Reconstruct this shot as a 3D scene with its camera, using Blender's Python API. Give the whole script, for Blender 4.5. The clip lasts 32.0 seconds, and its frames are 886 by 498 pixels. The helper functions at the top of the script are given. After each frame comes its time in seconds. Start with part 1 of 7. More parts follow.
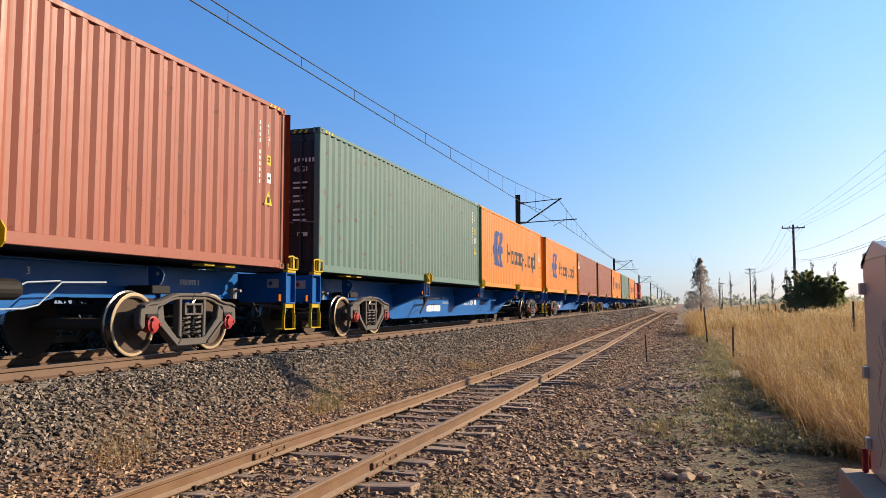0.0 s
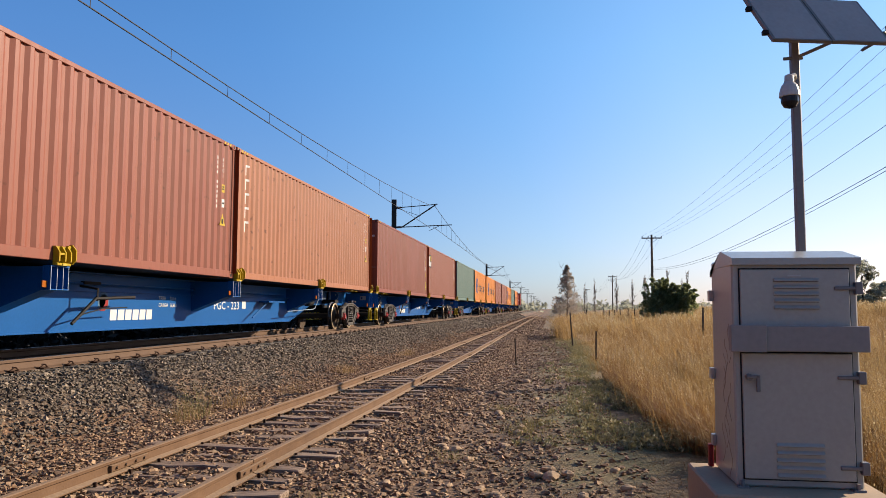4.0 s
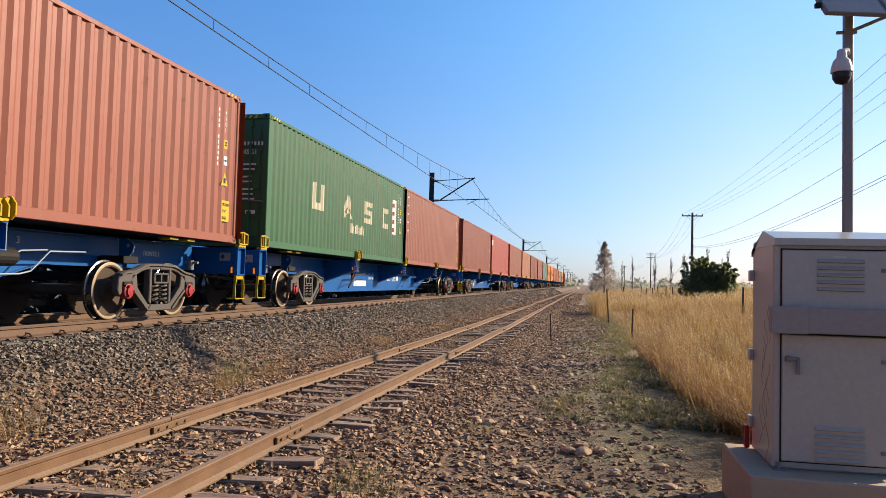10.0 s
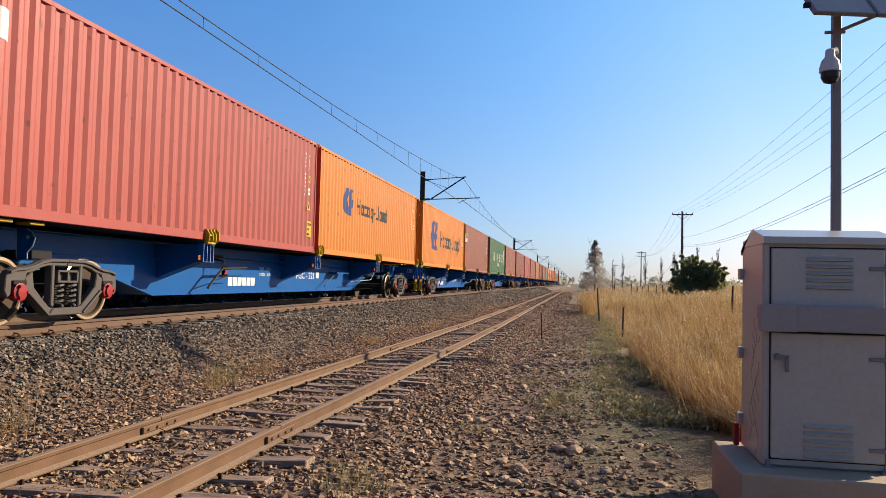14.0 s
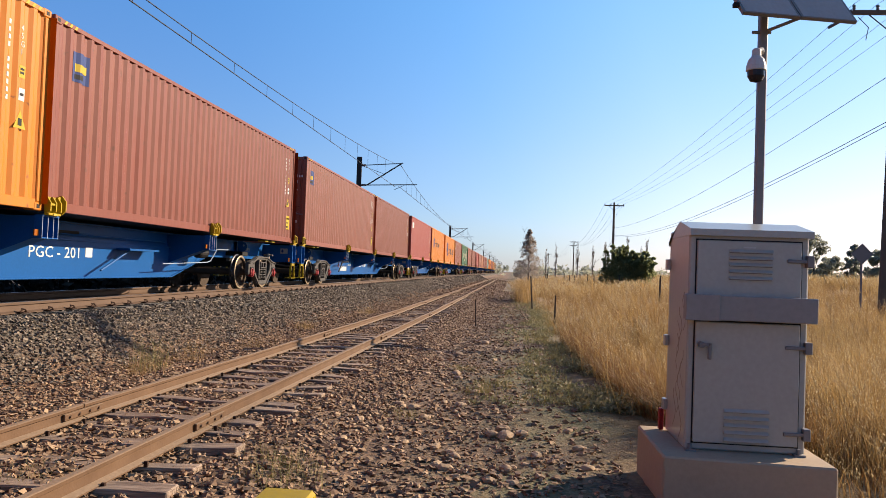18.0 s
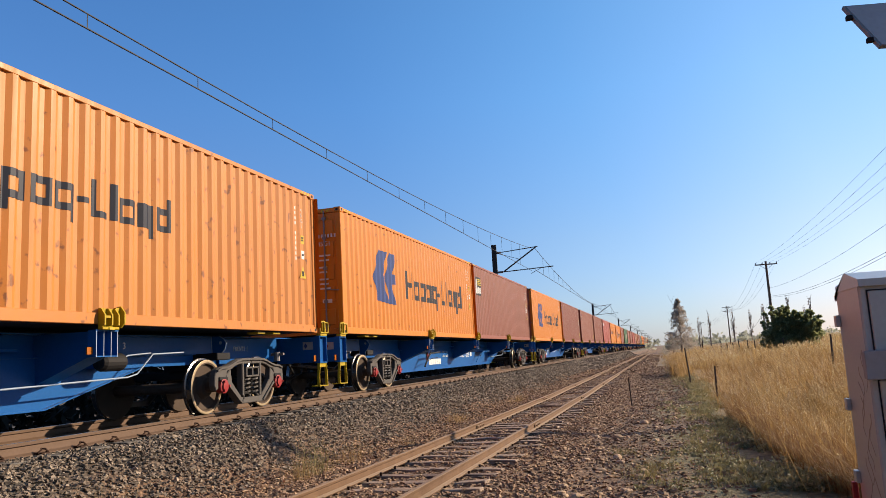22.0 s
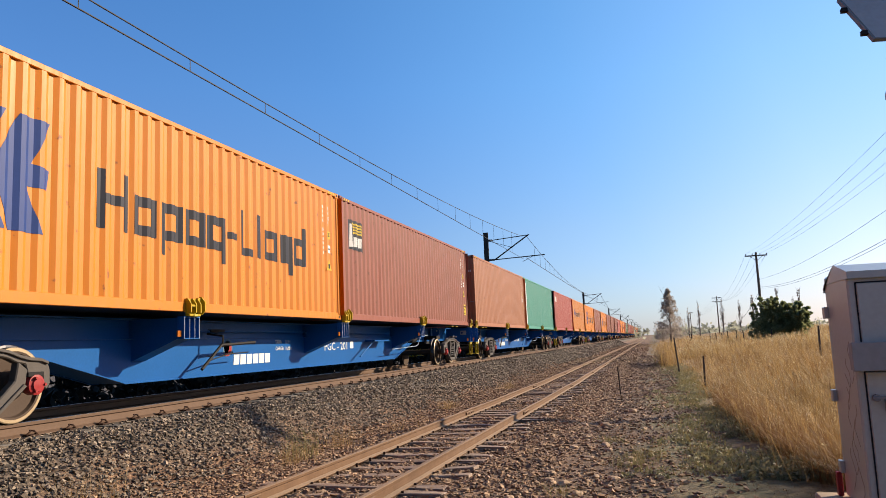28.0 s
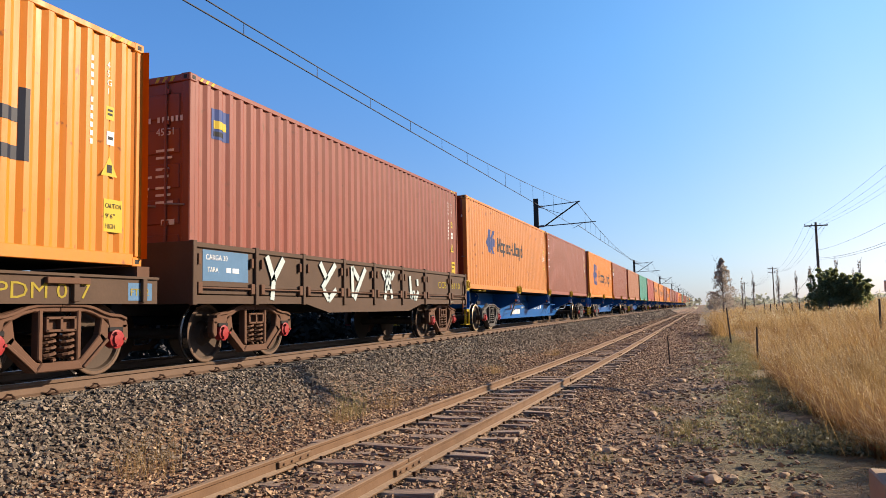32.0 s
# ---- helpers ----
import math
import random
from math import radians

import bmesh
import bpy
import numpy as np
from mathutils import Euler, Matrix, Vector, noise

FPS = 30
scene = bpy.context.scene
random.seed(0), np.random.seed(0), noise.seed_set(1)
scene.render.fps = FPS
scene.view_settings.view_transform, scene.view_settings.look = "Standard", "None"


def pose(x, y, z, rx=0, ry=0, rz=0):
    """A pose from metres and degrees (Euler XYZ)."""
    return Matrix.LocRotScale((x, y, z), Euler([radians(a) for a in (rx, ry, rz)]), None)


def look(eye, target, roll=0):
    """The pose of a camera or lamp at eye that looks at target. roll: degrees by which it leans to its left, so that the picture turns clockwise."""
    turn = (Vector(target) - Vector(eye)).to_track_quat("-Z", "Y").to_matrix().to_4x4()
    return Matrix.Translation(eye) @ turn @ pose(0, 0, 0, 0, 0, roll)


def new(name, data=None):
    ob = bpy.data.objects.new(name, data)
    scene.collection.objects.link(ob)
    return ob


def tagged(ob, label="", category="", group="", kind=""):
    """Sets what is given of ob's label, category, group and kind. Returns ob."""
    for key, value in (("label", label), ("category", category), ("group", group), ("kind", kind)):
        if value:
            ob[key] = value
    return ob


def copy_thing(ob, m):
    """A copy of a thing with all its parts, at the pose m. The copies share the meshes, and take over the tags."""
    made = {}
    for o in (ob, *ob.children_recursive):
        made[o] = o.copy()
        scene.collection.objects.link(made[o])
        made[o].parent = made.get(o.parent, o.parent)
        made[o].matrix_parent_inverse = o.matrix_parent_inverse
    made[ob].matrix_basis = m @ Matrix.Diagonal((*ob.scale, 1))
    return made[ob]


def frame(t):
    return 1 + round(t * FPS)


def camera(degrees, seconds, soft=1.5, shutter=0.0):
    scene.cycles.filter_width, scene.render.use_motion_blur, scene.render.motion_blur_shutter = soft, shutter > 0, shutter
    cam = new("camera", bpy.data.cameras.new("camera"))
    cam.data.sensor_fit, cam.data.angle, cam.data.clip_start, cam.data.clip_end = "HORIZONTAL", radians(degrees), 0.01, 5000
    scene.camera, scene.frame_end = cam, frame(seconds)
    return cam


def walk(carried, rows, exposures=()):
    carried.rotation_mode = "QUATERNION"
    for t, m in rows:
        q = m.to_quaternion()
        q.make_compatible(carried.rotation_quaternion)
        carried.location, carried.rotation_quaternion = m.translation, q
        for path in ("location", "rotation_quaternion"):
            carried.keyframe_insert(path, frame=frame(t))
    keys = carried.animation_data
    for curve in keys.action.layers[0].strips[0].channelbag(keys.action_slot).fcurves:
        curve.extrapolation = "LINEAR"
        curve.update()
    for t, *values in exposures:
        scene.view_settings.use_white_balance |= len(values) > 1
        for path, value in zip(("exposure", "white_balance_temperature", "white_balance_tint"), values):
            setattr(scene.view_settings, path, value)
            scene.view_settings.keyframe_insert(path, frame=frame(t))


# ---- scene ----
# the camera is hand-held at one spot and only turns
cam = camera(61.45, 32.0, soft=0.75)
PATH = [
    (0, pose(0, 0, 1.45, 94.22, 0.08, 17.74)),
    (0.5, pose(0, 0, 1.45, 94.32, 0.06, 19.16)),
    (1, pose(0, 0, 1.45, 94.44, 0.07, 20.06)),
    (1.5, pose(0, 0, 1.45, 94.55, 0.02, 20.15)),
    (2, pose(0, 0, 1.45, 94.81, 0.15, 20.84)),
    (2.5, pose(0, 0, 1.45, 95.03, 0.12, 20.54)),
    (3, pose(0, 0, 1.45, 94.98, 0.18, 15.51)),
    (3.5, pose(0, 0, 1.45, 94.92, 0.19, 10.87)),
    (4, pose(0, 0, 1.45, 94.55, -0.22, 8.14)),
    (4.5, pose(0, 0, 1.45, 94.06, -0.50, 6.58)),
    (6.5, pose(0, 0, 1.45, 92.84, -0.65, 4.58)),
    (7, pose(0, 0, 1.45, 92.65, -0.72, 4.05)),
    (7.5, pose(0, 0, 1.45, 92.54, -0.84, 3.64)),
    (8, pose(0, 0, 1.45, 92.54, -0.92, 3.34)),
    (8.5, pose(0, 0, 1.45, 92.54, -0.90, 3.32)),
    (9, pose(0, 0, 1.45, 92.49, -1.11, 5.68)),
    (9.5, pose(0, 0, 1.45, 92.45, -1.41, 9.44)),
    (10, pose(0, 0, 1.45, 92.49, -1.50, 10.89)),
    (10.5, pose(0, 0, 1.45, 92.58, -1.60, 11.52)),
    (11, pose(0, 0, 1.45, 92.55, -1.65, 12.51)),
    (11.5, pose(0, 0, 1.45, 92.55, -1.60, 13.98)),
    (12, pose(0, 0, 1.45, 92.47, -1.91, 14.76)),
    (12.5, pose(0, 0, 1.45, 92.61, -1.88, 13.26)),
    (13, pose(0, 0, 1.45, 92.72, -1.72, 11.39)),
    (13.5, pose(0, 0, 1.45, 92.64, -1.55, 10.75)),
    (14, pose(0, 0, 1.45, 92.42, -1.40, 10.20)),
    (14.5, pose(0, 0, 1.45, 92.23, -1.38, 9.55)),
    (16.5, pose(0, 0, 1.45, 91.47, -1.53, 7.65)),
    (17, pose(0, 0, 1.45, 91.18, -1.83, 7.18)),
    (17.5, pose(0, 0, 1.45, 91.08, -2.21, 6.07)),
    (18, pose(0, 0, 1.45, 91.56, -2.15, 5.24)),
    (18.5, pose(0, 0, 1.45, 93.23, -1.11, 4.90)),
    (19, pose(0, 0, 1.45, 94.97, -0.45, 4.67)),
    (19.5, pose(0, 0, 1.45, 95.63, -1.74, 5.40)),
    (20, pose(0, 0, 1.45, 97.05, 0.33, 6.19)),
    (20.5, pose(0, 0, 1.45, 97.81, 1.19, 6.65)),
    (21, pose(0, 0, 1.45, 98.21, 1.68, 8.04)),
    (21.5, pose(0, 0, 1.45, 98.31, 2.26, 11.84)),
    (22, pose(0, 0, 1.45, 98.25, 3.07, 16.33)),
    (22.5, pose(0, 0, 1.45, 97.96, 3.66, 19.37)),
    (23, pose(0, 0, 1.45, 97.72, 3.84, 20.09)),
    (23.5, pose(0, 0, 1.45, 97.71, 3.80, 20.57)),
    (24, pose(0, 0, 1.45, 97.79, 3.98, 21.00)),
    (24.5, pose(0, 0, 1.45, 97.86, 4.11, 21.62)),
    (25, pose(0, 0, 1.45, 97.88, 4.12, 22.11)),
    (25.5, pose(0, 0, 1.45, 97.92, 4.12, 22.67)),
    (26, pose(0, 0, 1.45, 97.96, 4.12, 22.95)),
    (26.5, pose(0, 0, 1.45, 98.18, 4.04, 22.82)),
    (28.5, pose(0, 0, 1.45, 96.57, 1.79, 13.38)),
    (29, pose(0, 0, 1.45, 95.56, 1.58, 12.56)),
    (29.5, pose(0, 0, 1.45, 94.96, 1.80, 12.19)),
    (30, pose(0, 0, 1.45, 94.57, 1.75, 12.58)),
    (30.5, pose(0, 0, 1.45, 94.59, 1.54, 14.95)),
    (31, pose(0, 0, 1.45, 94.64, 1.44, 16.38)),
    (31.5, pose(0, 0, 1.45, 94.60, 1.29, 17.58)),
    (32, pose(0, 0, 1.45, 94.67, 1.19, 19.27)),
]
walk(cam, PATH, exposures=((0, 1.15, 6600, 10), (1, 1.18, 6600, 10), (2, 1.18, 6600, 10), (3, 1.13, 6600, 10), (4, 0.95, 6600, 10), (8, 0.97, 6600, 10), (9, 0.98, 6600, 10), (10, 1.13, 6600, 10), (11, 1.16, 6600, 10), (12, 1.11, 6600, 10), (13, 1.03, 6600, 10), (14, 1.03, 6600, 10), (17, 1.13, 6600, 10), (18, 1.09, 6600, 10), (19, 0.76, 6600, 10), (20, 0.77, 6600, 10), (21, 0.85, 6600, 10), (22, 0.97, 6600, 10), (23, 1.10, 6600, 10), (24, 1.16, 6600, 10), (25, 1.05, 6600, 10), (26, 1.11, 6600, 10), (29, 1.03, 6600, 10), (30, 1.09, 6600, 10), (31, 1.08, 6600, 10), (32, 1.14, 6600, 10)))

# ---- light ----
SUN_AZ, SUN_EL = 56.0, 24.0          # degrees right of the track's direction, and above the horizon
world = bpy.data.worlds.new("sky")
scene.world = world
world.use_nodes = True
wn = world.node_tree
sky = wn.nodes.new("ShaderNodeTexSky")
sky.sky_type, sky.sun_disc = "NISHITA", False
sky.sun_elevation, sky.sun_rotation = radians(SUN_EL), radians(SUN_AZ)
sky.altitude, sky.air_density, sky.dust_density, sky.ozone_density = 100, 1.1, 0.3, 3.2
tint = wn.nodes.new("ShaderNodeMix")
tint.data_type, tint.blend_type = "RGBA", "MULTIPLY"
tint.inputs[0].default_value = 1.0
height = wn.nodes.new("ShaderNodeSeparateXYZ")
wn.links.new(wn.nodes.new("ShaderNodeTexCoord").outputs["Generated"], height.inputs[0])
SUN_WAY = Vector((math.sin(radians(SUN_AZ)) * math.cos(radians(SUN_EL)), math.cos(radians(SUN_AZ)) * math.cos(radians(SUN_EL)), math.sin(radians(SUN_EL))))


def sky_ramp(fac, stops):
    r = wn.nodes.new("ShaderNodeValToRGB")
    while len(r.color_ramp.elements) < len(stops):
        r.color_ramp.elements.new(0.5)
    for e, (p, c) in zip(r.color_ramp.elements, stops):
        e.position, e.color = p, (*c, 1)
    wn.links.new(fac, r.inputs[0])
    return r.outputs[0]


# summer haze: greyer towards the horizon, paler towards the sun
to_sun = wn.nodes.new("ShaderNodeVectorMath")
to_sun.operation = "DOT_PRODUCT"
to_sun.inputs[1].default_value = SUN_WAY
wn.links.new(height.inputs[0].links[0].from_socket, to_sun.inputs[0])
haze = wn.nodes.new("ShaderNodeMix")
haze.data_type, haze.blend_type = "RGBA", "MULTIPLY"
haze.inputs[0].default_value = 1.0
wn.links.new(sky_ramp(height.outputs[2], [(0.0, (0.70, 0.68, 1.02)), (0.06, (0.81, 0.755, 0.99)), (0.145, (0.88, 0.84, 1.00)), (0.33, (0.831, 1.043, 1.234)), (0.42, (0.81, 1.08, 1.27))]), haze.inputs[6])
wn.links.new(sky_ramp(to_sun.outputs["Value"], [(0.0, (0.62, 0.78, 0.95)), (0.30, (0.64, 0.83, 0.97)), (0.55, (0.83, 0.97, 1.01)), (0.72, (1.14, 1.09, 1.03)), (1.0, (1.16, 1.06, 1.0))]), haze.inputs[7])
wn.links.new(haze.outputs[2], tint.inputs[7])
wn.links.new(sky.outputs[0], tint.inputs[6])
wn.links.new(tint.outputs[2], wn.nodes["Background"].inputs[0])
wn.nodes["Background"].inputs[1].default_value = 0.079
sun = new("sun", bpy.data.lights.new("sun", "SUN"))
sun.data.energy, sun.data.angle, sun.data.color = 5.0, radians(0.5), (1.0, 0.82, 0.62)
sun.matrix_world = look(SUN_WAY * 90, (0, 0, 0))

# ---- materials ----


def nodes(name):
    m = bpy.data.materials.new(name)
    m.use_nodes = True
    nt = m.node_tree
    return m, nt, nt.nodes["Principled BSDF"]


def noise_node(nt, scale, detail=4, coords="Object", stretch=None):
    tc = nt.nodes.new("ShaderNodeTexCoord")
    n = nt.nodes.new("ShaderNodeTexNoise")
    n.inputs["Scale"].default_value, n.inputs["Detail"].default_value = scale, detail
    src = tc.outputs[coords]
    if stretch:
        mp = nt.nodes.new("ShaderNodeMapping")
        mp.inputs["Scale"].default_value = stretch
        nt.links.new(src, mp.inputs[0])
        src = mp.outputs[0]
    nt.links.new(src, n.inputs["Vector"])
    return n.outputs["Fac"]


def ramp(nt, fac, stops):
    r = nt.nodes.new("ShaderNodeValToRGB")
    el = r.color_ramp.elements
    while len(el) < len(stops):
        el.new(0.5)
    for e, (p, c) in zip(el, stops):
        e.position, e.color = p, (*c, 1) if len(c) == 3 else c
    nt.links.new(fac, r.inputs[0])
    return r.outputs[0]


def mixed(nt, fac, a, b, mode="MIX"):
    n = nt.nodes.new("ShaderNodeMix")
    n.data_type, n.blend_type = "RGBA", mode
    for sock, v in ((n.inputs[0], fac), (n.inputs[6], a), (n.inputs[7], b)):
        if isinstance(v, (int, float)):
            sock.default_value = v
        elif isinstance(v, tuple):
            sock.default_value = (*v, 1)
        else:
            nt.links.new(v, sock)
    return n.outputs[2]


def bumped(nt, bsdf, fac, strength=0.3, dist=0.01):
    b = nt.nodes.new("ShaderNodeBump")
    b.inputs["Strength"].default_value, b.inputs["Distance"].default_value = strength, dist
    nt.links.new(fac, b.inputs["Height"])
    nt.links.new(b.outputs[0], bsdf.inputs["Normal"])


def shade(c, k):
    return tuple(min(1, v * k * 0.52) for v in c)


def plain(name, rgb, rough=0.6, metal=0.0, var=0.25, scale=6.0, fine=60.0, bump=0.15, dist=0.004, per_object=0.0):
    """A surface with variation at two scales and fine relief."""
    m, nt, b = nodes(name)
    f1, f2 = noise_node(nt, scale), noise_node(nt, fine, 3)
    c = mixed(nt, f1, shade(rgb, 1 - var), shade(rgb, 1 + var))
    c = mixed(nt, 0.35, c, mixed(nt, f2, shade(rgb, 0.6), shade(rgb, 1.3)))
    if per_object:
        oi = nt.nodes.new("ShaderNodeObjectInfo")
        c = mixed(nt, per_object, c, ramp(nt, oi.outputs["Random"], [(0, shade(rgb, 0.5)), (1, shade(rgb, 1.5))]))
    nt.links.new(c, b.inputs["Base Color"])
    b.inputs["Roughness"].default_value, b.inputs["Metallic"].default_value, b.inputs["Specular IOR Level"].default_value = rough, metal, 0.18
    bumped(nt, b, f2, bump, dist)
    return m


def box_paint(name, rgb, fade=0.15, rust=0.5, rough=0.45):
    """Weathered paint of a shipping container: faded patches, vertical run marks, rust spots."""
    m, nt, b = nodes(name)
    big = noise_node(nt, 0.7, 5)
    runs = noise_node(nt, 1.0, 6, stretch=(9, 9, 0.5))
    spots = noise_node(nt, 5.5, 8)
    fine = noise_node(nt, 45, 3)
    c = mixed(nt, big, shade(rgb, 1 - fade), shade(rgb, 1 + fade))
    c = mixed(nt, ramp(nt, runs, [(0.42, (0, 0, 0)), (0.72, (0.4, 0.4, 0.4))]), c, tuple(0.40 * v + 0.022 for v in rgb))
    c = mixed(nt, ramp(nt, spots, [(0.69 - 0.05 * rust, (0, 0, 0)), (0.74 - 0.04 * rust, (0.85, 0.85, 0.85))]), c, (0.10, 0.035, 0.018))
    c = mixed(nt, 0.12, c, mixed(nt, fine, shade(rgb, 0.5), shade(rgb, 1.4)))
    nt.links.new(c, b.inputs["Base Color"])
    nt.links.new(ramp(nt, runs, [(0.3, (rough - 0.08,) * 3), (0.8, (rough + 0.2,) * 3)]), b.inputs["Roughness"])
    b.inputs["Specular IOR Level"].default_value = 0.25
    bumped(nt, b, noise_node(nt, 2.2, 3), 0.35, 0.02)
    return m


PAINTS = {
    "brown": box_paint("brown container paint", (0.363, 0.112, 0.066)),
    "maroon": box_paint("maroon container paint", (0.314, 0.083, 0.047)),
    "tan": box_paint("light brown container paint", (0.505, 0.200, 0.094), 0.15, 0.8),
    "red": box_paint("red container paint", (0.492, 0.098, 0.073)),
    "orange": box_paint("orange container paint", (0.840, 0.268, 0.014), 0.06, 0.35),
    "worn_orange": box_paint("worn orange container paint", (0.735, 0.262, 0.046), 0.15, 1.1),
    "green": box_paint("green container paint", (0.037, 0.155, 0.056)),
    "grey_green": box_paint("grey green container paint", (0.135, 0.235, 0.195), 0.15, 1.0),
    "teal": box_paint("teal container paint", (0.072, 0.365, 0.280), 0.12, 0.4),
}
COLOUR_WORD = {"brown": "brown", "maroon": "dark maroon", "tan": "faded light brown", "red": "red", "orange": "bright orange", "worn_orange": "worn orange with rust stains",
               "green": "dark green", "grey_green": "faded grey-green", "teal": "teal green"}
M_BLUE = plain("blue wagon paint", (0.014, 0.138, 0.45), 0.38, 0, 0.15, 1.2, 30, 0.08)
M_BLUE.node_tree.nodes["Principled BSDF"].inputs["Specular IOR Level"].default_value = 0.12
# pale blue that paints the sunlight caught by edges and pipes
M_LITBLUE = plain("blue edge paled for sunlight", (0.42, 0.52, 0.66), 0.6, 0, 0.2, 9, 60, 0.05)
M_YELLOW = plain("yellow wagon paint", (0.62, 0.42, 0.015), 0.45, 0, 0.25, 5, 40, 0.1)
M_CARD = plain("weathered grey card", (0.48, 0.46, 0.46), 0.7, 0, 0.2, 9, 60, 0.05)
M_WHITE = plain("white lettering", (0.990, 0.990, 0.950), 0.6, 0, 0.12, 9, 60, 0.05)
M_HLBLUE = plain("deep blue marking", (0.035, 0.075, 0.27), 0.5, 0, 0.2, 3, 50, 0.05)
M_HLDARK = plain("dark slate marking", (0.022, 0.025, 0.04), 0.5, 0, 0.25, 3, 50, 0.05)
M_CREAM = plain("cream marking", (0.66, 0.60, 0.42), 0.6, 0, 0.2, 3, 50, 0.05)
M_STICKER = plain("yellow sticker", (0.75, 0.52, 0.03), 0.5, 0, 0.1, 9, 60, 0.03)
M_BLACK = plain("black marking", (0.02, 0.02, 0.02), 0.6, 0, 0.2)
M_CAST = plain("grey cast steel", (0.135, 0.119, 0.105), 0.65, 0.2, 0.3, 5, 50, 0.35)
M_BROWNCAST = plain("rusty brown cast steel", (0.17, 0.085, 0.05), 0.75, 0.1, 0.35, 5, 50, 0.4)
# tread darkened: the shade and dark ground it mirrors are in the colour
M_SHADED_TREAD = plain("polished wheel tread darkened for shade", (0.20, 0.19, 0.19), 0.25, 0.85, 0.15, 6, 60, 0.05)
M_TREAD = plain("bright worn wheel steel", (0.66, 0.50, 0.31), 0.4, 0.5, 0.15, 6, 60, 0.1)
# darkened so that the shade on the wheel's web sits in the base colour
M_SHADED_WHEEL = plain("dusty wheel steel darkened for shade", (0.115, 0.08, 0.058), 0.75, 0.2, 0.35, 4, 40, 0.3)
M_REDCAP = plain("red bearing cap paint", (0.42, 0.035, 0.035), 0.5, 0, 0.25, 8, 60, 0.1)
M_DARK = plain("dark underframe steel", (0.022, 0.02, 0.02), 0.7, 0.1, 0.3)
M_TAR = box_paint("black container door paint", (0.02, 0.02, 0.022), 0.2, 0.3)
M_AMBER = plain("amber reflector", (0.55, 0.16, 0.02), 0.25)
M_RUST = plain("rust brown rail", (0.20, 0.125, 0.082), 0.7, 0.15, 0.3, 2.5, 45, 0.3)


def mat_old_rail():
    """Dark rust on web and foot, dusty tan where the rail's top is worn."""
    m, nt, b = nodes("old siding rail rust")
    geo, sep = nt.nodes.new("ShaderNodeNewGeometry"), nt.nodes.new("ShaderNodeSeparateXYZ")
    nt.links.new(geo.outputs["Normal"], sep.inputs[0])
    f, g = noise_node(nt, 3.5, 5), noise_node(nt, 40, 3)
    web = mixed(nt, f, (0.070, 0.036, 0.018), (0.150, 0.086, 0.046))
    top = mixed(nt, g, (0.150, 0.098, 0.060), (0.255, 0.180, 0.118))
    nt.links.new(mixed(nt, ramp(nt, sep.outputs[2], [(0.55, (0, 0, 0)), (0.9, (1, 1, 1))]), web, top), b.inputs["Base Color"])
    b.inputs["Roughness"].default_value, b.inputs["Specular IOR Level"].default_value = 0.75, 0.2
    bumped(nt, b, g, 0.4, 0.006)
    return m


M_OLDRUST = mat_old_rail()
M_RAILTOP = plain("polished rail head", (0.50, 0.46, 0.42), 0.28, 0.95, 0.1, 4, 60, 0.05)
M_CLIP = plain("rusty spring clip", (0.07, 0.035, 0.022), 0.7, 0.3, 0.3)
M_CONC = plain("grey concrete", (0.20, 0.175, 0.15), 0.85, 0, 0.2, 3, 40, 0.3)
M_GONDOLA = plain("rust brown gondola paint", (0.115, 0.068, 0.042), 0.7, 0.05, 0.4, 1.8, 30, 0.3)
M_LIGHTBLUE = plain("pale blue paint patch", (0.12, 0.25, 0.42), 0.7, 0, 0.3, 4)
M_OLIVE = plain("olive yellow lettering", (0.42, 0.32, 0.03), 0.7, 0, 0.35, 9)
M_GRAFFITI = plain("pale graffiti paint", (0.62, 0.72, 0.70), 0.6, 0, 0.1, 9)


def mat_wood():
    m, nt, b = nodes("weathered sleeper wood")
    g = noise_node(nt, 3.0, 8, stretch=(1.2, 22, 22))
    f = noise_node(nt, 40, 3)
    oi = nt.nodes.new("ShaderNodeObjectInfo")
    c = ramp(nt, g, [(0.3, (0.060, 0.038, 0.026)), (0.46, (0.185, 0.124, 0.083)), (0.68, (0.340, 0.250, 0.178))])
    c = mixed(nt, ramp(nt, oi.outputs["Random"], [(0.2, (0.0, 0.0, 0.0)), (1, (0.7, 0.7, 0.7))]), c, mixed(nt, g, (0.06, 0.038, 0.027), (0.16, 0.10, 0.07)))
    nt.links.new(c, b.inputs["Base Color"])
    b.inputs["Roughness"].default_value = 0.85
    bumped(nt, b, g, 0.8, 0.012)
    return m


M_WOOD = mat_wood()


def mat_stone(name, stops, rough=0.9):
    m, nt, b = nodes(name)
    geo = nt.nodes.new("ShaderNodeNewGeometry")
    f = noise_node(nt, 30, 4)
    c = ramp(nt, geo.outputs["Random Per Island"], stops)
    c = mixed(nt, 0.3, c, mixed(nt, f, (0.050, 0.034, 0.021), (0.324, 0.232, 0.148)))
    nt.links.new(c, b.inputs["Base Color"])
    b.inputs["Roughness"].default_value = rough
    bumped(nt, b, f, 0.5, 0.008)
    return m


M_BALLAST = mat_stone("grey crushed ballast", [(0, (0.018, 0.014, 0.011)), (0.4, (0.076, 0.061, 0.046)), (0.75, (0.165, 0.132, 0.098)), (1, (0.310, 0.248, 0.182))])
M_GRAVEL = mat_stone("brown gravel stones", [(0, (0.050, 0.024, 0.012)), (0.35, (0.158, 0.082, 0.041)), (0.7, (0.255, 0.146, 0.074)), (1, (0.420, 0.285, 0.166))])


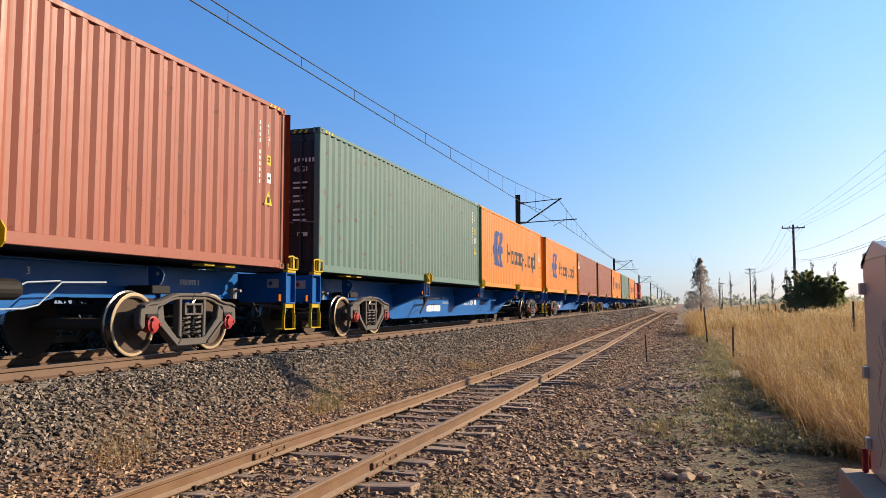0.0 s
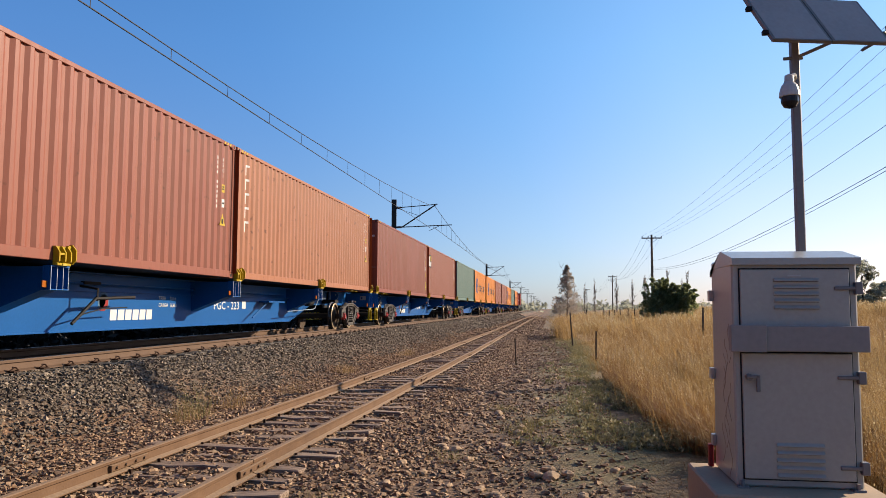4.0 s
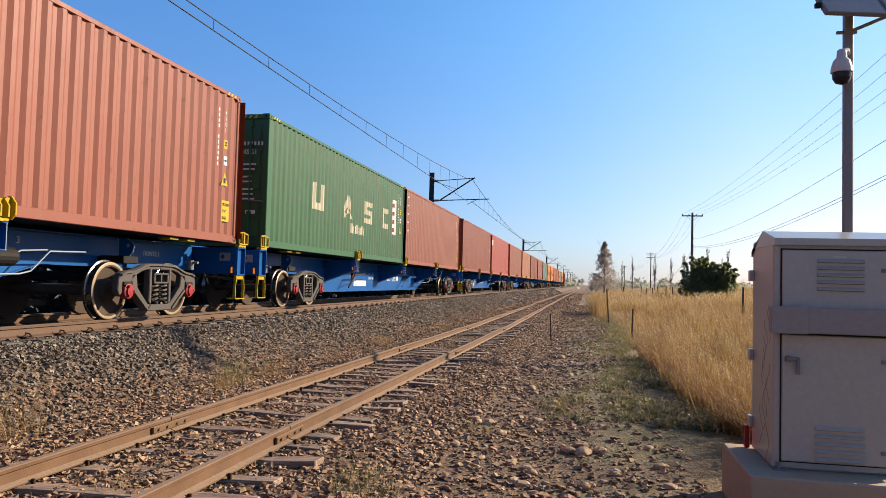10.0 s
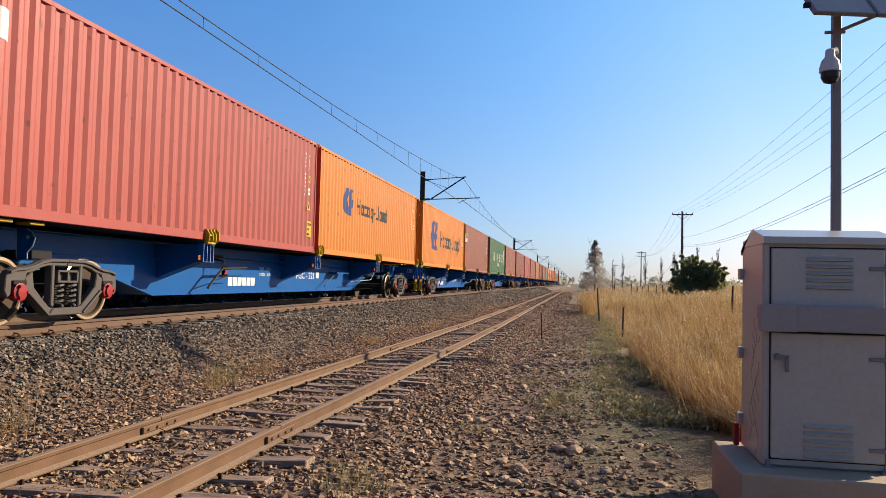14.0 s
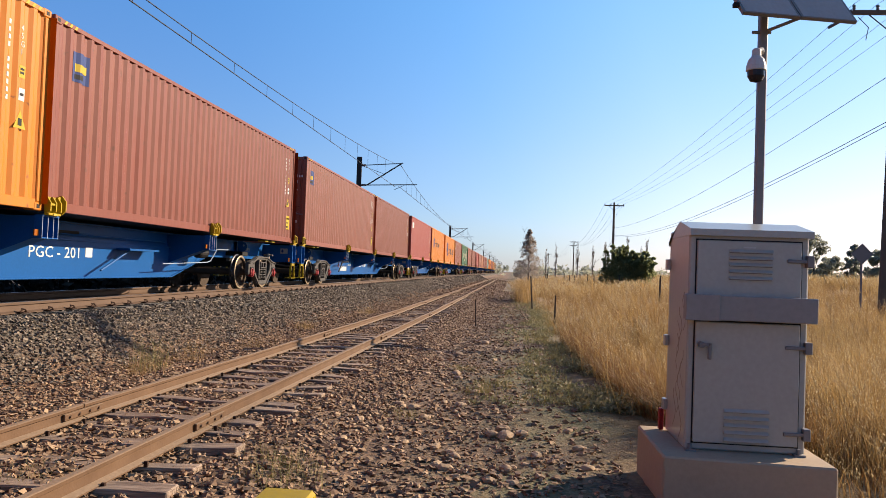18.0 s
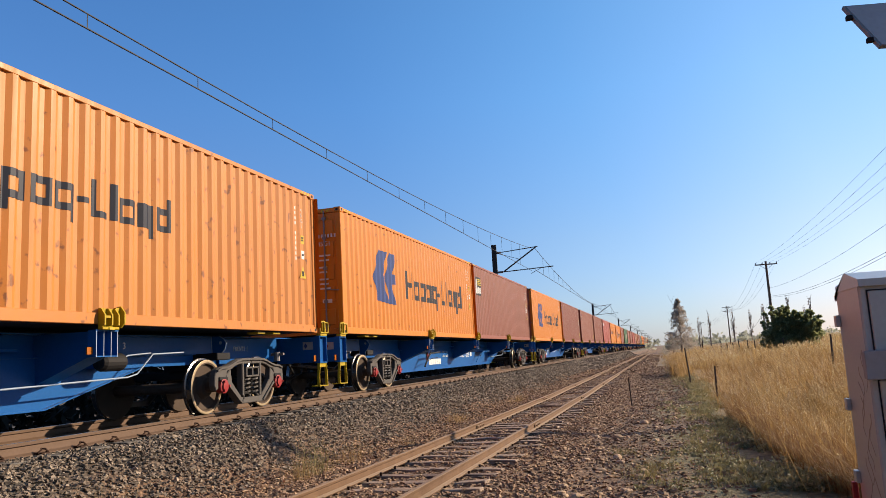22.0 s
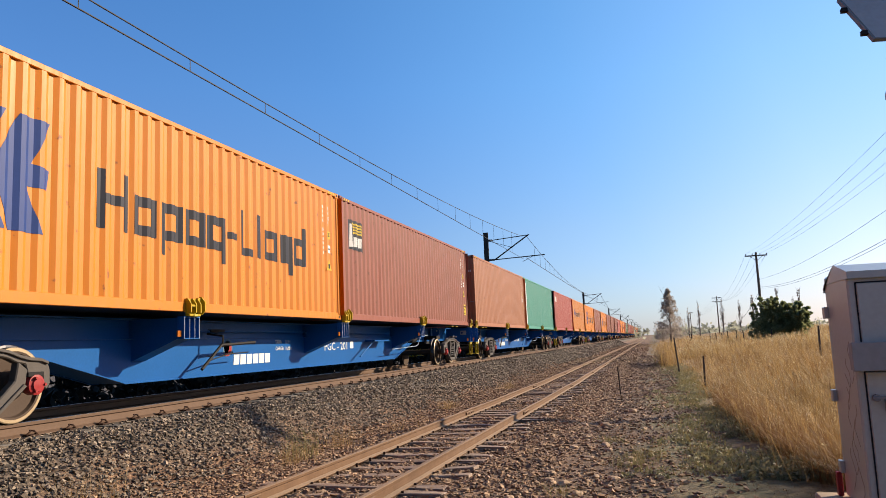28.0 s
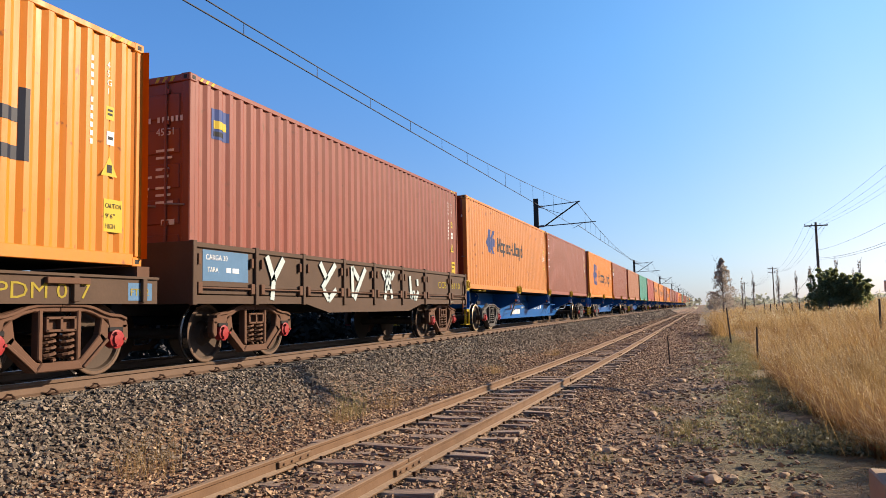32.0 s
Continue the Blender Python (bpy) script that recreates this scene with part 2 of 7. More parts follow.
def mat_ground():
    """Grey ballast on the main track's bank, brown gravel and dust round the siding, straw-coloured soil under the field."""
    m, nt, b = nodes("ground of ballast, gravel and dry soil")
    tc = nt.nodes.new("ShaderNodeTexCoord")
    sep = nt.nodes.new("ShaderNodeSeparateXYZ")
    nt.links.new(tc.outputs["Object"], sep.inputs[0])
    wob = nt.nodes.new("ShaderNodeMath")
    wob.operation = "MULTIPLY_ADD"
    nt.links.new(noise_node(nt, 0.9, 5), wob.inputs[0])
    wob.inputs[1].default_value = 1.6
    nt.links.new(sep.outputs[0], wob.inputs[2])

    def zone(edge0, edge1):
        r = nt.nodes.new("ShaderNodeMapRange")
        r.inputs[1].default_value, r.inputs[2].default_value = edge0, edge1
        nt.links.new(wob.outputs[0], r.inputs[0])
        return r.outputs[0]

    fine, mid, big = noise_node(nt, 26, 6), noise_node(nt, 7, 6), noise_node(nt, 0.35, 5)
    grey = ramp(nt, fine, [(0.36, (0.008, 0.007, 0.006)), (0.52, (0.060, 0.048, 0.035)), (0.68, (0.150, 0.119, 0.086))])
    brown = ramp(nt, fine, [(0.36, (0.020, 0.010, 0.005)), (0.52, (0.120, 0.063, 0.032)), (0.68, (0.255, 0.154, 0.084))])
    dust = mixed(nt, 0.45, ramp(nt, mid, [(0.3, (0.050, 0.027, 0.014)), (0.55, (0.122, 0.074, 0.041)), (0.8, (0.230, 0.155, 0.092))]), brown)
    green = ramp(nt, mid, [(0.3, (0.056, 0.060, 0.020)), (0.7, (0.160, 0.132, 0.056))])
    straw = ramp(nt, mid, [(0.3, (0.096, 0.054, 0.018)), (0.6, (0.252, 0.162, 0.066)), (0.8, (0.330, 0.228, 0.102))])
    c = mixed(nt, zone(-5.3, -4.6), grey, brown)
    c = mixed(nt, zone(-1.0, 0.3), c, dust)
    c = mixed(nt, mixed(nt, 1.0, zone(-0.2, 1.1), ramp(nt, big, [(0.40, (0, 0, 0)), (0.55, (0.85, 0.85, 0.85))]), "MULTIPLY"), c, green)
    c = mixed(nt, zone(1.6, 2.3), c, straw)
    nt.links.new(c, b.inputs["Base Color"])
    b.inputs["Roughness"].default_value = 0.95
    bumped(nt, b, fine, 0.9, 0.03)
    return m


M_GROUND = mat_ground()


def mat_leaf(name, dark, light, rough=0.7, through_light=0.0):
    m, nt, b = nodes(name)
    geo = nt.nodes.new("ShaderNodeNewGeometry")
    c = ramp(nt, geo.outputs["Random Per Island"], [(0, dark), (1, light)])
    c = mixed(nt, 0.3, c, mixed(nt, noise_node(nt, 0.8, 3), dark, light))
    nt.links.new(c, b.inputs["Base Color"])
    b.inputs["Roughness"].default_value = rough
    if through_light:
        t = nt.nodes.new("ShaderNodeBsdfTranslucent")
        nt.links.new(c, t.inputs[0])
        mx = nt.nodes.new("ShaderNodeMixShader")
        mx.inputs[0].default_value = through_light
        nt.links.new(b.outputs[0], mx.inputs[1])
        nt.links.new(t.outputs[0], mx.inputs[2])
        nt.links.new(mx.outputs[0], nt.nodes["Material Output"].inputs[0])
    return m


M_STRAW = mat_leaf("dry straw grass", (0.105, 0.050, 0.014), (0.500, 0.335, 0.135), 0.6, 0.45)
# rust-brown, with shade at the foot of the tall grass mixed into the colour
M_RUSTGRASS = mat_leaf("rust-brown dead grass leaves darkened for shade", (0.090, 0.038, 0.012), (0.285, 0.158, 0.055), 0.65, 0.4)
# near-black: the shade behind and under the wagons is put in this leaf colour
M_SHADE_SCRUB = mat_leaf("dry scrub leaves with shade in the colour", (0.010, 0.009, 0.006), (0.030, 0.026, 0.014), 0.9)
M_SEED = mat_leaf("pale oat seed heads", (0.230, 0.155, 0.070), (0.600, 0.490, 0.280), 0.55, 0.5)
M_GREENGRASS = mat_leaf("low green weeds", (0.096, 0.096, 0.034), (0.333, 0.267, 0.105), 0.7, 0.3)
M_WEED = mat_leaf("grey-green creeping weed leaves", (0.092, 0.097, 0.042), (0.365, 0.310, 0.162), 0.7, 0.3)
M_BUSH = mat_leaf("dark bush leaves", (0.085, 0.105, 0.045), (0.320, 0.340, 0.160), 0.6, 0.75)
# the next two are lightened: distance haze is put into the foliage colours
M_HAZY_TREE = mat_leaf("far tree leaves paled for haze", (0.190, 0.200, 0.160), (0.370, 0.375, 0.290), 0.7, 0.75)
M_HAZY_BARETREE = mat_leaf("bare grey-brown twigs paled for haze", (0.250, 0.210, 0.175), (0.440, 0.385, 0.325), 0.8, 0.55)
M_TWIG = plain("grey-brown bare branches", (0.34, 0.27, 0.22), 0.9, 0, 0.25, 5, 40, 0.3)
M_BARK = plain("grey bark", (0.12, 0.09, 0.065), 0.9, 0, 0.3, 5, 40, 0.5)
M_POLE = plain("weathered wooden pole", (0.205, 0.152, 0.112), 0.85, 0, 0.25, 3, 40, 0.4)
M_MAST = plain("dark tarred mast", (0.055, 0.05, 0.047), 0.7, 0.1, 0.25)
M_WIRE = plain("dark wire", (0.035, 0.035, 0.038), 0.6, 0.3, 0.1)
M_GALV = plain("dull galvanised steel", (0.356, 0.330, 0.317), 0.55, 0.35, 0.15, 4, 40, 0.1)
M_CABINET = plain("grey-mauve cabinet paint", (0.625, 0.600, 0.525), 0.28, 0, 0.07, 2.0, 30, 0.06)
M_CABINET.node_tree.nodes["Principled BSDF"].inputs["Specular IOR Level"].default_value = 0.6
M_SCRAWL = plain("faint brown marker scrawl", (0.53, 0.46, 0.38), 0.5, 0, 0.1)
M_BAR = plain("grey locking bar paint", (0.480, 0.440, 0.405), 0.45, 0, 0.1, 3.0, 30, 0.06)
M_PLINTH = plain("cream concrete plinth", (0.671, 0.498, 0.335), 0.85, 0, 0.15, 3, 35, 0.3)
M_PANEL = plain("dusty grey solar panel face", (0.62, 0.56, 0.53), 0.55, 0, 0.2, 3, 30, 0.02)
M_DOME = plain("smoked dome", (0.03, 0.03, 0.035), 0.15, 0, 0.1)
M_LAMPWHITE = plain("off-white plastic", (0.818, 0.792, 0.752), 0.5, 0, 0.05)
M_SIGNBACK = plain("weathered sign back", (0.338, 0.296, 0.275), 0.6, 0.3, 0.2)
M_PORCELAIN = plain("grey insulator", (0.20, 0.19, 0.19), 0.3)
M_POSTBLACK = plain("dark weathered fence wood", (0.11, 0.088, 0.07), 0.9, 0, 0.3, 5, 40, 0.4)

# ---- mesh helpers ----


def part(name, bm, material, parent, label=""):
    """Links a bmesh as one mesh object under a thing or a part."""
    me = bpy.data.meshes.new(name)
    bm.to_mesh(me)
    bm.free()
    me.materials.append(material)
    ob = new(name, me)
    ob.parent = parent
    return tagged(ob, label) if label else ob


def again(name, ob, parent, m=None, material=None, label=""):
    """One more piece on the mesh of ob."""
    me = ob.data
    if material:
        me = me.copy()
        me.materials[0] = material
    o = new(name, me)
    o.parent = parent
    if m is not None:
        o.matrix_basis = m
    return tagged(o, label) if label else o


def thing(name, label, category, group="", kind=""):
    return tagged(new(name), label, category, group, kind)


def box(bm, x0, x1, y0, y1, z0, z1, bevel=0.0):
    r = bmesh.ops.create_cube(bm, size=1.0)["verts"]
    for v in r:
        v.co = Vector(((x0 + x1) / 2 + v.co.x * (x1 - x0), (y0 + y1) / 2 + v.co.y * (y1 - y0), (z0 + z1) / 2 + v.co.z * (z1 - z0)))
    if bevel:
        es = list({e for v in r for e in v.link_edges})
        bmesh.ops.bevel(bm, geom=es, offset=bevel, segments=1, affect="EDGES")
    return bm


def prism(bm, pts, axis, a, b):
    """A polygon in the two other axes (in xyz order), extruded along axis from a to b."""
    rings = []
    for k in (a, b):
        ring = []
        for p, q in pts:
            co = [p, q]
            co.insert("xyz".index(axis), k)
            ring.append(bm.verts.new(co))
        rings.append(ring)
    n = len(pts)
    fs = [bm.faces.new(rings[0]), bm.faces.new(list(reversed(rings[1])))]
    for i in range(n):
        fs.append(bm.faces.new((rings[0][i], rings[1][i], rings[1][(i + 1) % n], rings[0][(i + 1) % n])))
    bmesh.ops.recalc_face_normals(bm, faces=fs)
    return bm


def rod(bm, p0, p1, r, seg=8, r1=None):
    p0, p1 = Vector(p0), Vector(p1)
    d = p1 - p0
    q = d.to_track_quat("Z", "Y").to_matrix().to_4x4()
    bmesh.ops.create_cone(bm, cap_ends=True, segments=seg, radius1=r, radius2=r if r1 is None else r1, depth=d.length,
                          matrix=Matrix.Translation((p0 + p1) / 2) @ q)
    return bm


def path_rod(bm, pts, r, seg=6):
    """One bent round bar through the points."""
    pts = [Vector(p) for p in pts]
    side, rings = None, []
    for i, p in enumerate(pts):
        d = (pts[min(i + 1, len(pts) - 1)] - pts[max(i - 1, 0)]).normalized()
        if side is None:
            side = d.orthogonal()
        side = (side - d * side.dot(d)).normalized()
        up = d.cross(side)
        rings.append([bm.verts.new(p + (side * math.cos(2 * math.pi * k / seg) + up * math.sin(2 * math.pi * k / seg)) * r) for k in range(seg)])
    for p, q in zip(rings, rings[1:]):
        for k in range(seg):
            bm.faces.new((p[k], p[(k + 1) % seg], q[(k + 1) % seg], q[k]))
    bm.faces.new(list(reversed(rings[0])))
    bm.faces.new(rings[-1])
    return bm


def lathe(bm, prof, axis, seg=28, c=(0, 0, 0)):
    """Profile of (distance along axis, radius), turned round the x, y or z axis."""
    rings = []
    for d, r in prof:
        ring = []
        for i in range(seg):
            a = 2 * math.pi * i / seg
            u, v = r * math.cos(a), r * math.sin(a)
            co = {"x": (d, u, v), "y": (v, d, u), "z": (u, v, d)}[axis]
            ring.append(bm.verts.new(Vector(co) + Vector(c)))
        rings.append(ring)
    fs = []
    for p, q in zip(rings, rings[1:]):
        for i in range(seg):
            fs.append(bm.faces.new((p[i], p[(i + 1) % seg], q[(i + 1) % seg], q[i])))
    fs += [bm.faces.new(rings[0]), bm.faces.new(rings[-1])]
    bmesh.ops.recalc_face_normals(bm, faces=fs)
    return bm


def B():
    return bmesh.new()


def text_bm(words, size, depth=0.003, spread=1.0):
    """Letters of the built-in font in the x-y plane, from the origin, as a bmesh."""
    cu = bpy.data.curves.new("letters", "FONT")
    cu.body, cu.size, cu.extrude, cu.resolution_u, cu.space_character = words, size, depth, 2, spread
    ob = bpy.data.objects.new("letters", cu)
    me = bpy.data.meshes.new_from_object(ob)
    bm = B()
    bm.from_mesh(me)
    bpy.data.objects.remove(ob)
    bpy.data.curves.remove(cu)
    bpy.data.meshes.remove(me)
    return bm


FACE_X = Matrix(((0, 0, 1, 0), (1, 0, 0, 0), (0, 1, 0, 0), (0, 0, 0, 1)))     # lays x-y letters on a wall that faces +x, reading along +y
FACE_BACK = Matrix(((1, 0, 0, 0), (0, 0, -1, 0), (0, 1, 0, 0), (0, 0, 0, 1)))  # on a wall that faces -y, reading along +x


def words_on(name, words, size, material, parent, x, y, z, facing=FACE_X, label="", width=0.0):
    bm = text_bm(words, size)
    if width:
        w = max(v.co.x for v in bm.verts)
        bmesh.ops.scale(bm, vec=(width / w, 1, 1), verts=bm.verts)
    bmesh.ops.transform(bm, matrix=Matrix.Translation((x, y, z)) @ facing, verts=bm.verts)
    return part(name, bm, material, parent, label)


# ---- the plan, in metres: x to the right of the camera, y along the tracks ----
XC, RAIL_Z = -7.98, 0.745        # main track: centre line, top of rail
XS = -2.95                      # siding: centre line
GAUGE, SIDING_GAUGE = 1.676 + 0.07, 1.0 + 0.10


def dip(y):
    """The ground by the siding falls a little away from the crossing."""
    return -0.0055 * min(max(y, 0), 24)


def smooth(a, b, v):
    t = min(max((v - a) / (b - a), 0), 1)
    return t * t * (3 - 2 * t)


def ground_z(x, y):
    bank = 0.56 * (1 - smooth(-6.45, -5.2, x)) * smooth(-12.2, -10.6, x)
    bed = 0.03 * smooth(-5.4, -4.4, x) * (1 - smooth(-1.7, -0.9, x)) + 0.080 * smooth(-4.7, -4.1, x) * (1 - smooth(-1.9, -1.2, x))
    low = dip(y) * smooth(-5.6, -4.6, x) * (1 - smooth(2, 8, x))
    near = 1.0 - smooth(60, 120, abs(y))
    lumps = 0.035 * noise.noise(Vector((x * 0.9, y * 0.5, 3))) + 0.012 * noise.noise(Vector((x * 4, y * 4, 7)))
    rough = 0.02 * noise.noise(Vector((x * 9, y * 9, 1))) if -7 < x < 3 and y < 30 else 0
    field = 0.25 * smooth(3, 14, x) * smooth(8, 30, y) + 0.9 * smooth(10, 22, x) * smooth(16, 34, y)
    return bank + bed + low + (lumps + rough) * near + field - 0.02


def build_ground():
    xs = sorted({round(v, 3) for v in np.concatenate((np.arange(-12.6, 4.0, 0.14), np.arange(4, 16, 0.7), np.array([18, 22, 28, 38, 55, 90, 160, 320, 700, 1600, 3500]),
                                                      np.array([-13.5, -15, -20, -30, -60, -140, -400, -1200, -3500])))})
    ys = sorted({round(v, 3) for v in np.concatenate((np.arange(-6, 1.5, 0.5), np.arange(1.5, 16, 0.15), np.arange(16, 40, 0.4), np.arange(40, 90, 1.5),
                                                      np.array([95, 105, 120, 140, 170, 210, 270, 350, 470, 650, 950, 1500, 2500, 4200, -9, -15, -30, -80, -300, -1500])))})
    vs = [(x, y, ground_z(x, y)) for y in ys for x in xs]
    w = len(xs)
    fs = [(j * w + i, j * w + i + 1, (j + 1) * w + i + 1, (j + 1) * w + i) for j in range(len(ys) - 1) for i in range(w - 1)]
    me = bpy.data.meshes.new("ground")
    me.from_pydata(vs, [], fs)
    me.polygons.foreach_set("use_smooth", [True] * len(fs))
    me.materials.append(M_GROUND)
    tagged(new("ground", me), "stony ground with ballast bank, gravel strip and dry field soil", "ground", kind="structure")


build_ground()

# ---- rails ----
RAIL_PROFILE = [(-0.075, 0), (0.075, 0), (0.075, 0.012), (0.014, 0.032), (0.010, 0.110), (0.034, 0.124), (0.036, 0.152), (0.028, 0.160), (-0.028, 0.160), (-0.036, 0.152),
                (-0.034, 0.124), (-0.010, 0.110), (-0.014, 0.032), (-0.075, 0.012)]


def rail_bm(y0, y1, k=1.0, zs=None):
    bm = B()
    if zs is None:
        return prism(bm, [(x * k, z * k) for x, z in RAIL_PROFILE], "y", y0, y1)
    rings = [[bm.verts.new((x * k, y, z * k + dz)) for x, z in RAIL_PROFILE] for y, dz in zs]
    n = len(RAIL_PROFILE)
    fs = [bm.faces.new(rings[0]), bm.faces.new(list(reversed(rings[-1])))]
    for p, q in zip(rings, rings[1:]):
        for i in range(n):
            fs.append(bm.faces.new((p[i], q[i], q[(i + 1) % n], p[(i + 1) % n])))
    bmesh.ops.recalc_face_normals(bm, faces=fs)
    return bm


def build_main_track():
    t = thing("main_track", "main railway track with rusty rails on ballasted concrete sleepers", "railway track", kind="structure")
    t.location = (XC, 0, RAIL_Z - 0.16)
    for sx in (-1, 1):
        r = part("rail", rail_bm(-120, 1500), M_RUST, t, "rust brown steel rail with a polished head")
        r.location.x = sx * GAUGE / 2
        bm = B()
        box(bm, -0.024, 0.024, -120, 1500, 0.159, 0.1615)
        h = part("running_surface", bm, M_RAILTOP, r, "polished running surface")
    bm = B()
    prism(bm, [(-1.35, -0.20), (1.35, -0.20), (1.30, 0.0), (0.60, -0.004), (0.45, -0.04), (-0.45, -0.04), (-0.60, -0.004), (-1.30, 0.0)], "y", -0.13, 0.13)
    first = part("sleeper", bm, M_CONC, t)
    first.location = (0, -6.0, -0.002)
    bm = B()
    loop = [(0.070, -0.085, 0.012), (0.115, -0.075, 0.02), (0.120, -0.03, 0.055), (0.085, 0.0, 0.062), (0.120, 0.03, 0.055), (0.115, 0.075, 0.02), (0.070, 0.085, 0.012)]
    path_rod(bm, loop, 0.011, 5)
    box(bm, 0.05, 0.16, -0.06, 0.06, 0.0, 0.016)
    clip = part("rail_clip", bm, M_CLIP, t, "rusty spring clip")
    clip.location = (GAUGE / 2, -6.0, 0.004)
    for i in range(1, 110):
        y = -6.0 + 0.6 * i + 0.02 * math.sin(i * 2.3)
        again("sleeper", first, t, pose(0, y, -0.002))
        again("rail_clip", clip, t, pose(GAUGE / 2, y, 0.004))
    bm = B()
    for i in range(110, 520):
        box(bm, -1.3, 1.3, -6.13 + 0.6 * i, -5.87 + 0.6 * i, -0.15, -0.002)
        box(bm, GAUGE / 2 + 0.05, GAUGE / 2 + 0.14, -6.08 + 0.6 * i, -5.92 + 0.6 * i, 0.0, 0.055)
    tagged(part("far_sleepers", bm, M_CONC, t), kind="stuff")


build_main_track()


def build_siding():
    t = thing("siding_track", "neglected narrow siding with rusty rails on weathered wooden sleepers", "railway track", kind="structure")
    t.location = (XS, 0, 0)
    zrail = 0.138
    L = 8.25
    for sx, start in ((1, 5.85 - 2 * L), (-1, 5.70 - 2 * L + 0.2)):
        for i in range(0, 30):
            y0, y1 = start + i * L + 0.008, start + (i + 1) * L - 0.008
            if i > 24:
                y1 = y0 + 60
                if i > 25:
                    continue
            zs = [(y0 + (y1 - y0) * k / 4, dip(y0 + (y1 - y0) * k / 4) + 0.008 * math.sin(1.3 * i + k)) for k in range(5)]
            zs[0], zs[4] = (zs[0][0], dip(y0)), (zs[4][0], dip(y1))
            r = part("rail", rail_bm(0, 0, 0.76, zs), M_OLDRUST, t)
            r.location = (sx * SIDING_GAUGE / 2, 0, zrail)
            if i < 9:
                bm = B()
                for side in (-1, 1):
                    box(bm, side * 0.024 - 0.012, side * 0.024 + 0.012, y1 - 0.27, y1 + 0.28, 0.030, 0.083, 0.004)
                    for by in (-0.2, -0.07, 0.08, 0.21):
                        rod(bm, (side * 0.034, y1 + by, 0.056), (side * 0.05, y1 + by, 0.056), 0.012, 6)
                fp = part("fishplate", bm, M_OLDRUST, r, "bolted joint plate")
                fp.location.z = dip(y1)
    rnd = random.Random(5)
    ys = [1.05, 1.6, 2.15, 2.65, 3.2, 3.72, 4.2, 4.74, 5.33, 5.87, 6.26, 6.76, 7.11, 7.77, 8.29, 8.80, 9.3, 9.85, 10.4, 10.94]
    while len(ys) < 190:
        ys.append(ys[-1] + rnd.uniform(0.47, 0.60))
    shapes = []
    for k in range(6):
        bm = B()
        w, h, l = rnd.uniform(0.075, 0.105), 0.13, rnd.uniform(0.88, 1.02)
        n = 7
        rings = []
        for i in range(n):
            x = -l + 2 * l * i / (n - 1)
            j = [rnd.uniform(-0.012, 0.012) for _ in range(4)]
            rings.append([bm.verts.new((x, -w + j[0], -h)), bm.verts.new((x, w + j[1], -h)), bm.verts.new((x + j[0], w * 0.93 + j[2], j[3])), bm.verts.new((x + j[1], -w * 0.93 + j[3], j[2]))])
        fs = [bm.faces.new(rings[0]), bm.faces.new(list(reversed(rings[-1])))]
        for p, q in zip(rings, rings[1:]):
            for i in range(4):
                fs.append(bm.faces.new((p[i], q[i], q[(i + 1) % 4], p[(i + 1) % 4])))
        bmesh.ops.recalc_face_normals(bm, faces=fs)
        bmesh.ops.bevel(bm, geom=[e for e in bm.edges if len(e.link_faces) == 2 and e.calc_face_angle(0) > 1.0], offset=0.008, segments=1, affect="EDGES")
        shapes.append(part("sleeper", bm, M_WOOD, t))
        shapes[-1].location = (0, -0.6 - 0.5 * k, 0.125)
    for i, y in enumerate(ys):
        again("sleeper", shapes[i % 6], t, pose(rnd.uniform(-0.05, 0.05), y, 0.128 + dip(y) - 0.03 * rnd.random() ** 2.2, 0, rnd.uniform(-0.8, 0.8), rnd.uniform(-4, 4)))
    bm = B()
    for y in ys:
        if y < 40:
            for sx in (-1, 1):
                for o in (-0.07, 0.07):
                    x, yy = sx * SIDING_GAUGE / 2 + o, y + rnd.uniform(-0.05, 0.05)
                    box(bm, x - 0.012, x + 0.012, yy - 0.009, yy + 0.009, 0.11 + dip(y), 0.152 + dip(y))
    tagged(part("spikes", bm, M_CLIP, t, "rusty rail spikes"), kind="stuff")


build_siding()

# ---- shipping containers: local origin at the rear face, centre line, underside ----
CL, CW, CH = 12.192, 2.438, 2.896
PITCH_C, DEPTH_C = 0.278, 0.036


def corr(y):
    """Depth of the trapezoid corrugation at y."""
    u = ((y - 0.13) % PITCH_C) / PITCH_C
    if u < 0.26:
        return 0.0
    if u < 0.5:
        return DEPTH_C * (u - 0.26) / 0.24
    if u < 0.76:
        return DEPTH_C
    return DEPTH_C * (1 - u) / 0.24


def folds(y0, y1):
    out = []
    k = math.floor((y0 - 0.13) / PITCH_C)
    while True:
        for u in (0, 0.26, 0.5, 0.76):
            y = 0.13 + PITCH_C * (k + u)
            if y > y1:
                return out
            if y > y0:
                out.append(y)
        k += 1


def wrapped(bm, lift=0.004):
    """Cuts a flat marking (in y and z) at the folds of the side and lays it on the corrugation."""
    ys = [v.co.y for v in bm.verts]
    for y in folds(min(ys), max(ys)):
        bmesh.ops.bisect_plane(bm, geom=list(bm.verts) + list(bm.edges) + list(bm.faces), dist=1e-5, plane_co=(0, y, 0), plane_no=(0, 1, 0))
    for v in bm.verts:
        v.co.x = CW / 2 - 0.006 - corr(v.co.y) + lift
    return bm


def quads(bm, polys):
    for p in polys:
        bm.faces.new([bm.verts.new((0, y, z)) for y, z in p])
    return bm


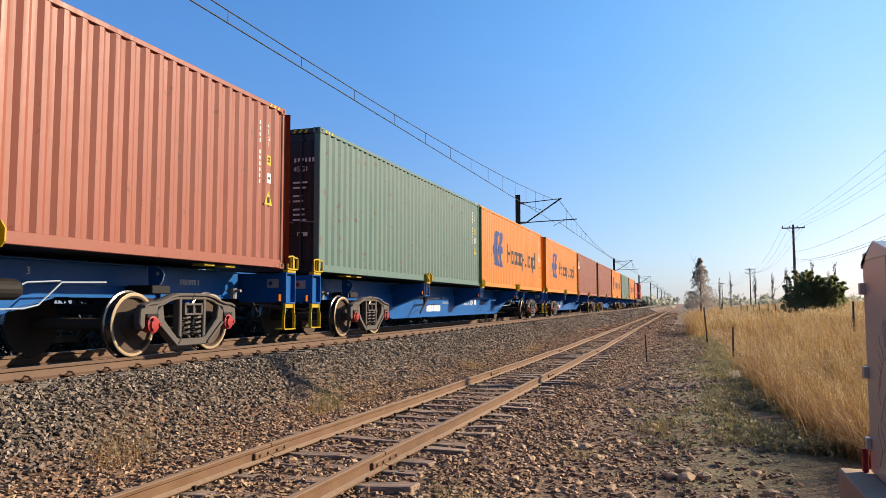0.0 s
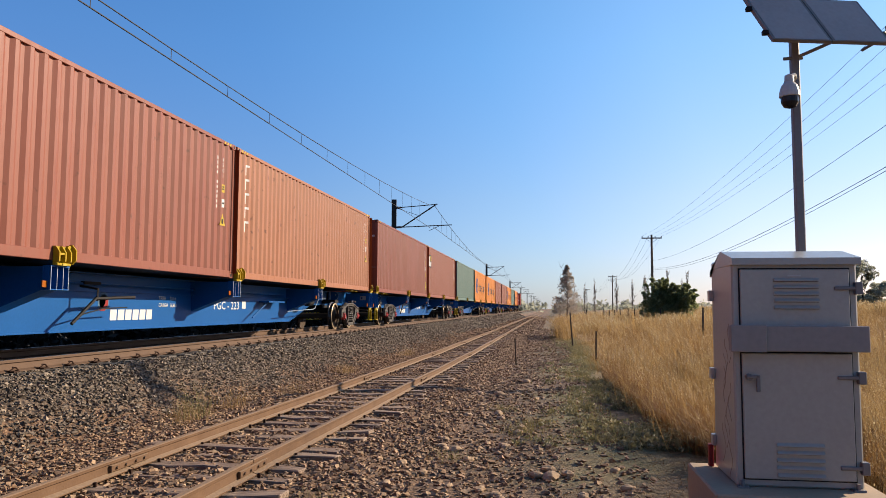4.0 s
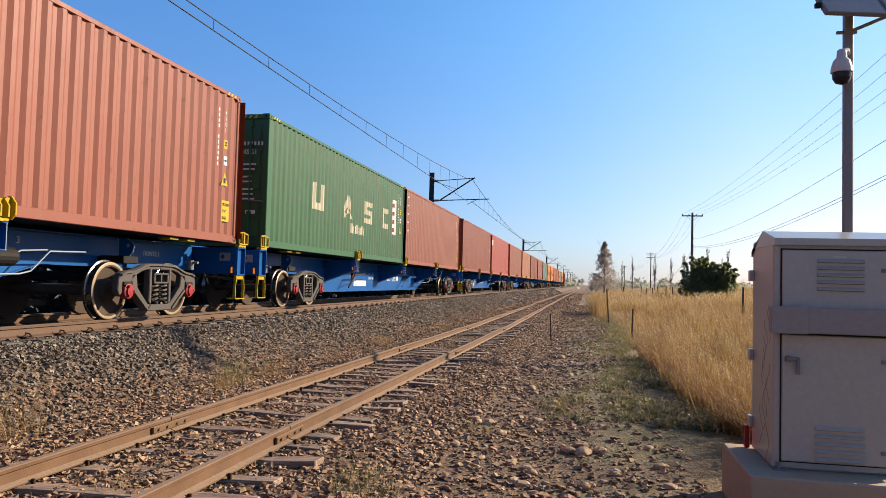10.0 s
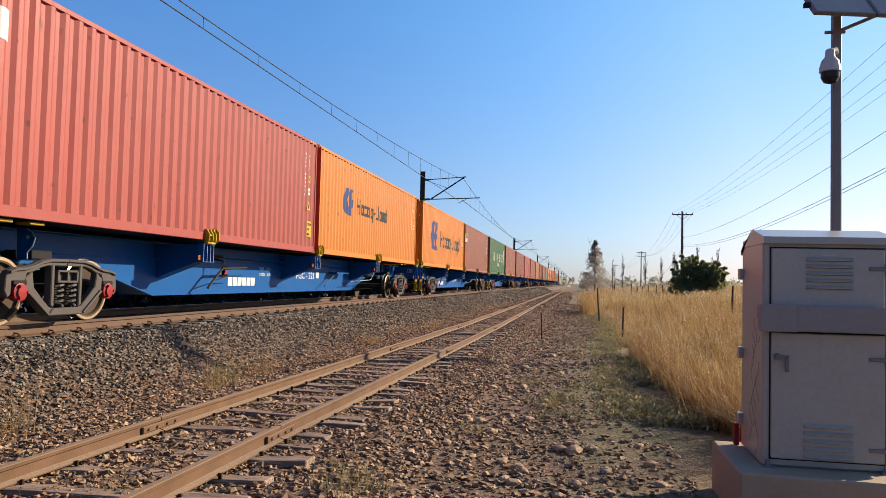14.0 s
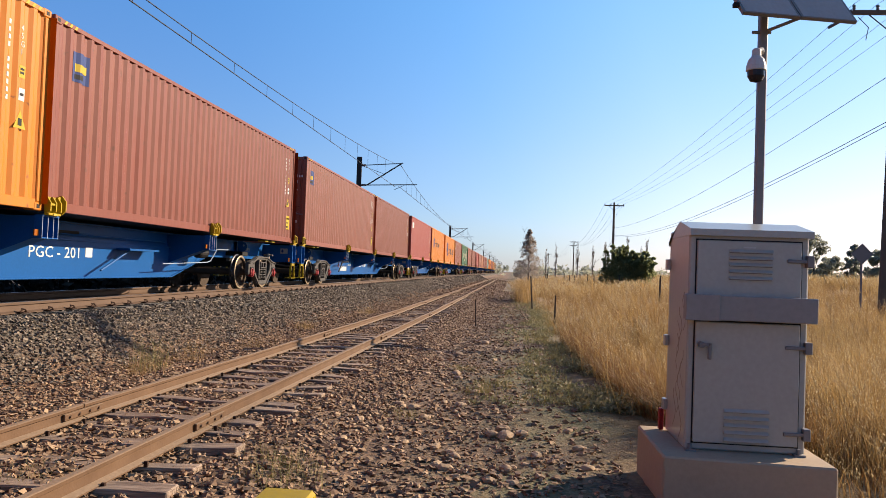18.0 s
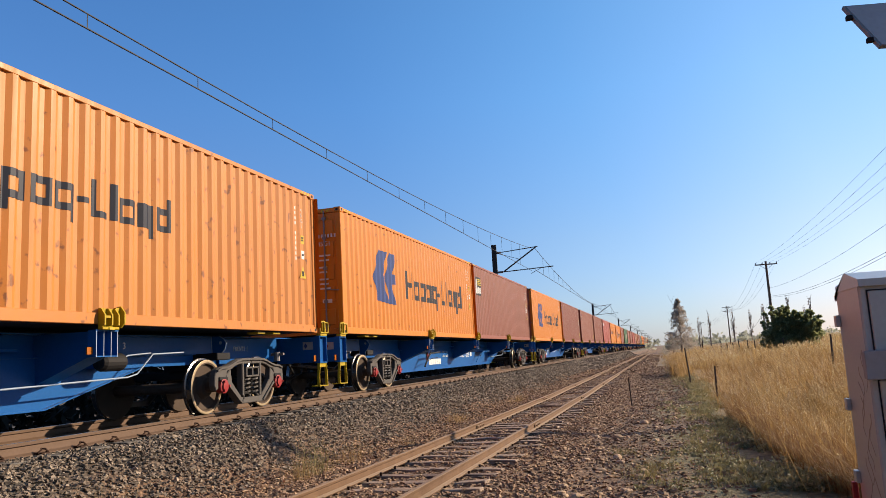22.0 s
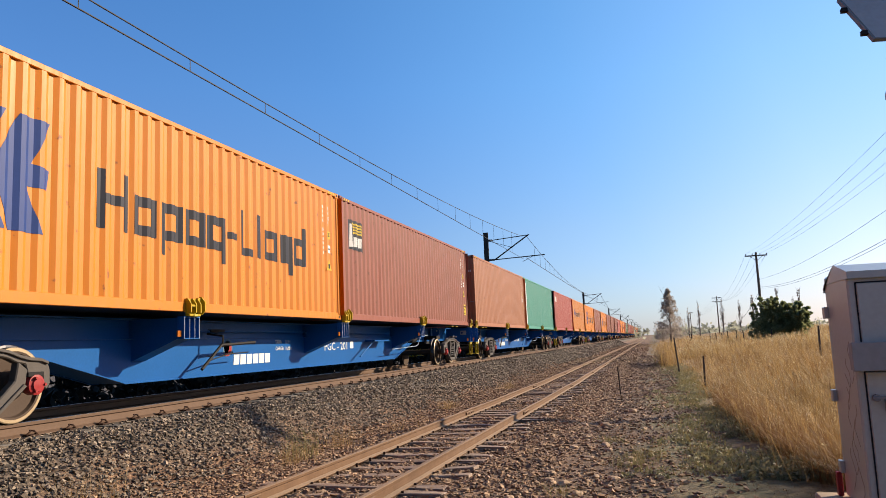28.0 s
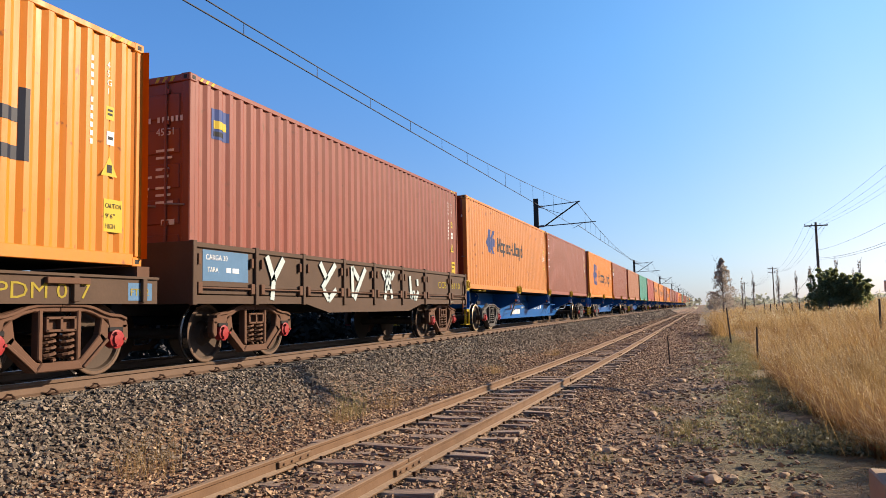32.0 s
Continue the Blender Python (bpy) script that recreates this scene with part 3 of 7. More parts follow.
def build_container(colour):
    paint = PAINTS[colour]
    c = new("shipping_container")
    h = CW / 2
    for s in (-1, 1):
        pts = [(s * (h - 0.006 - corr(y)), y) for y in [0.13] + folds(0.131, CL - 0.131) + [CL - 0.13]]
        pts += [(s * (h - 0.07), CL - 0.13), (s * (h - 0.07), 0.13)]
        bm = prism(B(), pts, "z", 0.155, CH - 0.075)
        part("side_panel", bm, paint, c)
        part("bottom_rail", box(B(), s * h - (0.08 if s > 0 else 0.0), s * h + (0.08 if s < 0 else 0.0), 0.15, CL - 0.15, 0.015, 0.158, 0.006), paint, c)
        part("top_rail", box(B(), s * h - (0.06 if s > 0 else 0), s * h + (0.06 if s < 0 else 0), 0.15, CL - 0.15, CH - 0.085, CH - 0.012, 0.006), paint, c)
        for y0, y1 in ((0.0, 0.135), (CL - 0.135, CL)):
            part("corner_post", box(B(), min(s * h, s * (h - 0.13)), max(s * h, s * (h - 0.13)), y0 + 0.004, y1 - 0.004, 0.118, CH - 0.118, 0.012), paint, c)
            for z in (0, CH - 0.118):
                bm = box(B(), min(s * (h + .003), s * (h - 0.162)), max(s * (h + .003), s * (h - 0.162)), (y0 if y0 == 0 else y1 - 0.178), (0.178 if y0 == 0 else y1), z, z + 0.118, 0.012)
                cc = part("corner_casting", bm, paint, c)
                ym = 0.089 if y0 == 0 else CL - 0.089
                part("casting_hole", box(B(), s * h - 0.01, s * h + 0.0055, ym - 0.038, ym + 0.038, z + 0.03, z + 0.088, 0.004), M_BLACK, cc)
                if y0 == 0:
                    part("casting_hole", box(B(), s * (h - 0.08) - 0.03, s * (h - 0.08) + 0.03, -0.003, 0.01, z + 0.03, z + 0.088, 0.004), M_BLACK, cc)
    bm = box(B(), -h + 0.06, h - 0.06, 0.1, CL - 0.1, CH - 0.05, CH - 0.012)
    for i in range(42):
        box(bm, -h + 0.1, h - 0.1, 0.35 + 0.275 * i, 0.48 + 0.275 * i, CH - 0.02, CH - 0.002)
    part("roof", bm, paint, c)
    bm = box(B(), -h + 0.08, h - 0.08, 0.1, CL - 0.1, 0.02, 0.16)
    part("floor", bm, M_DARK, c)
    bm = B()
    pts = []
    for i in range(10):
        x = -h + 0.13 + i * 0.242
        pts += [(x, CL - 0.05), (x + 0.1, CL - 0.05), (x + 0.12, CL - 0.01), (x + 0.22, CL - 0.01)]
    pts += [(h - 0.13, CL - 0.01), (h - 0.13, CL - 0.08), (-h + 0.13, CL - 0.08)]
    part("front_wall", prism(bm, pts, "z", 0.1, CH - 0.1), paint, c)
    part("door_header", box(B(), -h + 0.15, h - 0.15, 0.012, 0.12, CH - 0.11, CH - 0.012, 0.006), paint, c)
    part("door_sill", box(B(), -h + 0.15, h - 0.15, 0.012, 0.12, 0.015, 0.13, 0.006), paint, c)
    for s in (-1, 1):
        x0, x1 = (0.008, h - 0.135) if s > 0 else (-h + 0.135, -0.008)
        d = part("door", box(B(), x0, x1, 0.045, 0.085, 0.135, CH - 0.115), paint, c)
        for k in range(5):
            z = 0.22 + k * 0.51
            part("door_panel", box(B(), x0 + 0.06, x1 - 0.06, 0.028, 0.05, z, z + 0.36, 0.012), paint, d)
        for k in (0.28, 0.74):
            xr = x0 + (x1 - x0) * k
            bm = rod(B(), (xr, 0.012, 0.10), (xr, 0.012, CH - 0.07), 0.019, 8)
            for z in (0.2, 0.75, 1.5, 2.2, 2.65):
                box(bm, xr - 0.05, xr + 0.05, 0.005, 0.032, z - 0.03, z + 0.03)
            part("locking_rod", bm, M_GALV if colour in ("orange", "tan", "brown") else paint, d)
            hb = B()
            path_rod(hb, [(xr, -0.012, 1.02), (xr + 0.22, -0.016, 1.0), (xr + 0.34, -0.014, 0.99)], 0.014, 6)
            part("door_handle", hb, M_GALV, d)
        bm = B()
        for z in (0.35, 1.1, 1.85, 2.55):
            xe = x1 if s > 0 else x0
            rod(bm, (xe + s * 0.01, 0.03, z - 0.06), (xe + s * 0.01, 0.03, z + 0.06), 0.02, 6)
        part("hinges", bm, paint, d)
    return c


def sticker(name, c, y, z, w, hh, material, label=""):
    """A flat label on the side, in front of the corrugation's crests."""
    return part(name, box(B(), CW / 2 - 0.006, CW / 2 - 0.0025, y - w / 2, y + w / 2, z - hh / 2, z + hh / 2), material, c, label)


def column_of_bars(name, c, y, z_top, n, size, material, gap=1.35):
    bm = B()
    for i in range(n):
        z = z_top - i * size * gap
        if i in (4, 11):
            continue
        box(bm, CW / 2 - 0.006, CW / 2 - 0.002, y - size * 0.26, y + size * 0.26, z - size * 0.85, z)
    return tagged(part(name, bm, material, c), kind="stuff")


def side_stickers(c, caution=True, triangle=True):
    """The marks at the front end of the side: serial digits, size code, warnings."""
    column_of_bars("serial_number", c, 11.33, 2.50, 12, 0.075, M_WHITE)
    words = ("4", "5", "G", "1")
    bm = B()
    for i, w in enumerate(words):
        t = text_bm(w, 0.115)
        bmesh.ops.transform(t, matrix=Matrix.Translation((CW / 2 - 0.004, 11.56, 2.42 - 0.11 * i)) @ FACE_X, verts=t.verts)
        me = bpy.data.meshes.new("t")
        t.to_mesh(me)
        t.free()
        bm.from_mesh(me)
        bpy.data.meshes.remove(me)
    part("size_code", bm, M_WHITE, c, "white size code 45G1")
    s = sticker("height_sticker", c, 11.62, 1.86, 0.13, 0.17, M_STICKER, "small yellow sticker")
    part("marking", box(B(), CW / 2 - 0.0025, CW / 2 - 0.0005, 11.58, 11.66, 1.83, 1.86), M_BLACK, s)
    part("marking", box(B(), CW / 2 - 0.0025, CW / 2 - 0.0005, 11.58, 11.66, 1.88, 1.91), M_BLACK, s)
    s = sticker("approval_plate", c, 11.63, 1.55, 0.12, 0.17, M_WHITE, "small white plate")
    part("marking", box(B(), CW / 2 - 0.0025, CW / 2 - 0.0005, 11.59, 11.67, 1.53, 1.57), M_BLACK, s)
    if triangle:
        y, z = 11.62, 1.18
        bm = prism(B(), [(y - 0.13, z - 0.1), (y + 0.13, z - 0.1), (y, z + 0.15)], "x", CW / 2 - 0.006, CW / 2 - 0.0025)
        s = part("warning_triangle", bm, M_STICKER, c, "yellow warning triangle")
        part("marking", box(B(), CW / 2 - 0.0025, CW / 2 - 0.0005, y - 0.04, y + 0.04, z - 0.06, z + 0.04), M_BLACK, s)
    if caution:
        s = sticker("caution_sticker", c, 11.69, 0.60, 0.30, 0.40, M_STICKER, "yellow caution sticker")
        for k, w in enumerate(("CAUTION", "9'6\"", "HIGH")):
            words_on("lettering", w, 0.085, M_BLACK, s, CW / 2 - 0.002, 11.56, 0.69 - 0.125 * k, width=0.26 if k == 0 else 0.16)


def door_marks(c, big=True):
    h = 0.026
    bm = B()
    for i in range(11):
        if i in (4,):
            continue
        box(bm, 0.24 + i * 0.08, 0.24 + i * 0.08 + 0.042, h - 0.003, h, 2.21, 2.29)
    tagged(part("serial_number", bm, M_WHITE, c), kind="stuff")
    words_on("size_code", "45G1", 0.15, M_WHITE, c, 0.62, h - 0.001, 2.02, FACE_BACK)
    bm = B()
    rnd = random.Random(8)
    for k in range(7):
        z = 1.78 - 0.105 * k - (0.06 if k > 1 else 0) - (0.06 if k > 3 else 0)
        box(bm, 0.25, 0.25 + rnd.uniform(0.18, 0.3), h - 0.003, h, z, z + 0.035)
        box(bm, 0.62, 0.62 + rnd.uniform(0.2, 0.32), h - 0.003, h, z, z + 0.035)
    tagged(part("weight_table", bm, M_WHITE, c), kind="stuff")
    part("data_plate", box(B(), 0.72, 0.95, h - 0.003, h, 0.72, 0.80), M_WHITE, c)


def big_carrier_marks(c, y0=1.97, y1=10.57, z0=0.83, k=1.0):
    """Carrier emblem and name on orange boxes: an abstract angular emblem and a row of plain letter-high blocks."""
    s = k
    w = 1.67 * s
    zb, zt = z0, z0 + 1.36 * s
    mid = (zb + zt) / 2
    e = y0
    bm = quads(B(), [[(e, mid - 0.05), (e + 0.24 * w, zt), (e + 0.60 * w, zt), (e + 0.40 * w, mid + 0.05)], [(e, mid - 0.05), (e + 0.40 * w, mid + 0.05), (e + 0.62 * w, zb), (e + 0.16 * w, zb + 0.05)],
                     [(e + 0.50 * w, mid + 0.02), (e + 0.72 * w, zt), (e + w, zt), (e + 0.84 * w, mid + 0.14)],
                     [(e + 0.50 * w, mid + 0.02), (e + 0.84 * w, mid + 0.14), (e + w, mid + 0.10), (e + 0.98 * w, mid - 0.14), (e + 0.80 * w, mid - 0.14), (e + 0.50 * w, mid - 0.02)],
                     [(e + 0.50 * w, mid - 0.02), (e + 0.80 * w, mid - 0.14), (e + 0.94 * w, zb), (e + 0.66 * w, zb)]])
    part("emblem", wrapped(bm), M_HLBLUE, c, "blue angular emblem")
    ys = y0 + (4.17 - 1.69) * s if k >= 1 else y0 + 1.42
    total = y1 - ys
    # width, foot and head of each block: capital, round, hanging, high ones and the dash
    cap, low, hang = (0, 0.80), (0, 0.56), (-0.22, 0.56)
    blocks = [(1.0, cap), (0.85, low), (0.85, hang), (0.85, low), (0.85, hang), (0.5, (0.24, 0.36)), (0.75, cap), (0.3, cap), (0.85, low), (0.85, hang), (0.85, cap)]
    unit = total / sum(b[0] + 0.16 for b in blocks)
    bm = B()
    y = ys
    zk = total / 6.17
    zbase = z0 + (0.22 if k >= 1 else 0.12)
    for i, (bw, (a, b)) in enumerate(blocks):
        ww = bw * unit
        t = 0.2 * unit
        za, zb2 = zbase + a * zk, zbase + b * zk
        if bw == 0.5 or bw == 0.3:
            polys = [[(y, za), (y + ww, za), (y + ww, zb2), (y, zb2)]]
        else:
            polys = [[(y, za), (y + t, za), (y + t, zb2), (y, zb2)], [(y + ww - t, za), (y + ww, za), (y + ww, zb2), (y + ww - t, zb2)]] if (a, b) == cap and i == 0 else \
                [[(y, zbase), (y + ww, zbase), (y + ww, zbase + 0.56 * zk), (y, zbase + 0.56 * zk)]]
            if i == 0:
                polys.append([(y + t, zbase + 0.34 * zk), (y + ww - t, zbase + 0.34 * zk), (y + ww - t, zbase + 0.48 * zk), (y + t, zbase + 0.48 * zk)])
            elif (a, b) == hang:
                q = y if i == 2 else y + ww - t
                polys.append([(q, za), (q + t, za), (q + t, zbase), (q, zbase)])
            elif (a, b) == cap:
                q = y + ww - t if i == 10 else y
                polys.append([(q, zbase + 0.56 * zk), (q + t, zbase + 0.56 * zk), (q + t, zb2), (q, zb2)])
                if i == 6:
                    polys[0] = [(y, zbase), (y + ww, zbase), (y + ww, zbase + 0.14 * zk), (y, zbase + 0.14 * zk)]
                    polys[1] = [(y, zbase + 0.14 * zk), (y + t, zbase + 0.14 * zk), (y + t, zb2), (y, zb2)]
        if i in (1, 2, 3, 4, 8, 10):
            # open counter in the round ones
            lo, hi = zbase + 0.15 * zk, zbase + 0.41 * zk
            top = zbase + 0.56 * zk
            polys[0:1] = [[(y, zbase), (y + ww, zbase), (y + ww, lo), (y, lo)], [(y, hi), (y + ww, hi), (y + ww, top), (y, top)],
                          [(y, lo), (y + t, lo), (y + t, hi), (y, hi)], [(y + ww - t, lo), (y + ww, lo), (y + ww, hi), (y + ww - t, hi)]]
        quads(bm, polys)
        part("carrier_block", wrapped(bm), M_HLDARK, c)
        bm = B()
        y += ww + 0.16 * unit
    bm.free()


def four_cream_blocks(c):
    """Large cream carrier marks, a smaller bar below and a white panel with red strokes."""
    z0, z1, t = 1.12, 1.80, 0.2
    shapes = [
        [[(0, 0), (t, 0), (t, 0.68), (0, 0.68)], [(t, 0), (0.62, 0), (0.62, 0.18), (t, 0.18)], [(0.62, 0), (0.82, 0), (0.82, 0.68), (0.62, 0.68)]],
        [[(0, 0), (0.22, 0), (0.50, 0.68), (0.32, 0.68)], [(0.60, 0), (0.82, 0), (0.50, 0.68), (0.36, 0.62)], [(0.2, 0.14), (0.62, 0.14), (0.56, 0.28), (0.26, 0.28)]],
        [[(0, 0), (0.82, 0), (0.82, 0.16), (0, 0.16)], [(0.62, 0.16), (0.82, 0.16), (0.82, 0.42), (0.62, 0.42)], [(0, 0.27), (0.62, 0.27), (0.62, 0.42), (0, 0.42)], [(0, 0.42), (0.2, 0.42), (0.2, 0.68), (0, 0.68)], [(0.2, 0.53), (0.82, 0.53), (0.82, 0.68), (0.2, 0.68)]],
        [[(0, 0), (0.2, 0), (0.2, 0.68), (0, 0.68)], [(0.2, 0), (0.78, 0), (0.78, 0.17), (0.2, 0.17)], [(0.2, 0.51), (0.78, 0.51), (0.78, 0.68), (0.2, 0.68)]]]
    for y0, sh in zip((2.75, 5.15, 7.25, 9.28), shapes):
        part("carrier_block", wrapped(quads(B(), [[(y0 + y, z0 + z) for y, z in q] for q in sh])), M_CREAM, c, "large cream block")
    bm = B()
    for i in range(8):
        quads(bm, [[(5.9 + i * 0.17, 0.72), (6.03 + i * 0.17, 0.72), (6.03 + i * 0.17, 0.72 + (0.22 if i % 3 else 0.28)), (5.9 + i * 0.17, 0.72 + (0.22 if i % 3 else 0.28))]])
    part("carrier_line", wrapped(bm), M_CREAM, c, "row of small cream bars")
    bm = quads(B(), [[(10.5, 0.99), (11.0, 0.99), (11.0, 2.22), (10.5, 2.22)]])
    p = part("white_panel", wrapped(bm), M_WHITE, c, "white upright panel")
    bm = quads(B(), [[(10.62, 1.08 + 0.29 * i), (10.88, 1.08 + 0.29 * i), (10.88, 1.22 + 0.29 * i), (10.62, 1.22 + 0.29 * i)] for i in range(4)])
    part("strokes", wrapped(bm, 0.007), M_REDCAP, p)


def column_marks(c, y=0.62, z_top=2.6, n=5, size=0.25, material=None):
    """An upright row of large white strokes near the rear end of the side."""
    rnd = random.Random(n)
    bm = B()
    for i in range(n):
        z1 = z_top - i * size * 1.28
        z0, w = z1 - size, size * 0.62
        y0 = y - w / 2
        t = 0.32 * w
        quads(bm, [[(y0, z0), (y0 + t, z0), (y0 + t, z1), (y0, z1)], [(y0 + t, z1 - t), (y0 + w, z1 - t), (y0 + w, z1), (y0 + t, z1)]])
        if rnd.random() < 0.6:
            quads(bm, [[(y0 + t, z0), (y0 + w, z0), (y0 + w, z0 + t), (y0 + t, z0 + t)]])
    part("upright_mark", wrapped(bm), material or M_WHITE, c, "upright row of white strokes")


def sign_patch(c, y, z, w, hh, base, stripe, label):
    p = part("carrier_plate", wrapped(quads(B(), [[(y, z), (y + w, z), (y + w, z + hh), (y, z + hh)]])), base, c, label)
    part("stroke", wrapped(quads(B(), [[(y + 0.12 * w, z + 0.35 * hh), (y + 0.88 * w, z + 0.35 * hh), (y + 0.88 * w, z + 0.62 * hh), (y + 0.12 * w, z + 0.62 * hh)]]), 0.007), stripe, p)
    part("stroke", wrapped(quads(B(), [[(y + 0.12 * w, z + 0.1 * hh), (y + 0.7 * w, z + 0.1 * hh), (y + 0.7 * w, z + 0.26 * hh), (y + 0.12 * w, z + 0.26 * hh)]]), 0.007), M_BLACK, p)


def carrier_plate(c, y, z):
    """Navy plate with yellow stripes and a row of white blocks, pasted on the corrugation."""
    w, hh = 0.90, 0.72
    p = part("carrier_plate", wrapped(quads(B(), [[(y, z), (y + w, z), (y + w, z + hh), (y, z + hh)]]), 0.005), M_HLDARK, c, "navy carrier plate with yellow stripes")
    for k in range(4):
        q = z + 0.40 + 0.07 * k
        part("yellow_stripe", wrapped(quads(B(), [[(y + 0.24 - 0.03 * k, q), (y + w - 0.03, q), (y + w - 0.03, q + 0.042), (y + 0.24 - 0.03 * k, q + 0.042)]]), 0.009), M_STICKER, p)
    part("white_tower", wrapped(quads(B(), [[(y + 0.05, z + 0.06), (y + 0.17, z + 0.06), (y + 0.14, z + 0.62), (y + 0.08, z + 0.62)]]), 0.009), M_WHITE, p)
    for k in range(5):
        a = y + 0.21 + 0.132 * k
        part("white_block", wrapped(quads(B(), [[(a, z + 0.08), (a + 0.10, z + 0.08), (a + 0.10, z + 0.32), (a, z + 0.32)]]), 0.009), M_WHITE, p)


def hazard_stripes(c):
    """Slanted yellow stripes on the top rail beside the corner castings."""
    x = CW / 2
    for y0 in (0.22, CL - 0.58):
        for k in range(3):
            a = y0 + 0.13 * k
            part("hazard_stripe", prism(B(), [(a, CH - 0.078), (a + 0.055, CH - 0.078), (a + 0.10, CH - 0.02), (a + 0.045, CH - 0.02)], "x", x - 0.002, x + 0.003), M_STICKER, c)
    for k in range(3):
        a = x - 0.62 + 0.13 * k
        part("hazard_stripe", prism(B(), [(a, CH - 0.10), (a + 0.055, CH - 0.10), (a + 0.10, CH - 0.025), (a + 0.045, CH - 0.025)], "y", 0.008, 0.014), M_STICKER, c)


TEMPLATE = {}


def container(colour, marks=(), detailed=True):
    if colour not in TEMPLATE:
        TEMPLATE[colour] = build_container(colour)
        c = TEMPLATE[colour]
    else:
        c = copy_thing(TEMPLATE[colour], pose(0, 0, 0))
        for o in list(c.children):
            if o.name.split(".")[0] in MARK_NAMES:
                for k in list(o.children_recursive):
                    bpy.data.objects.remove(k)
                bpy.data.objects.remove(o)
    extra = []
    if detailed:
        side_stickers(c, "plain" not in marks)
        door_marks(c)
        hazard_stripes(c)
    if "emblem" in marks:
        big_carrier_marks(c)
        extra.append("with blue emblem")
    if "small_emblem" in marks:
        big_carrier_marks(c, 2.27, 7.47, 1.26, 0.59)
        extra.append("with small blue emblem")
    if "mid_emblem" in marks:
        big_carrier_marks(c, 2.19, 7.38, 1.26, 0.59)
        extra.append("with blue emblem")
    if "cream" in marks:
        four_cream_blocks(c)
        extra.append("with cream marks")
    if "column" in marks:
        column_marks(c)
        extra.append("with upright white marks")
    if "white_strip" in marks:
        p = part("white_panel", wrapped(quads(B(), [[(0.30, 0.22), (0.78, 0.22), (0.78, 2.62), (0.30, 2.62)]])), M_WHITE, c, "tall white panel")
        bm = B()
        for i in range(10):
            quads(bm, [[(0.42, 2.33 - 0.23 * i), (0.66, 2.33 - 0.23 * i), (0.66, 2.39 - 0.23 * i), (0.42, 2.39 - 0.23 * i)], [(0.42, 2.39 - 0.23 * i), (0.48, 2.39 - 0.23 * i), (0.48, 2.5 - 0.23 * i), (0.42, 2.5 - 0.23 * i)]])
        part("strokes", wrapped(bm, 0.007), PAINTS["teal"], p)
        extra.append("with a tall white panel")
    if "tag" in marks:
        carrier_plate(c, 0.55, 1.70)
        extra.append("with a small carrier plate")
    if "badge" in marks:
        sign_patch(c, 0.55, 2.05, 0.40, 0.46, M_HLBLUE, M_STICKER, "blue and yellow badge")
        extra.append("with a blue and yellow badge")
    if "white_mark" in marks:
        quad = [[(0.6 + 0.3 * i, 2.12), (0.8 + 0.3 * i, 2.12), (0.8 + 0.3 * i, 2.5), (0.6 + 0.3 * i, 2.5)] for i in range(3)]
        part("carrier_mark", wrapped(quads(B(), quad)), M_WHITE, c, "three white strokes")
        extra.append("with a white mark")
    tagged(c, f"{COLOUR_WORD[colour]} corrugated shipping container {extra[0] if extra else 'on a wagon'}", "shipping container", "containers on the train")
    return c


MARK_NAMES = {"hazard_stripe", "carrier_plate", "serial_number", "size_code", "height_sticker", "approval_plate", "warning_triangle", "caution_sticker", "weight_table", "data_plate", "emblem", "carrier_name", "carrier_line",
              "white_panel", "upright_mark", "carrier_block", "carrier_plate", "carrier_mark"}

# ---- bogies ----
WHEEL_R = 0.435


def wheelset_bm():
    bm = B()
    for s in (-1, 1):
        x = s * (GAUGE / 2 - 0.0)
        prof = [(x - s * 0.075, 0.10), (x - s * 0.075, WHEEL_R + 0.028), (x - s * 0.045, WHEEL_R + 0.028), (x - s * 0.035, WHEEL_R), (x + s * 0.055, WHEEL_R - 0.006), (x + s * 0.060, WHEEL_R - 0.02),
                (x + s * 0.055, WHEEL_R - 0.07), (x + s * 0.01, WHEEL_R - 0.085), (x - s * 0.01, 0.19), (x + s * 0.06, 0.15), (x + s * 0.07, 0.10)]
        lathe(bm, prof, "x", 36)
    rod(bm, (-1.16, 0, 0), (1.16, 0, 0), 0.085, 14)
    return bm


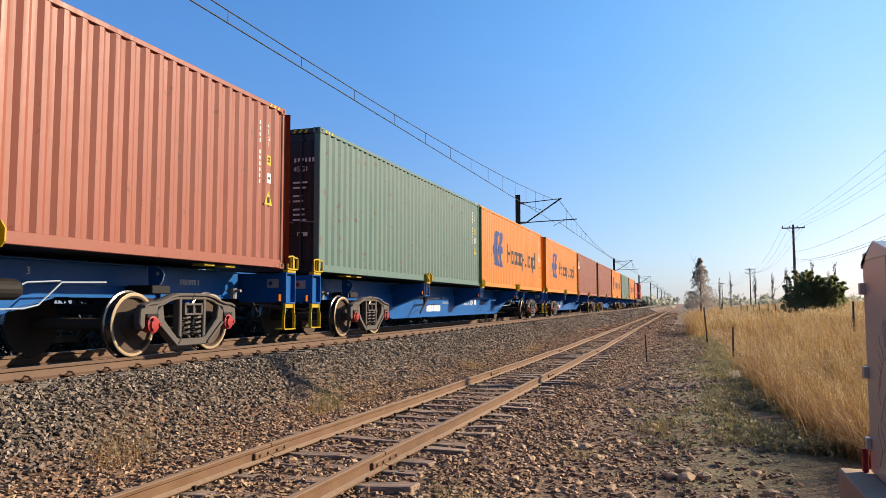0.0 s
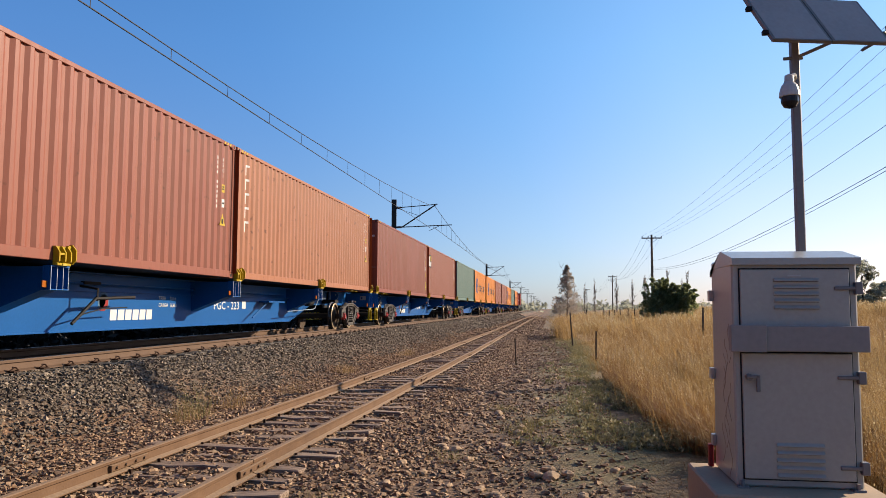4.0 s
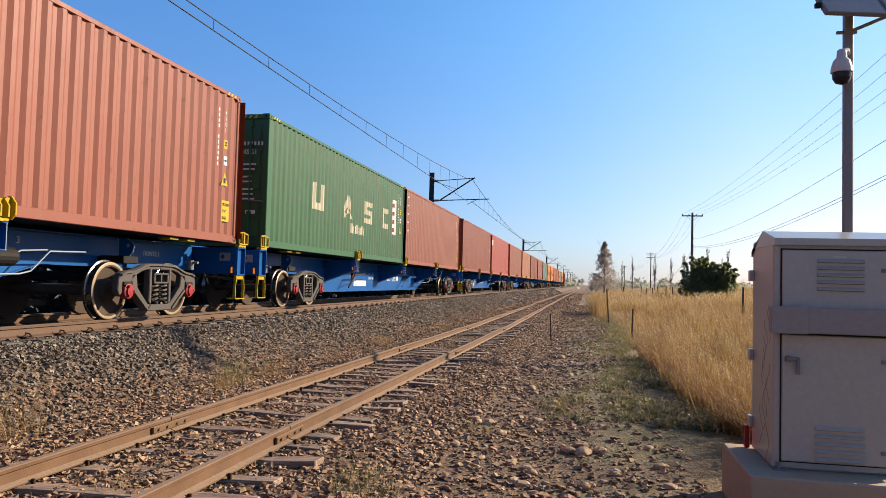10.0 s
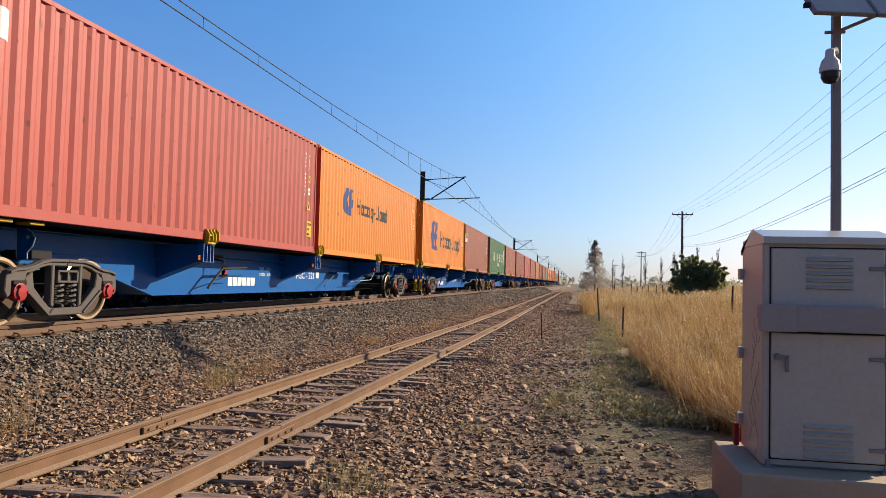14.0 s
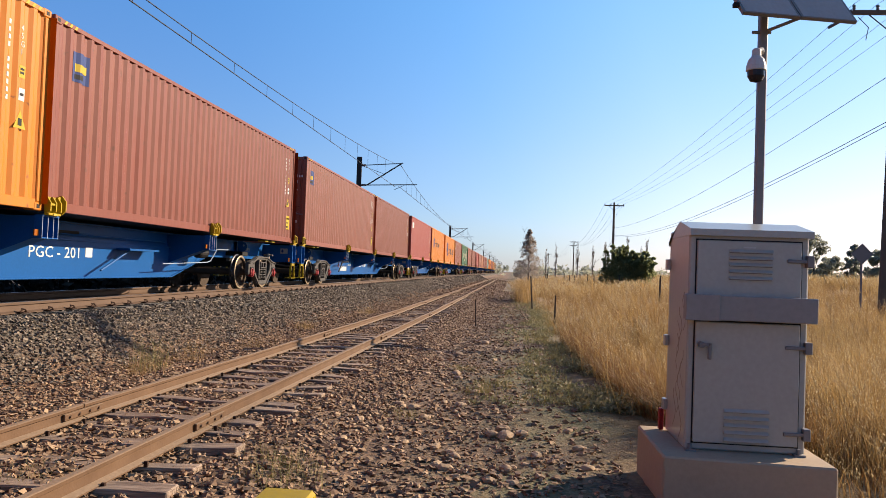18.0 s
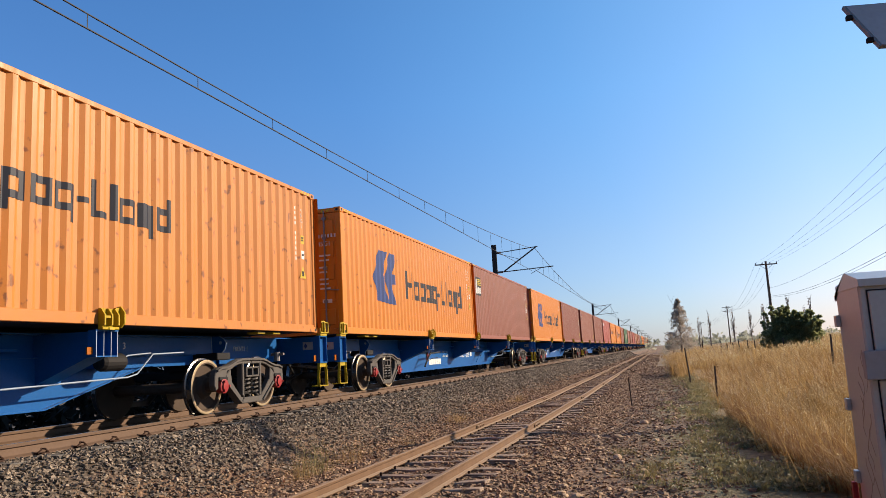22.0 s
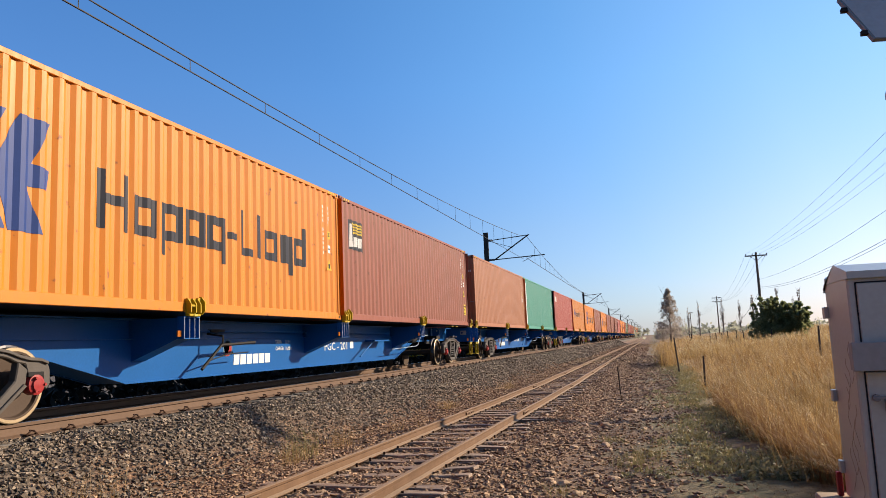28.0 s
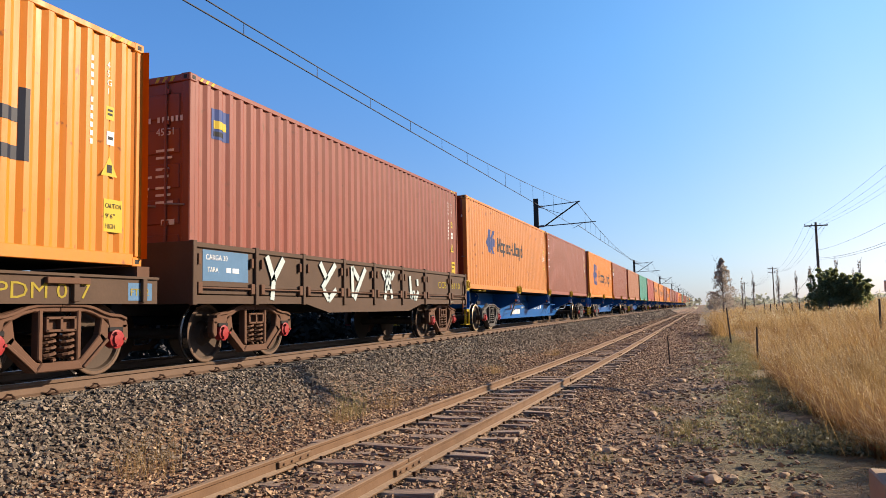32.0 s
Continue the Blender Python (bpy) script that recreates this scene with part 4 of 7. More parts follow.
def frame_bm():
    """Cast three-piece side frame in the y-z plane, with two triangular windows and a spring opening."""
    out = B()

    def bar(pts, x0=-0.055, x1=0.05, soft=0.012):
        bm = prism(B(), pts, "x", x0, x1)
        bmesh.ops.recalc_face_normals(bm, faces=bm.faces[:])
        bmesh.ops.bevel(bm, geom=bm.edges[:], offset=soft, segments=1, affect="EDGES")
        me = bpy.data.meshes.new("bar")
        bm.to_mesh(me)
        bm.free()
        out.from_mesh(me)
        bpy.data.meshes.remove(me)
    chord = [(0.0, 0.405), (0.34, 0.400), (0.50, 0.372), (0.66, 0.318), (0.80, 0.285), (0.97, 0.272), (1.08, 0.235), (1.13, 0.15)]
    under = [(1.10, 0.10), (0.80, 0.10), (0.76, 0.205), (0.64, 0.225), (0.52, 0.275), (0.38, 0.305), (0.0, 0.305)]
    for s in (-1, 1):
        bar([(s * y, z) for y, z in chord + under])
        # raised rim along the top
        bar([(s * y, z - 0.006) for y, z in chord[:-1]] + [(s * y, z - 0.042) for y, z in reversed(chord[:-1])], 0.04, 0.08, 0.006)
        # outer and inner jaw round the axle box
        bar([(s * 1.13, 0.15), (s * 1.02, 0.15), (s * 1.03, -0.06), (s * 1.09, -0.10), (s * 1.14, -0.02)])
        bar([(s * 0.80, 0.14), (s * 0.66, 0.24), (s * 0.64, 0.12), (s * 0.62, 0.02), (s * 0.70, -0.08), (s * 0.77, -0.05)])
        # tension diagonal down to the spring seat
        bar([(s * 0.77, -0.03), (s * 0.66, 0.06), (s * 0.47, -0.11), (s * 0.32, -0.235), (s * 0.22, -0.25), (s * 0.22, -0.345), (s * 0.38, -0.345), (s * 0.48, -0.275)])
        bar([(s * 0.765, -0.04), (s * 0.73, -0.01), (s * 0.34, -0.315), (s * 0.37, -0.34)], 0.04, 0.08, 0.006)
        # column beside the spring opening
        bar([(s * 0.32, 0.33), (s * 0.255, 0.33), (s * 0.25, -0.25), (s * 0.32, -0.21)], -0.055, 0.06)
    bar([(-0.36, -0.345), (0.36, -0.345), (0.27, -0.245), (-0.27, -0.245)], -0.055, 0.07)
    return out


def spring_bm():
    bm = B()
    for y in (-0.125, 0.125):
        n, turns = 48, 4.5
        pts = [(0.080 * math.cos(2 * math.pi * turns * i / n), y + 0.085 * math.sin(2 * math.pi * turns * i / n), -0.225 + 0.31 * i / n) for i in range(n + 1)]
        path_rod(bm, pts, 0.019, 5)
    return bm


WHEELS = []       # every wheelset that turns, with the vehicle's offset along the train


def bogie(parent, y, base=1.78, steel=None, cap=None, offset=0.0, rim=None):
    b = part("bogie", box(box(B(), -1.12, 1.12, -0.20, 0.20, 0.09, 0.25, 0.02), -0.3, 0.3, -0.3, 0.3, 0.24, 0.335), M_DARK, parent, "three-piece freight bogie")
    b.location = (0, y, WHEEL_R + 0.03)
    for s in (-1, 1):
        fr = part("side_frame", frame_bm(), steel or M_CAST, b)
        fr.location = (s * 1.17, 0, 0)
        fr.scale.y = base / 1.80
        sp = part("spring_pack", spring_bm(), steel or M_CAST, b)
        sp.location = (s * 1.16, 0, 0)
        bm = box(B(), -0.05, 0.005, -0.225, 0.225, 0.085, 0.255, 0.01)
        for q in (-0.19, 0.0, 0.19):
            box(bm, *sorted((0.0, s * 0.075)), q - 0.018, q + 0.018, 0.09, 0.25, 0.005)
        box(bm, *sorted((0.0, s * 0.075)), -0.205, 0.205, 0.085, 0.115, 0.005)
        box(bm, *sorted((0.0, s * 0.075)), -0.205, 0.205, 0.225, 0.255, 0.005)
        e = part("bolster_end", bm, steel or M_CAST, b)
        e.location = (s * 1.17, 0, 0)
        for k in (-1, 1):
            bm = lathe(B(), [(0, 0.115), (s * 0.10, 0.115), (s * 0.11, 0.08), (s * 0.13, 0.075), (s * 0.135, 0.0001)], "x", 14)
            for a in range(3):
                rod(bm, (s * 0.10, 0.085 * math.cos(a * 2.094), 0.085 * math.sin(a * 2.094)), (s * 0.145, 0.085 * math.cos(a * 2.094), 0.085 * math.sin(a * 2.094)), 0.018, 6)
            cpt = part("bearing_cap", bm, cap or M_REDCAP, b, "red axle bearing cap")
            cpt.location = (s * 1.15, k * base / 2, -0.03)
            ad = part("bearing_adapter", box(B(), *sorted((s * 1.08, s * 1.24)), k * base / 2 - 0.115, k * base / 2 + 0.115, 0.06, 0.115, 0.008), M_DARK, b)
    for k in (-1, 1):
        w = part("wheelset", wheelset_bm(), M_SHADED_WHEEL, b, "steel wheels on an axle")
        w.location = (0, k * base / 2, -0.03)
        for s in (-1, 1):
            bm = B()
            x = s * GAUGE / 2
            prof = [(x - s * 0.0455, WHEEL_R + 0.029), (x - s * 0.0345, WHEEL_R + 0.0015), (x + s * 0.055, WHEEL_R - 0.004), (x + s * 0.055, WHEEL_R - 0.02), (x - s * 0.04, WHEEL_R - 0.02)]
            lathe(bm, prof, "x", 36)
            part("tread", bm, M_SHADED_TREAD, w, "polished running tread, darkened for the shade it mirrors")
            prof = [(x - s * 0.03, WHEEL_R - 0.015), (x + s * 0.0545, WHEEL_R - 0.0035), (x + s * 0.0615, WHEEL_R - 0.015), (x + s * 0.0615, WHEEL_R - 0.046), (x + s * 0.05, WHEEL_R - 0.052), (x - s * 0.03, WHEEL_R - 0.03)]
            part("rim", lathe(B(), prof, "x", 36), rim or M_TREAD, w, "worn wheel rim")
    return b


WL = 24.47       # length over the two containers
DECK = 1.33


def build_wagon():
    """Blue centre-sill container wagon: origin at the rear face of its load, on the rail's top."""
    w = new("container_wagon")
    mid = WL / 2
    # centre sill with fish-bellied webs
    zt, zb, ze = 0.98, 0.31, 0.80
    prof = [(-0.55, ze), (mid - 8.0, ze), (mid - 6.1, zb), (mid + 6.1, zb), (mid + 8.0, ze), (WL + 0.55, ze), (WL + 0.55, zt), (-0.55, zt)]
    part("centre_sill", prism(B(), prof, "x", -0.28, 0.28), M_BLUE, w, "blue fish-bellied centre sill")
    part("upper_sill", box(B(), -0.24, 0.24, -0.55, WL + 0.55, 0.978, 1.27), M_BLUE, w)
    for s in (-1, 1):
        part("ledge", box(B(), min(s * 0.25, s * 0.33), max(s * 0.25, s * 0.33), 1.2, WL - 1.2, 0.965, 0.985), M_BLUE, w)
        bm = prism(B(), [(mid - 8.0, ze - 0.012), (mid - 6.1, zb - 0.012), (mid + 6.1, zb - 0.012), (mid + 8.0, ze - 0.012), (mid + 8.0, ze + 0.006), (mid + 6.1, zb + 0.006), (mid - 6.1, zb + 0.006), (mid - 8.0, ze + 0.006)],
                   "x", min(s * 0.279, s * 0.325), max(s * 0.279, s * 0.325))
        part("bottom_flange", bm, M_BLUE, w)
        part("top_flange", box(B(), min(s * 0.2, s * 0.36), max(s * 0.2, s * 0.36), -0.5, WL + 0.5, 1.262, 1.282), M_BLUE, w)
    for s in (-1, 1):
        for y in (0.0, 6.45, mid + 0.15, WL - 6.1, WL):
            end = y in (0.0, WL)
            # tapered outrigger
            foot = 0.74 if end else 0.62
            yc = y - 0.13 if y == 0 else y + 0.20
            ym = yc if end else y
            bm = prism(B(), [(s * 0.27, foot), (s * 1.12, foot if end else 0.95), (s * 1.12, 1.26), (s * 0.23, 1.26)], "y", ym - 0.16, ym + 0.16)
            part("outrigger", bm, M_BLUE, w)
            x0, x1 = sorted((s * 1.12, s * 1.245))
            if not end:
                bm = box(B(), x0, x1, y - 0.20, y + 0.20, 0.935, 0.95)
                box(bm, x0, x1, y - 0.20, y + 0.20, 1.255, 1.275)
                for k in (-0.19, -0.065, 0.065, 0.18):
                    box(bm, x0, x1, y + k - 0.006, y + k + 0.006, 0.95, 1.255)
                box(bm, *sorted((s * 1.11, s * 1.13)), y - 0.2, y + 0.2, 0.95, 1.255)
                rb = part("rib_box", bm, M_BLUE, w)
                # pale strips paint the sun that catches the rib edges
                pl = part("edge_paint", box(box(box(box(B(), *sorted((s * 1.244, s * 1.2465)), y - 0.2, y - 0.190, 0.935, 1.26), *sorted((s * 1.244, s * 1.2465)), y - 0.070, y - 0.060, 0.935, 1.26),
                                                *sorted((s * 1.244, s * 1.2465)), y + 0.060, y + 0.070, 0.935, 1.26), *sorted((s * 1.244, s * 1.2465)), y + 0.176, y + 0.186, 0.935, 1.26), M_LITBLUE, rb, "rib edges paled for the sun on them")
                gx0, gx1 = sorted((s * 1.222, s * 1.30))
                bm = box(B(), gx0, gx1, y - 0.15, y + 0.15, 1.275, 1.31, 0.006)
                for k in (-0.13, 0.0, 0.12):
                    prism(bm, [(s * 1.222, 1.30), (s * 1.222, 1.545), (s * 1.26, 1.545), (s * 1.32, 1.46), (s * 1.32, 1.33)], "y", y + k - 0.012, y + k + 0.012)
                box(bm, *sorted((s * 1.224, s * 1.236)), y - 0.13, y + 0.13, 1.30, 1.545)
                box(bm, *sorted((s * 1.25, s * 1.31)), y - 0.13, y + 0.0, 1.42, 1.45)
                part("corner_guide", bm, M_YELLOW, w, "yellow container guide")
                bm = prism(B(), [(s * 1.224, 1.30), (s * 1.224, 1.58), (s * 1.27, 1.58), (s * 1.335, 1.50), (s * 1.335, 1.36), (s * 1.28, 1.30)], "y", y + 0.20, y + 0.222)
                prism(bm, [(s * 1.224, 1.34), (s * 1.224, 1.56), (s * 1.262, 1.56), (s * 1.262, 1.34)], "y", y + 0.13, y + 0.20)
                part("stop_plate", bm, M_YELLOW, w, "yellow stop plate beside the guide")
                part("ledge_cup", lathe(B(), [(1.272, 0.075), (1.30, 0.07), (1.315, 0.045)], "z", 10, (s * 1.255, y, 0)), M_STICKER, w)
                part("reflector", box(B(), *sorted((s * 1.18, s * 1.20)), y - 0.30, y - 0.205, 0.97, 1.06), M_AMBER, w)
            else:
                bm = box(B(), x0, x1 - 0.0, yc - 0.17, yc + 0.17, 0.72, 0.745)
                box(bm, x0, x1, yc - 0.17, yc + 0.17, 1.25, 1.275)
                box(bm, x0, x1, yc - 0.17, yc - 0.155, 0.74, 1.255)
                box(bm, x0, x1, yc + 0.155, yc + 0.17, 0.74, 1.255)
                box(bm, *sorted((s * 1.16, s * 1.175)), yc - 0.16, yc + 0.16, 0.74, 1.255)
                part("end_post", bm, M_BLUE, w, "blue end post")
                bm = box(B(), *sorted((s * 1.16, s * 1.26)), yc - 0.15, yc + 0.15, 1.272, 1.325, 0.005)
                gx = s * 1.235
                for a, b2 in (((yc - 0.17, 1.34), (yc - 0.17, 1.55)), ((yc - 0.17, 1.55), (yc + 0.02, 1.57)), ((yc + 0.02, 1.57), (yc + 0.02, 1.33)), ((yc + 0.02, 1.33), (yc - 0.17, 1.34)),
                              ((yc + 0.02, 1.55), (yc + 0.19, 1.54)), ((yc + 0.19, 1.54), (yc + 0.19, 1.34)), ((yc + 0.19, 1.34), (yc + 0.02, 1.33))):
                    rod(bm, (gx + s * 0.03, *a), (gx + s * 0.03, *b2), 0.018, 6)
                box(bm, *sorted((s * 1.222, s * 1.25)), yc - 0.02, yc + 0.12, 1.32, 1.58)
                part("corner_guide", bm, M_YELLOW, w, "yellow tubular container guide")
                # stirrup step below the end post
                bm = B()
                pts_l = [(yc - 0.16, 0.73), (yc - 0.16, 0.60), (yc - 0.185, 0.50), (yc - 0.185, 0.25)]
                for sgn in (-1, 1):
                    for (a0, z0), (a1, z1) in zip(pts_l, pts_l[1:]):
                        q0, q1 = yc + sgn * (a0 - yc), yc + sgn * (a1 - yc)
                        prism(bm, [(q0 - 0.009, z0), (q0 + 0.009, z0), (q1 + 0.009, z1), (q1 - 0.009, z1)], "x", *sorted((s * 1.18, s * 1.235)))
                box(bm, *sorted((s * 1.05, s * 1.245)), yc - 0.195, yc + 0.195, 0.25, 0.268)
                box(bm, *sorted((s * 1.20, s * 1.22)), yc - 0.16, yc + 0.16, 0.64, 0.735)
                part("step", bm, M_YELLOW, w, "yellow stirrup step")
                d = 1 if y == 0 else -1
                part("end_sill", box(B(), *sorted((s * 0.25, s * 1.0)), yc - 0.12, yc + 0.12, 0.98, 1.255, 0.01), M_BLUE, w)
                part("side_plate", box(B(), *sorted((s * 0.30, s * 0.34)), *sorted((y + d * 0.12, y + d * 2.2)), 0.80, 1.255), M_BLUE, w)
                part("reflector", box(B(), *sorted((s * 1.152, s * 1.17)), yc - 0.29, yc - 0.19, 0.76, 0.88), M_AMBER, w)
                rc = part("route_card", box(B(), *sorted((s * 0.86, s * 1.09)), yc - 0.166, yc - 0.161, 1.0, 1.16), M_CARD, w, "grey printed route card")
                part("card_symbol", prism(B(), [(s * 0.88, 1.08), (s * 0.925, 1.135), (s * 0.97, 1.08), (s * 0.925, 1.025)], "y", yc - 0.169, yc - 0.1655), M_REDCAP if y == 0 else M_HLBLUE, rc)
    # brake gear, pipes and levers along the beam's sides
    for s in (-1, 1):
        bm = path_rod(B(), [(s * 0.34, 6.6, 1.10), (s * 0.34, WL - 6.6, 1.06)], 0.018, 6)
        part("brake_pipe", bm, M_BLUE, w)
        # thick dark bars: the lever's shadow is painted into its shape and colour
        lv = path_rod(B(), [(s * 0.62, 7.65, 0.44), (s * 0.62, 8.25, 0.84), (s * 0.62, 9.4, 0.88)], 0.028, 6)
        path_rod(lv, [(s * 0.62, 8.3, 0.80), (s * 0.62, 8.3, 1.0), (s * 0.30, 8.3, 1.05)], 0.02, 6)
        path_rod(lv, [(s * 0.60, 7.9, 0.58), (s * 0.60, 8.5, 0.68), (s * 0.60, 9.2, 0.70)], 0.012, 5)
        part("hand_lever", lv, M_DARK, w, "bent brake lever, dark to carry its shadow")
        # air tank between the front guide and the bogie, pipework paled for sunlight
        tank = lathe(B(), [(WL - 5.55, 0.02), (WL - 5.53, 0.10), (WL - 5.48, 0.125), (WL - 5.12, 0.125), (WL - 5.07, 0.10), (WL - 5.05, 0.02)], "y", 16, (s * 0.62, 0, 0.88))
        part("air_tank", tank, M_DARK, w, "dark brake cylinder")
        for yt in (WL - 5.45, WL - 5.18):
            part("tank_bracket", box(B(), *sorted((s * 0.28, s * 0.60)), yt, yt + 0.03, 0.80, 0.95), M_BLUE, w)
        part("air_pipe", path_rod(B(), [(s * 0.66, WL - 7.3, 0.60), (s * 0.66, WL - 5.0, 0.66), (s * 0.66, WL - 4.8, 0.70), (s * 0.66, WL - 4.45, 0.98), (s * 0.66, WL - 3.7, 1.0)], 0.012, 6), M_LITBLUE, w, "air pipe paled for the sun on it")
        part("air_pipe", path_rod(B(), [(s * 0.58, WL - 5.05, 0.90), (s * 0.58, WL - 4.9, 0.97), (s * 0.58, WL - 4.4, 1.0), (s * 0.40, WL - 4.2, 1.0)], 0.011, 6), M_LITBLUE, w, "air pipe paled for the sun on it")
        part("pipe_bracket", box(B(), *sorted((s * 0.31, s * 0.38)), 8.3, 8.75, 1.08, 1.13), M_DARK, w)
        part("pipe_bracket", box(B(), *sorted((s * 0.31, s * 0.38)), mid + 1.6, mid + 2.3, 1.08, 1.13), M_DARK, w)
    for y, d in ((0, -1), (WL, 1)):
        bm = box(box(B(), -0.16, 0.16, *sorted((y, y + d * 0.60)), 0.70, 0.95, 0.02), -0.11, 0.11, *sorted((y + d * 0.6, y + d * 0.68)), 0.66, 0.98, 0.02)
        part("coupler", bm, M_DARK, w)
        part("air_hose", path_rod(B(), [(0.35, y + d * 0.35, 0.75), (0.4, y + d * 0.5, 0.52), (0.2, y + d * 0.63, 0.42), (0.05, y + d * 0.66, 0.5)], 0.025, 6), M_DARK, w)
        part("release_lever", path_rod(B(), [(1.1, y + d * 0.15, 0.66), (1.1, y + d * 0.32, 0.60), (0.3, y + d * 0.45, 0.70)], 0.016, 6), M_CAST, w)
        part("bolster_plate", box(B(), -0.75, 0.75, *sorted((y - d * 2.5, y - d * 2.9)), 0.86, 0.98, 0.01), M_DARK, w)
        # curved bolster web across the track, sunlight on its edges painted pale
        yb = (2.60 if d < 0 else WL - 2.60) - 0.15
        edge = [(0.72, 0.86), (0.715, 0.94), (0.80, 1.04), (0.83, 1.14), (0.78, 1.22), (0.70, 1.262)]
        hp = part("bolster_web", prism(B(), [(0.56, 0.86)] + edge + [(0.54, 1.262)], "y", yb, yb + 0.02), M_BLUE, w)
        part("plate_edge", path_rod(B(), [(q[0], yb, q[1]) for q in edge], 0.009, 5), M_LITBLUE, hp, "plate edge paled for the sun on it")
        part("plate_edge", path_rod(B(), [(0.56, yb, 0.86), (0.54, yb, 1.262)], 0.008, 5), M_LITBLUE, hp, "plate edge paled for the sun on it")
        part("plate_hole", lathe(B(), [(yb - 0.004, 0.03), (yb - 0.001, 0.03), (yb - 0.001, 0.001)], "y", 12, (0.72, 0, 1.15)), M_LITBLUE, hp)
        part("valve", rod(rod(B(), (0.8, y - d * 0.95, 0.80), (0.8, y - d * 0.95, 0.97), 0.06, 10), (0.68, y - d * 0.95, 0.93), (0.95, y - d * 0.95, 0.93), 0.025, 8), M_GALV, w)
    for s in (-1, 1):
        for y in (1.55, 2.1, WL - 1.55, WL - 2.1):
            part("lock_pad", box(B(), *sorted((s * 0.92, s * 1.14)), y - 0.13, y + 0.13, 1.288, 1.325, 0.006), M_YELLOW, w, "yellow twist-lock pad")
    # box of levers on the beam towards the front bogie
    bm = box(B(), 0.34, 0.62, WL - 8.6, WL - 7.4, 0.84, 0.88)
    path_rod(bm, [(0.5, WL - 8.4, 0.84), (0.5, WL - 9.4, 0.45)], 0.02, 6)
    part("lever_tray", bm, M_BLUE, w)
    # markings on the beam
    x = 0.2815
    for i in range(6):
        y0 = 9.20 + 0.24 * i
        quad = [(y0, 0.47), (y0 + 0.2, 0.47), (y0 + 0.215, 0.66), (y0 + 0.015, 0.66)]
        part("operator_block", prism(B(), quad, "x", x - 0.002, x + 0.002), M_WHITE, w, "white operator-name block")
    part("operator_emblem", lathe(B(), [(x - 0.001, 0.125), (x + 0.002, 0.13), (x + 0.002, 0.165), (x - 0.001, 0.17)], "x", 24, (0, 9.0, 0.80)), M_LIGHTBLUE, w, "pale blue ring emblem")
    part("operator_stroke", prism(B(), [(8.90, 0.64), (9.04, 0.64), (9.13, 0.74), (9.13, 0.86), (9.06, 0.86), (9.04, 0.76), (8.98, 0.70), (8.88, 0.69)], "x", x + 0.002, x + 0.005), M_REDCAP, w)
    words_on("lettering", "TARA", 0.11, M_WHITE, w, x, 10.85, 0.85)
    words_on("lettering", "CARGA", 0.11, M_WHITE, w, x, 10.85, 0.71)
    words_on("lettering", "23,1 t", 0.10, M_WHITE, w, x, 11.3, 0.85)
    words_on("lettering", "76,85 t", 0.10, M_WHITE, w, x, 11.3, 0.71)
    words_on("lettering", "3", 0.14, M_WHITE, w, 0.243, WL - 4.6, 1.08)
    words_on("lettering", "FRENTE 1", 0.12, M_WHITE, w, 0.343, WL - 1.75, 1.02)
    for y in (2.60, WL - 2.60):
        bogie(w, y, 1.74)
    return w


def wagon_number(w, n):
    words_on("wagon_number", f"PGC - {n}", 0.27, M_WHITE, w, 0.2815, 13.30, 0.66, width=1.42)
    part("number_card", box(B(), 0.280, 0.284, 14.92, 15.14, 0.68, 0.86), M_WHITE, w)


# ---- the train ----
PITCH = 25.8


RUN = [(-5.0, -37.5), (0, 13.15), (2, 34.05), (4, 54.65), (9, 107.3), (11, 128.98), (13, 150.4), (17, 193.60), (19, 215.1), (22.5, 253.02), (26, 291.60), (28.5, 318.5), (30, 334.80), (31, 345.94), (32, 357.08), (37, 411.9)]


def train_s(t):
    """Where the rear face of the first whole wagon stands along the track at t seconds: a smooth curve through RUN."""
    i = max(k for k in range(1, len(RUN) - 2) if RUN[k][0] <= t) if t > 0 else 1
    (ta, a), (tb, b), (tc, c), (td, d) = RUN[i - 1:i + 3]
    h, u = tc - tb, (t - tb) / (tc - tb)
    m0, m1 = (c - a) / (tc - ta) * h, (d - b) / (td - tb) * h
    return b * (1 + 2 * u) * (1 - u) ** 2 + m0 * u * (1 - u) ** 2 + c * u * u * (3 - 2 * u) + m1 * u * u * (u - 1)


MOVING = []       # vehicle or load, its offset along the train, height above the rail

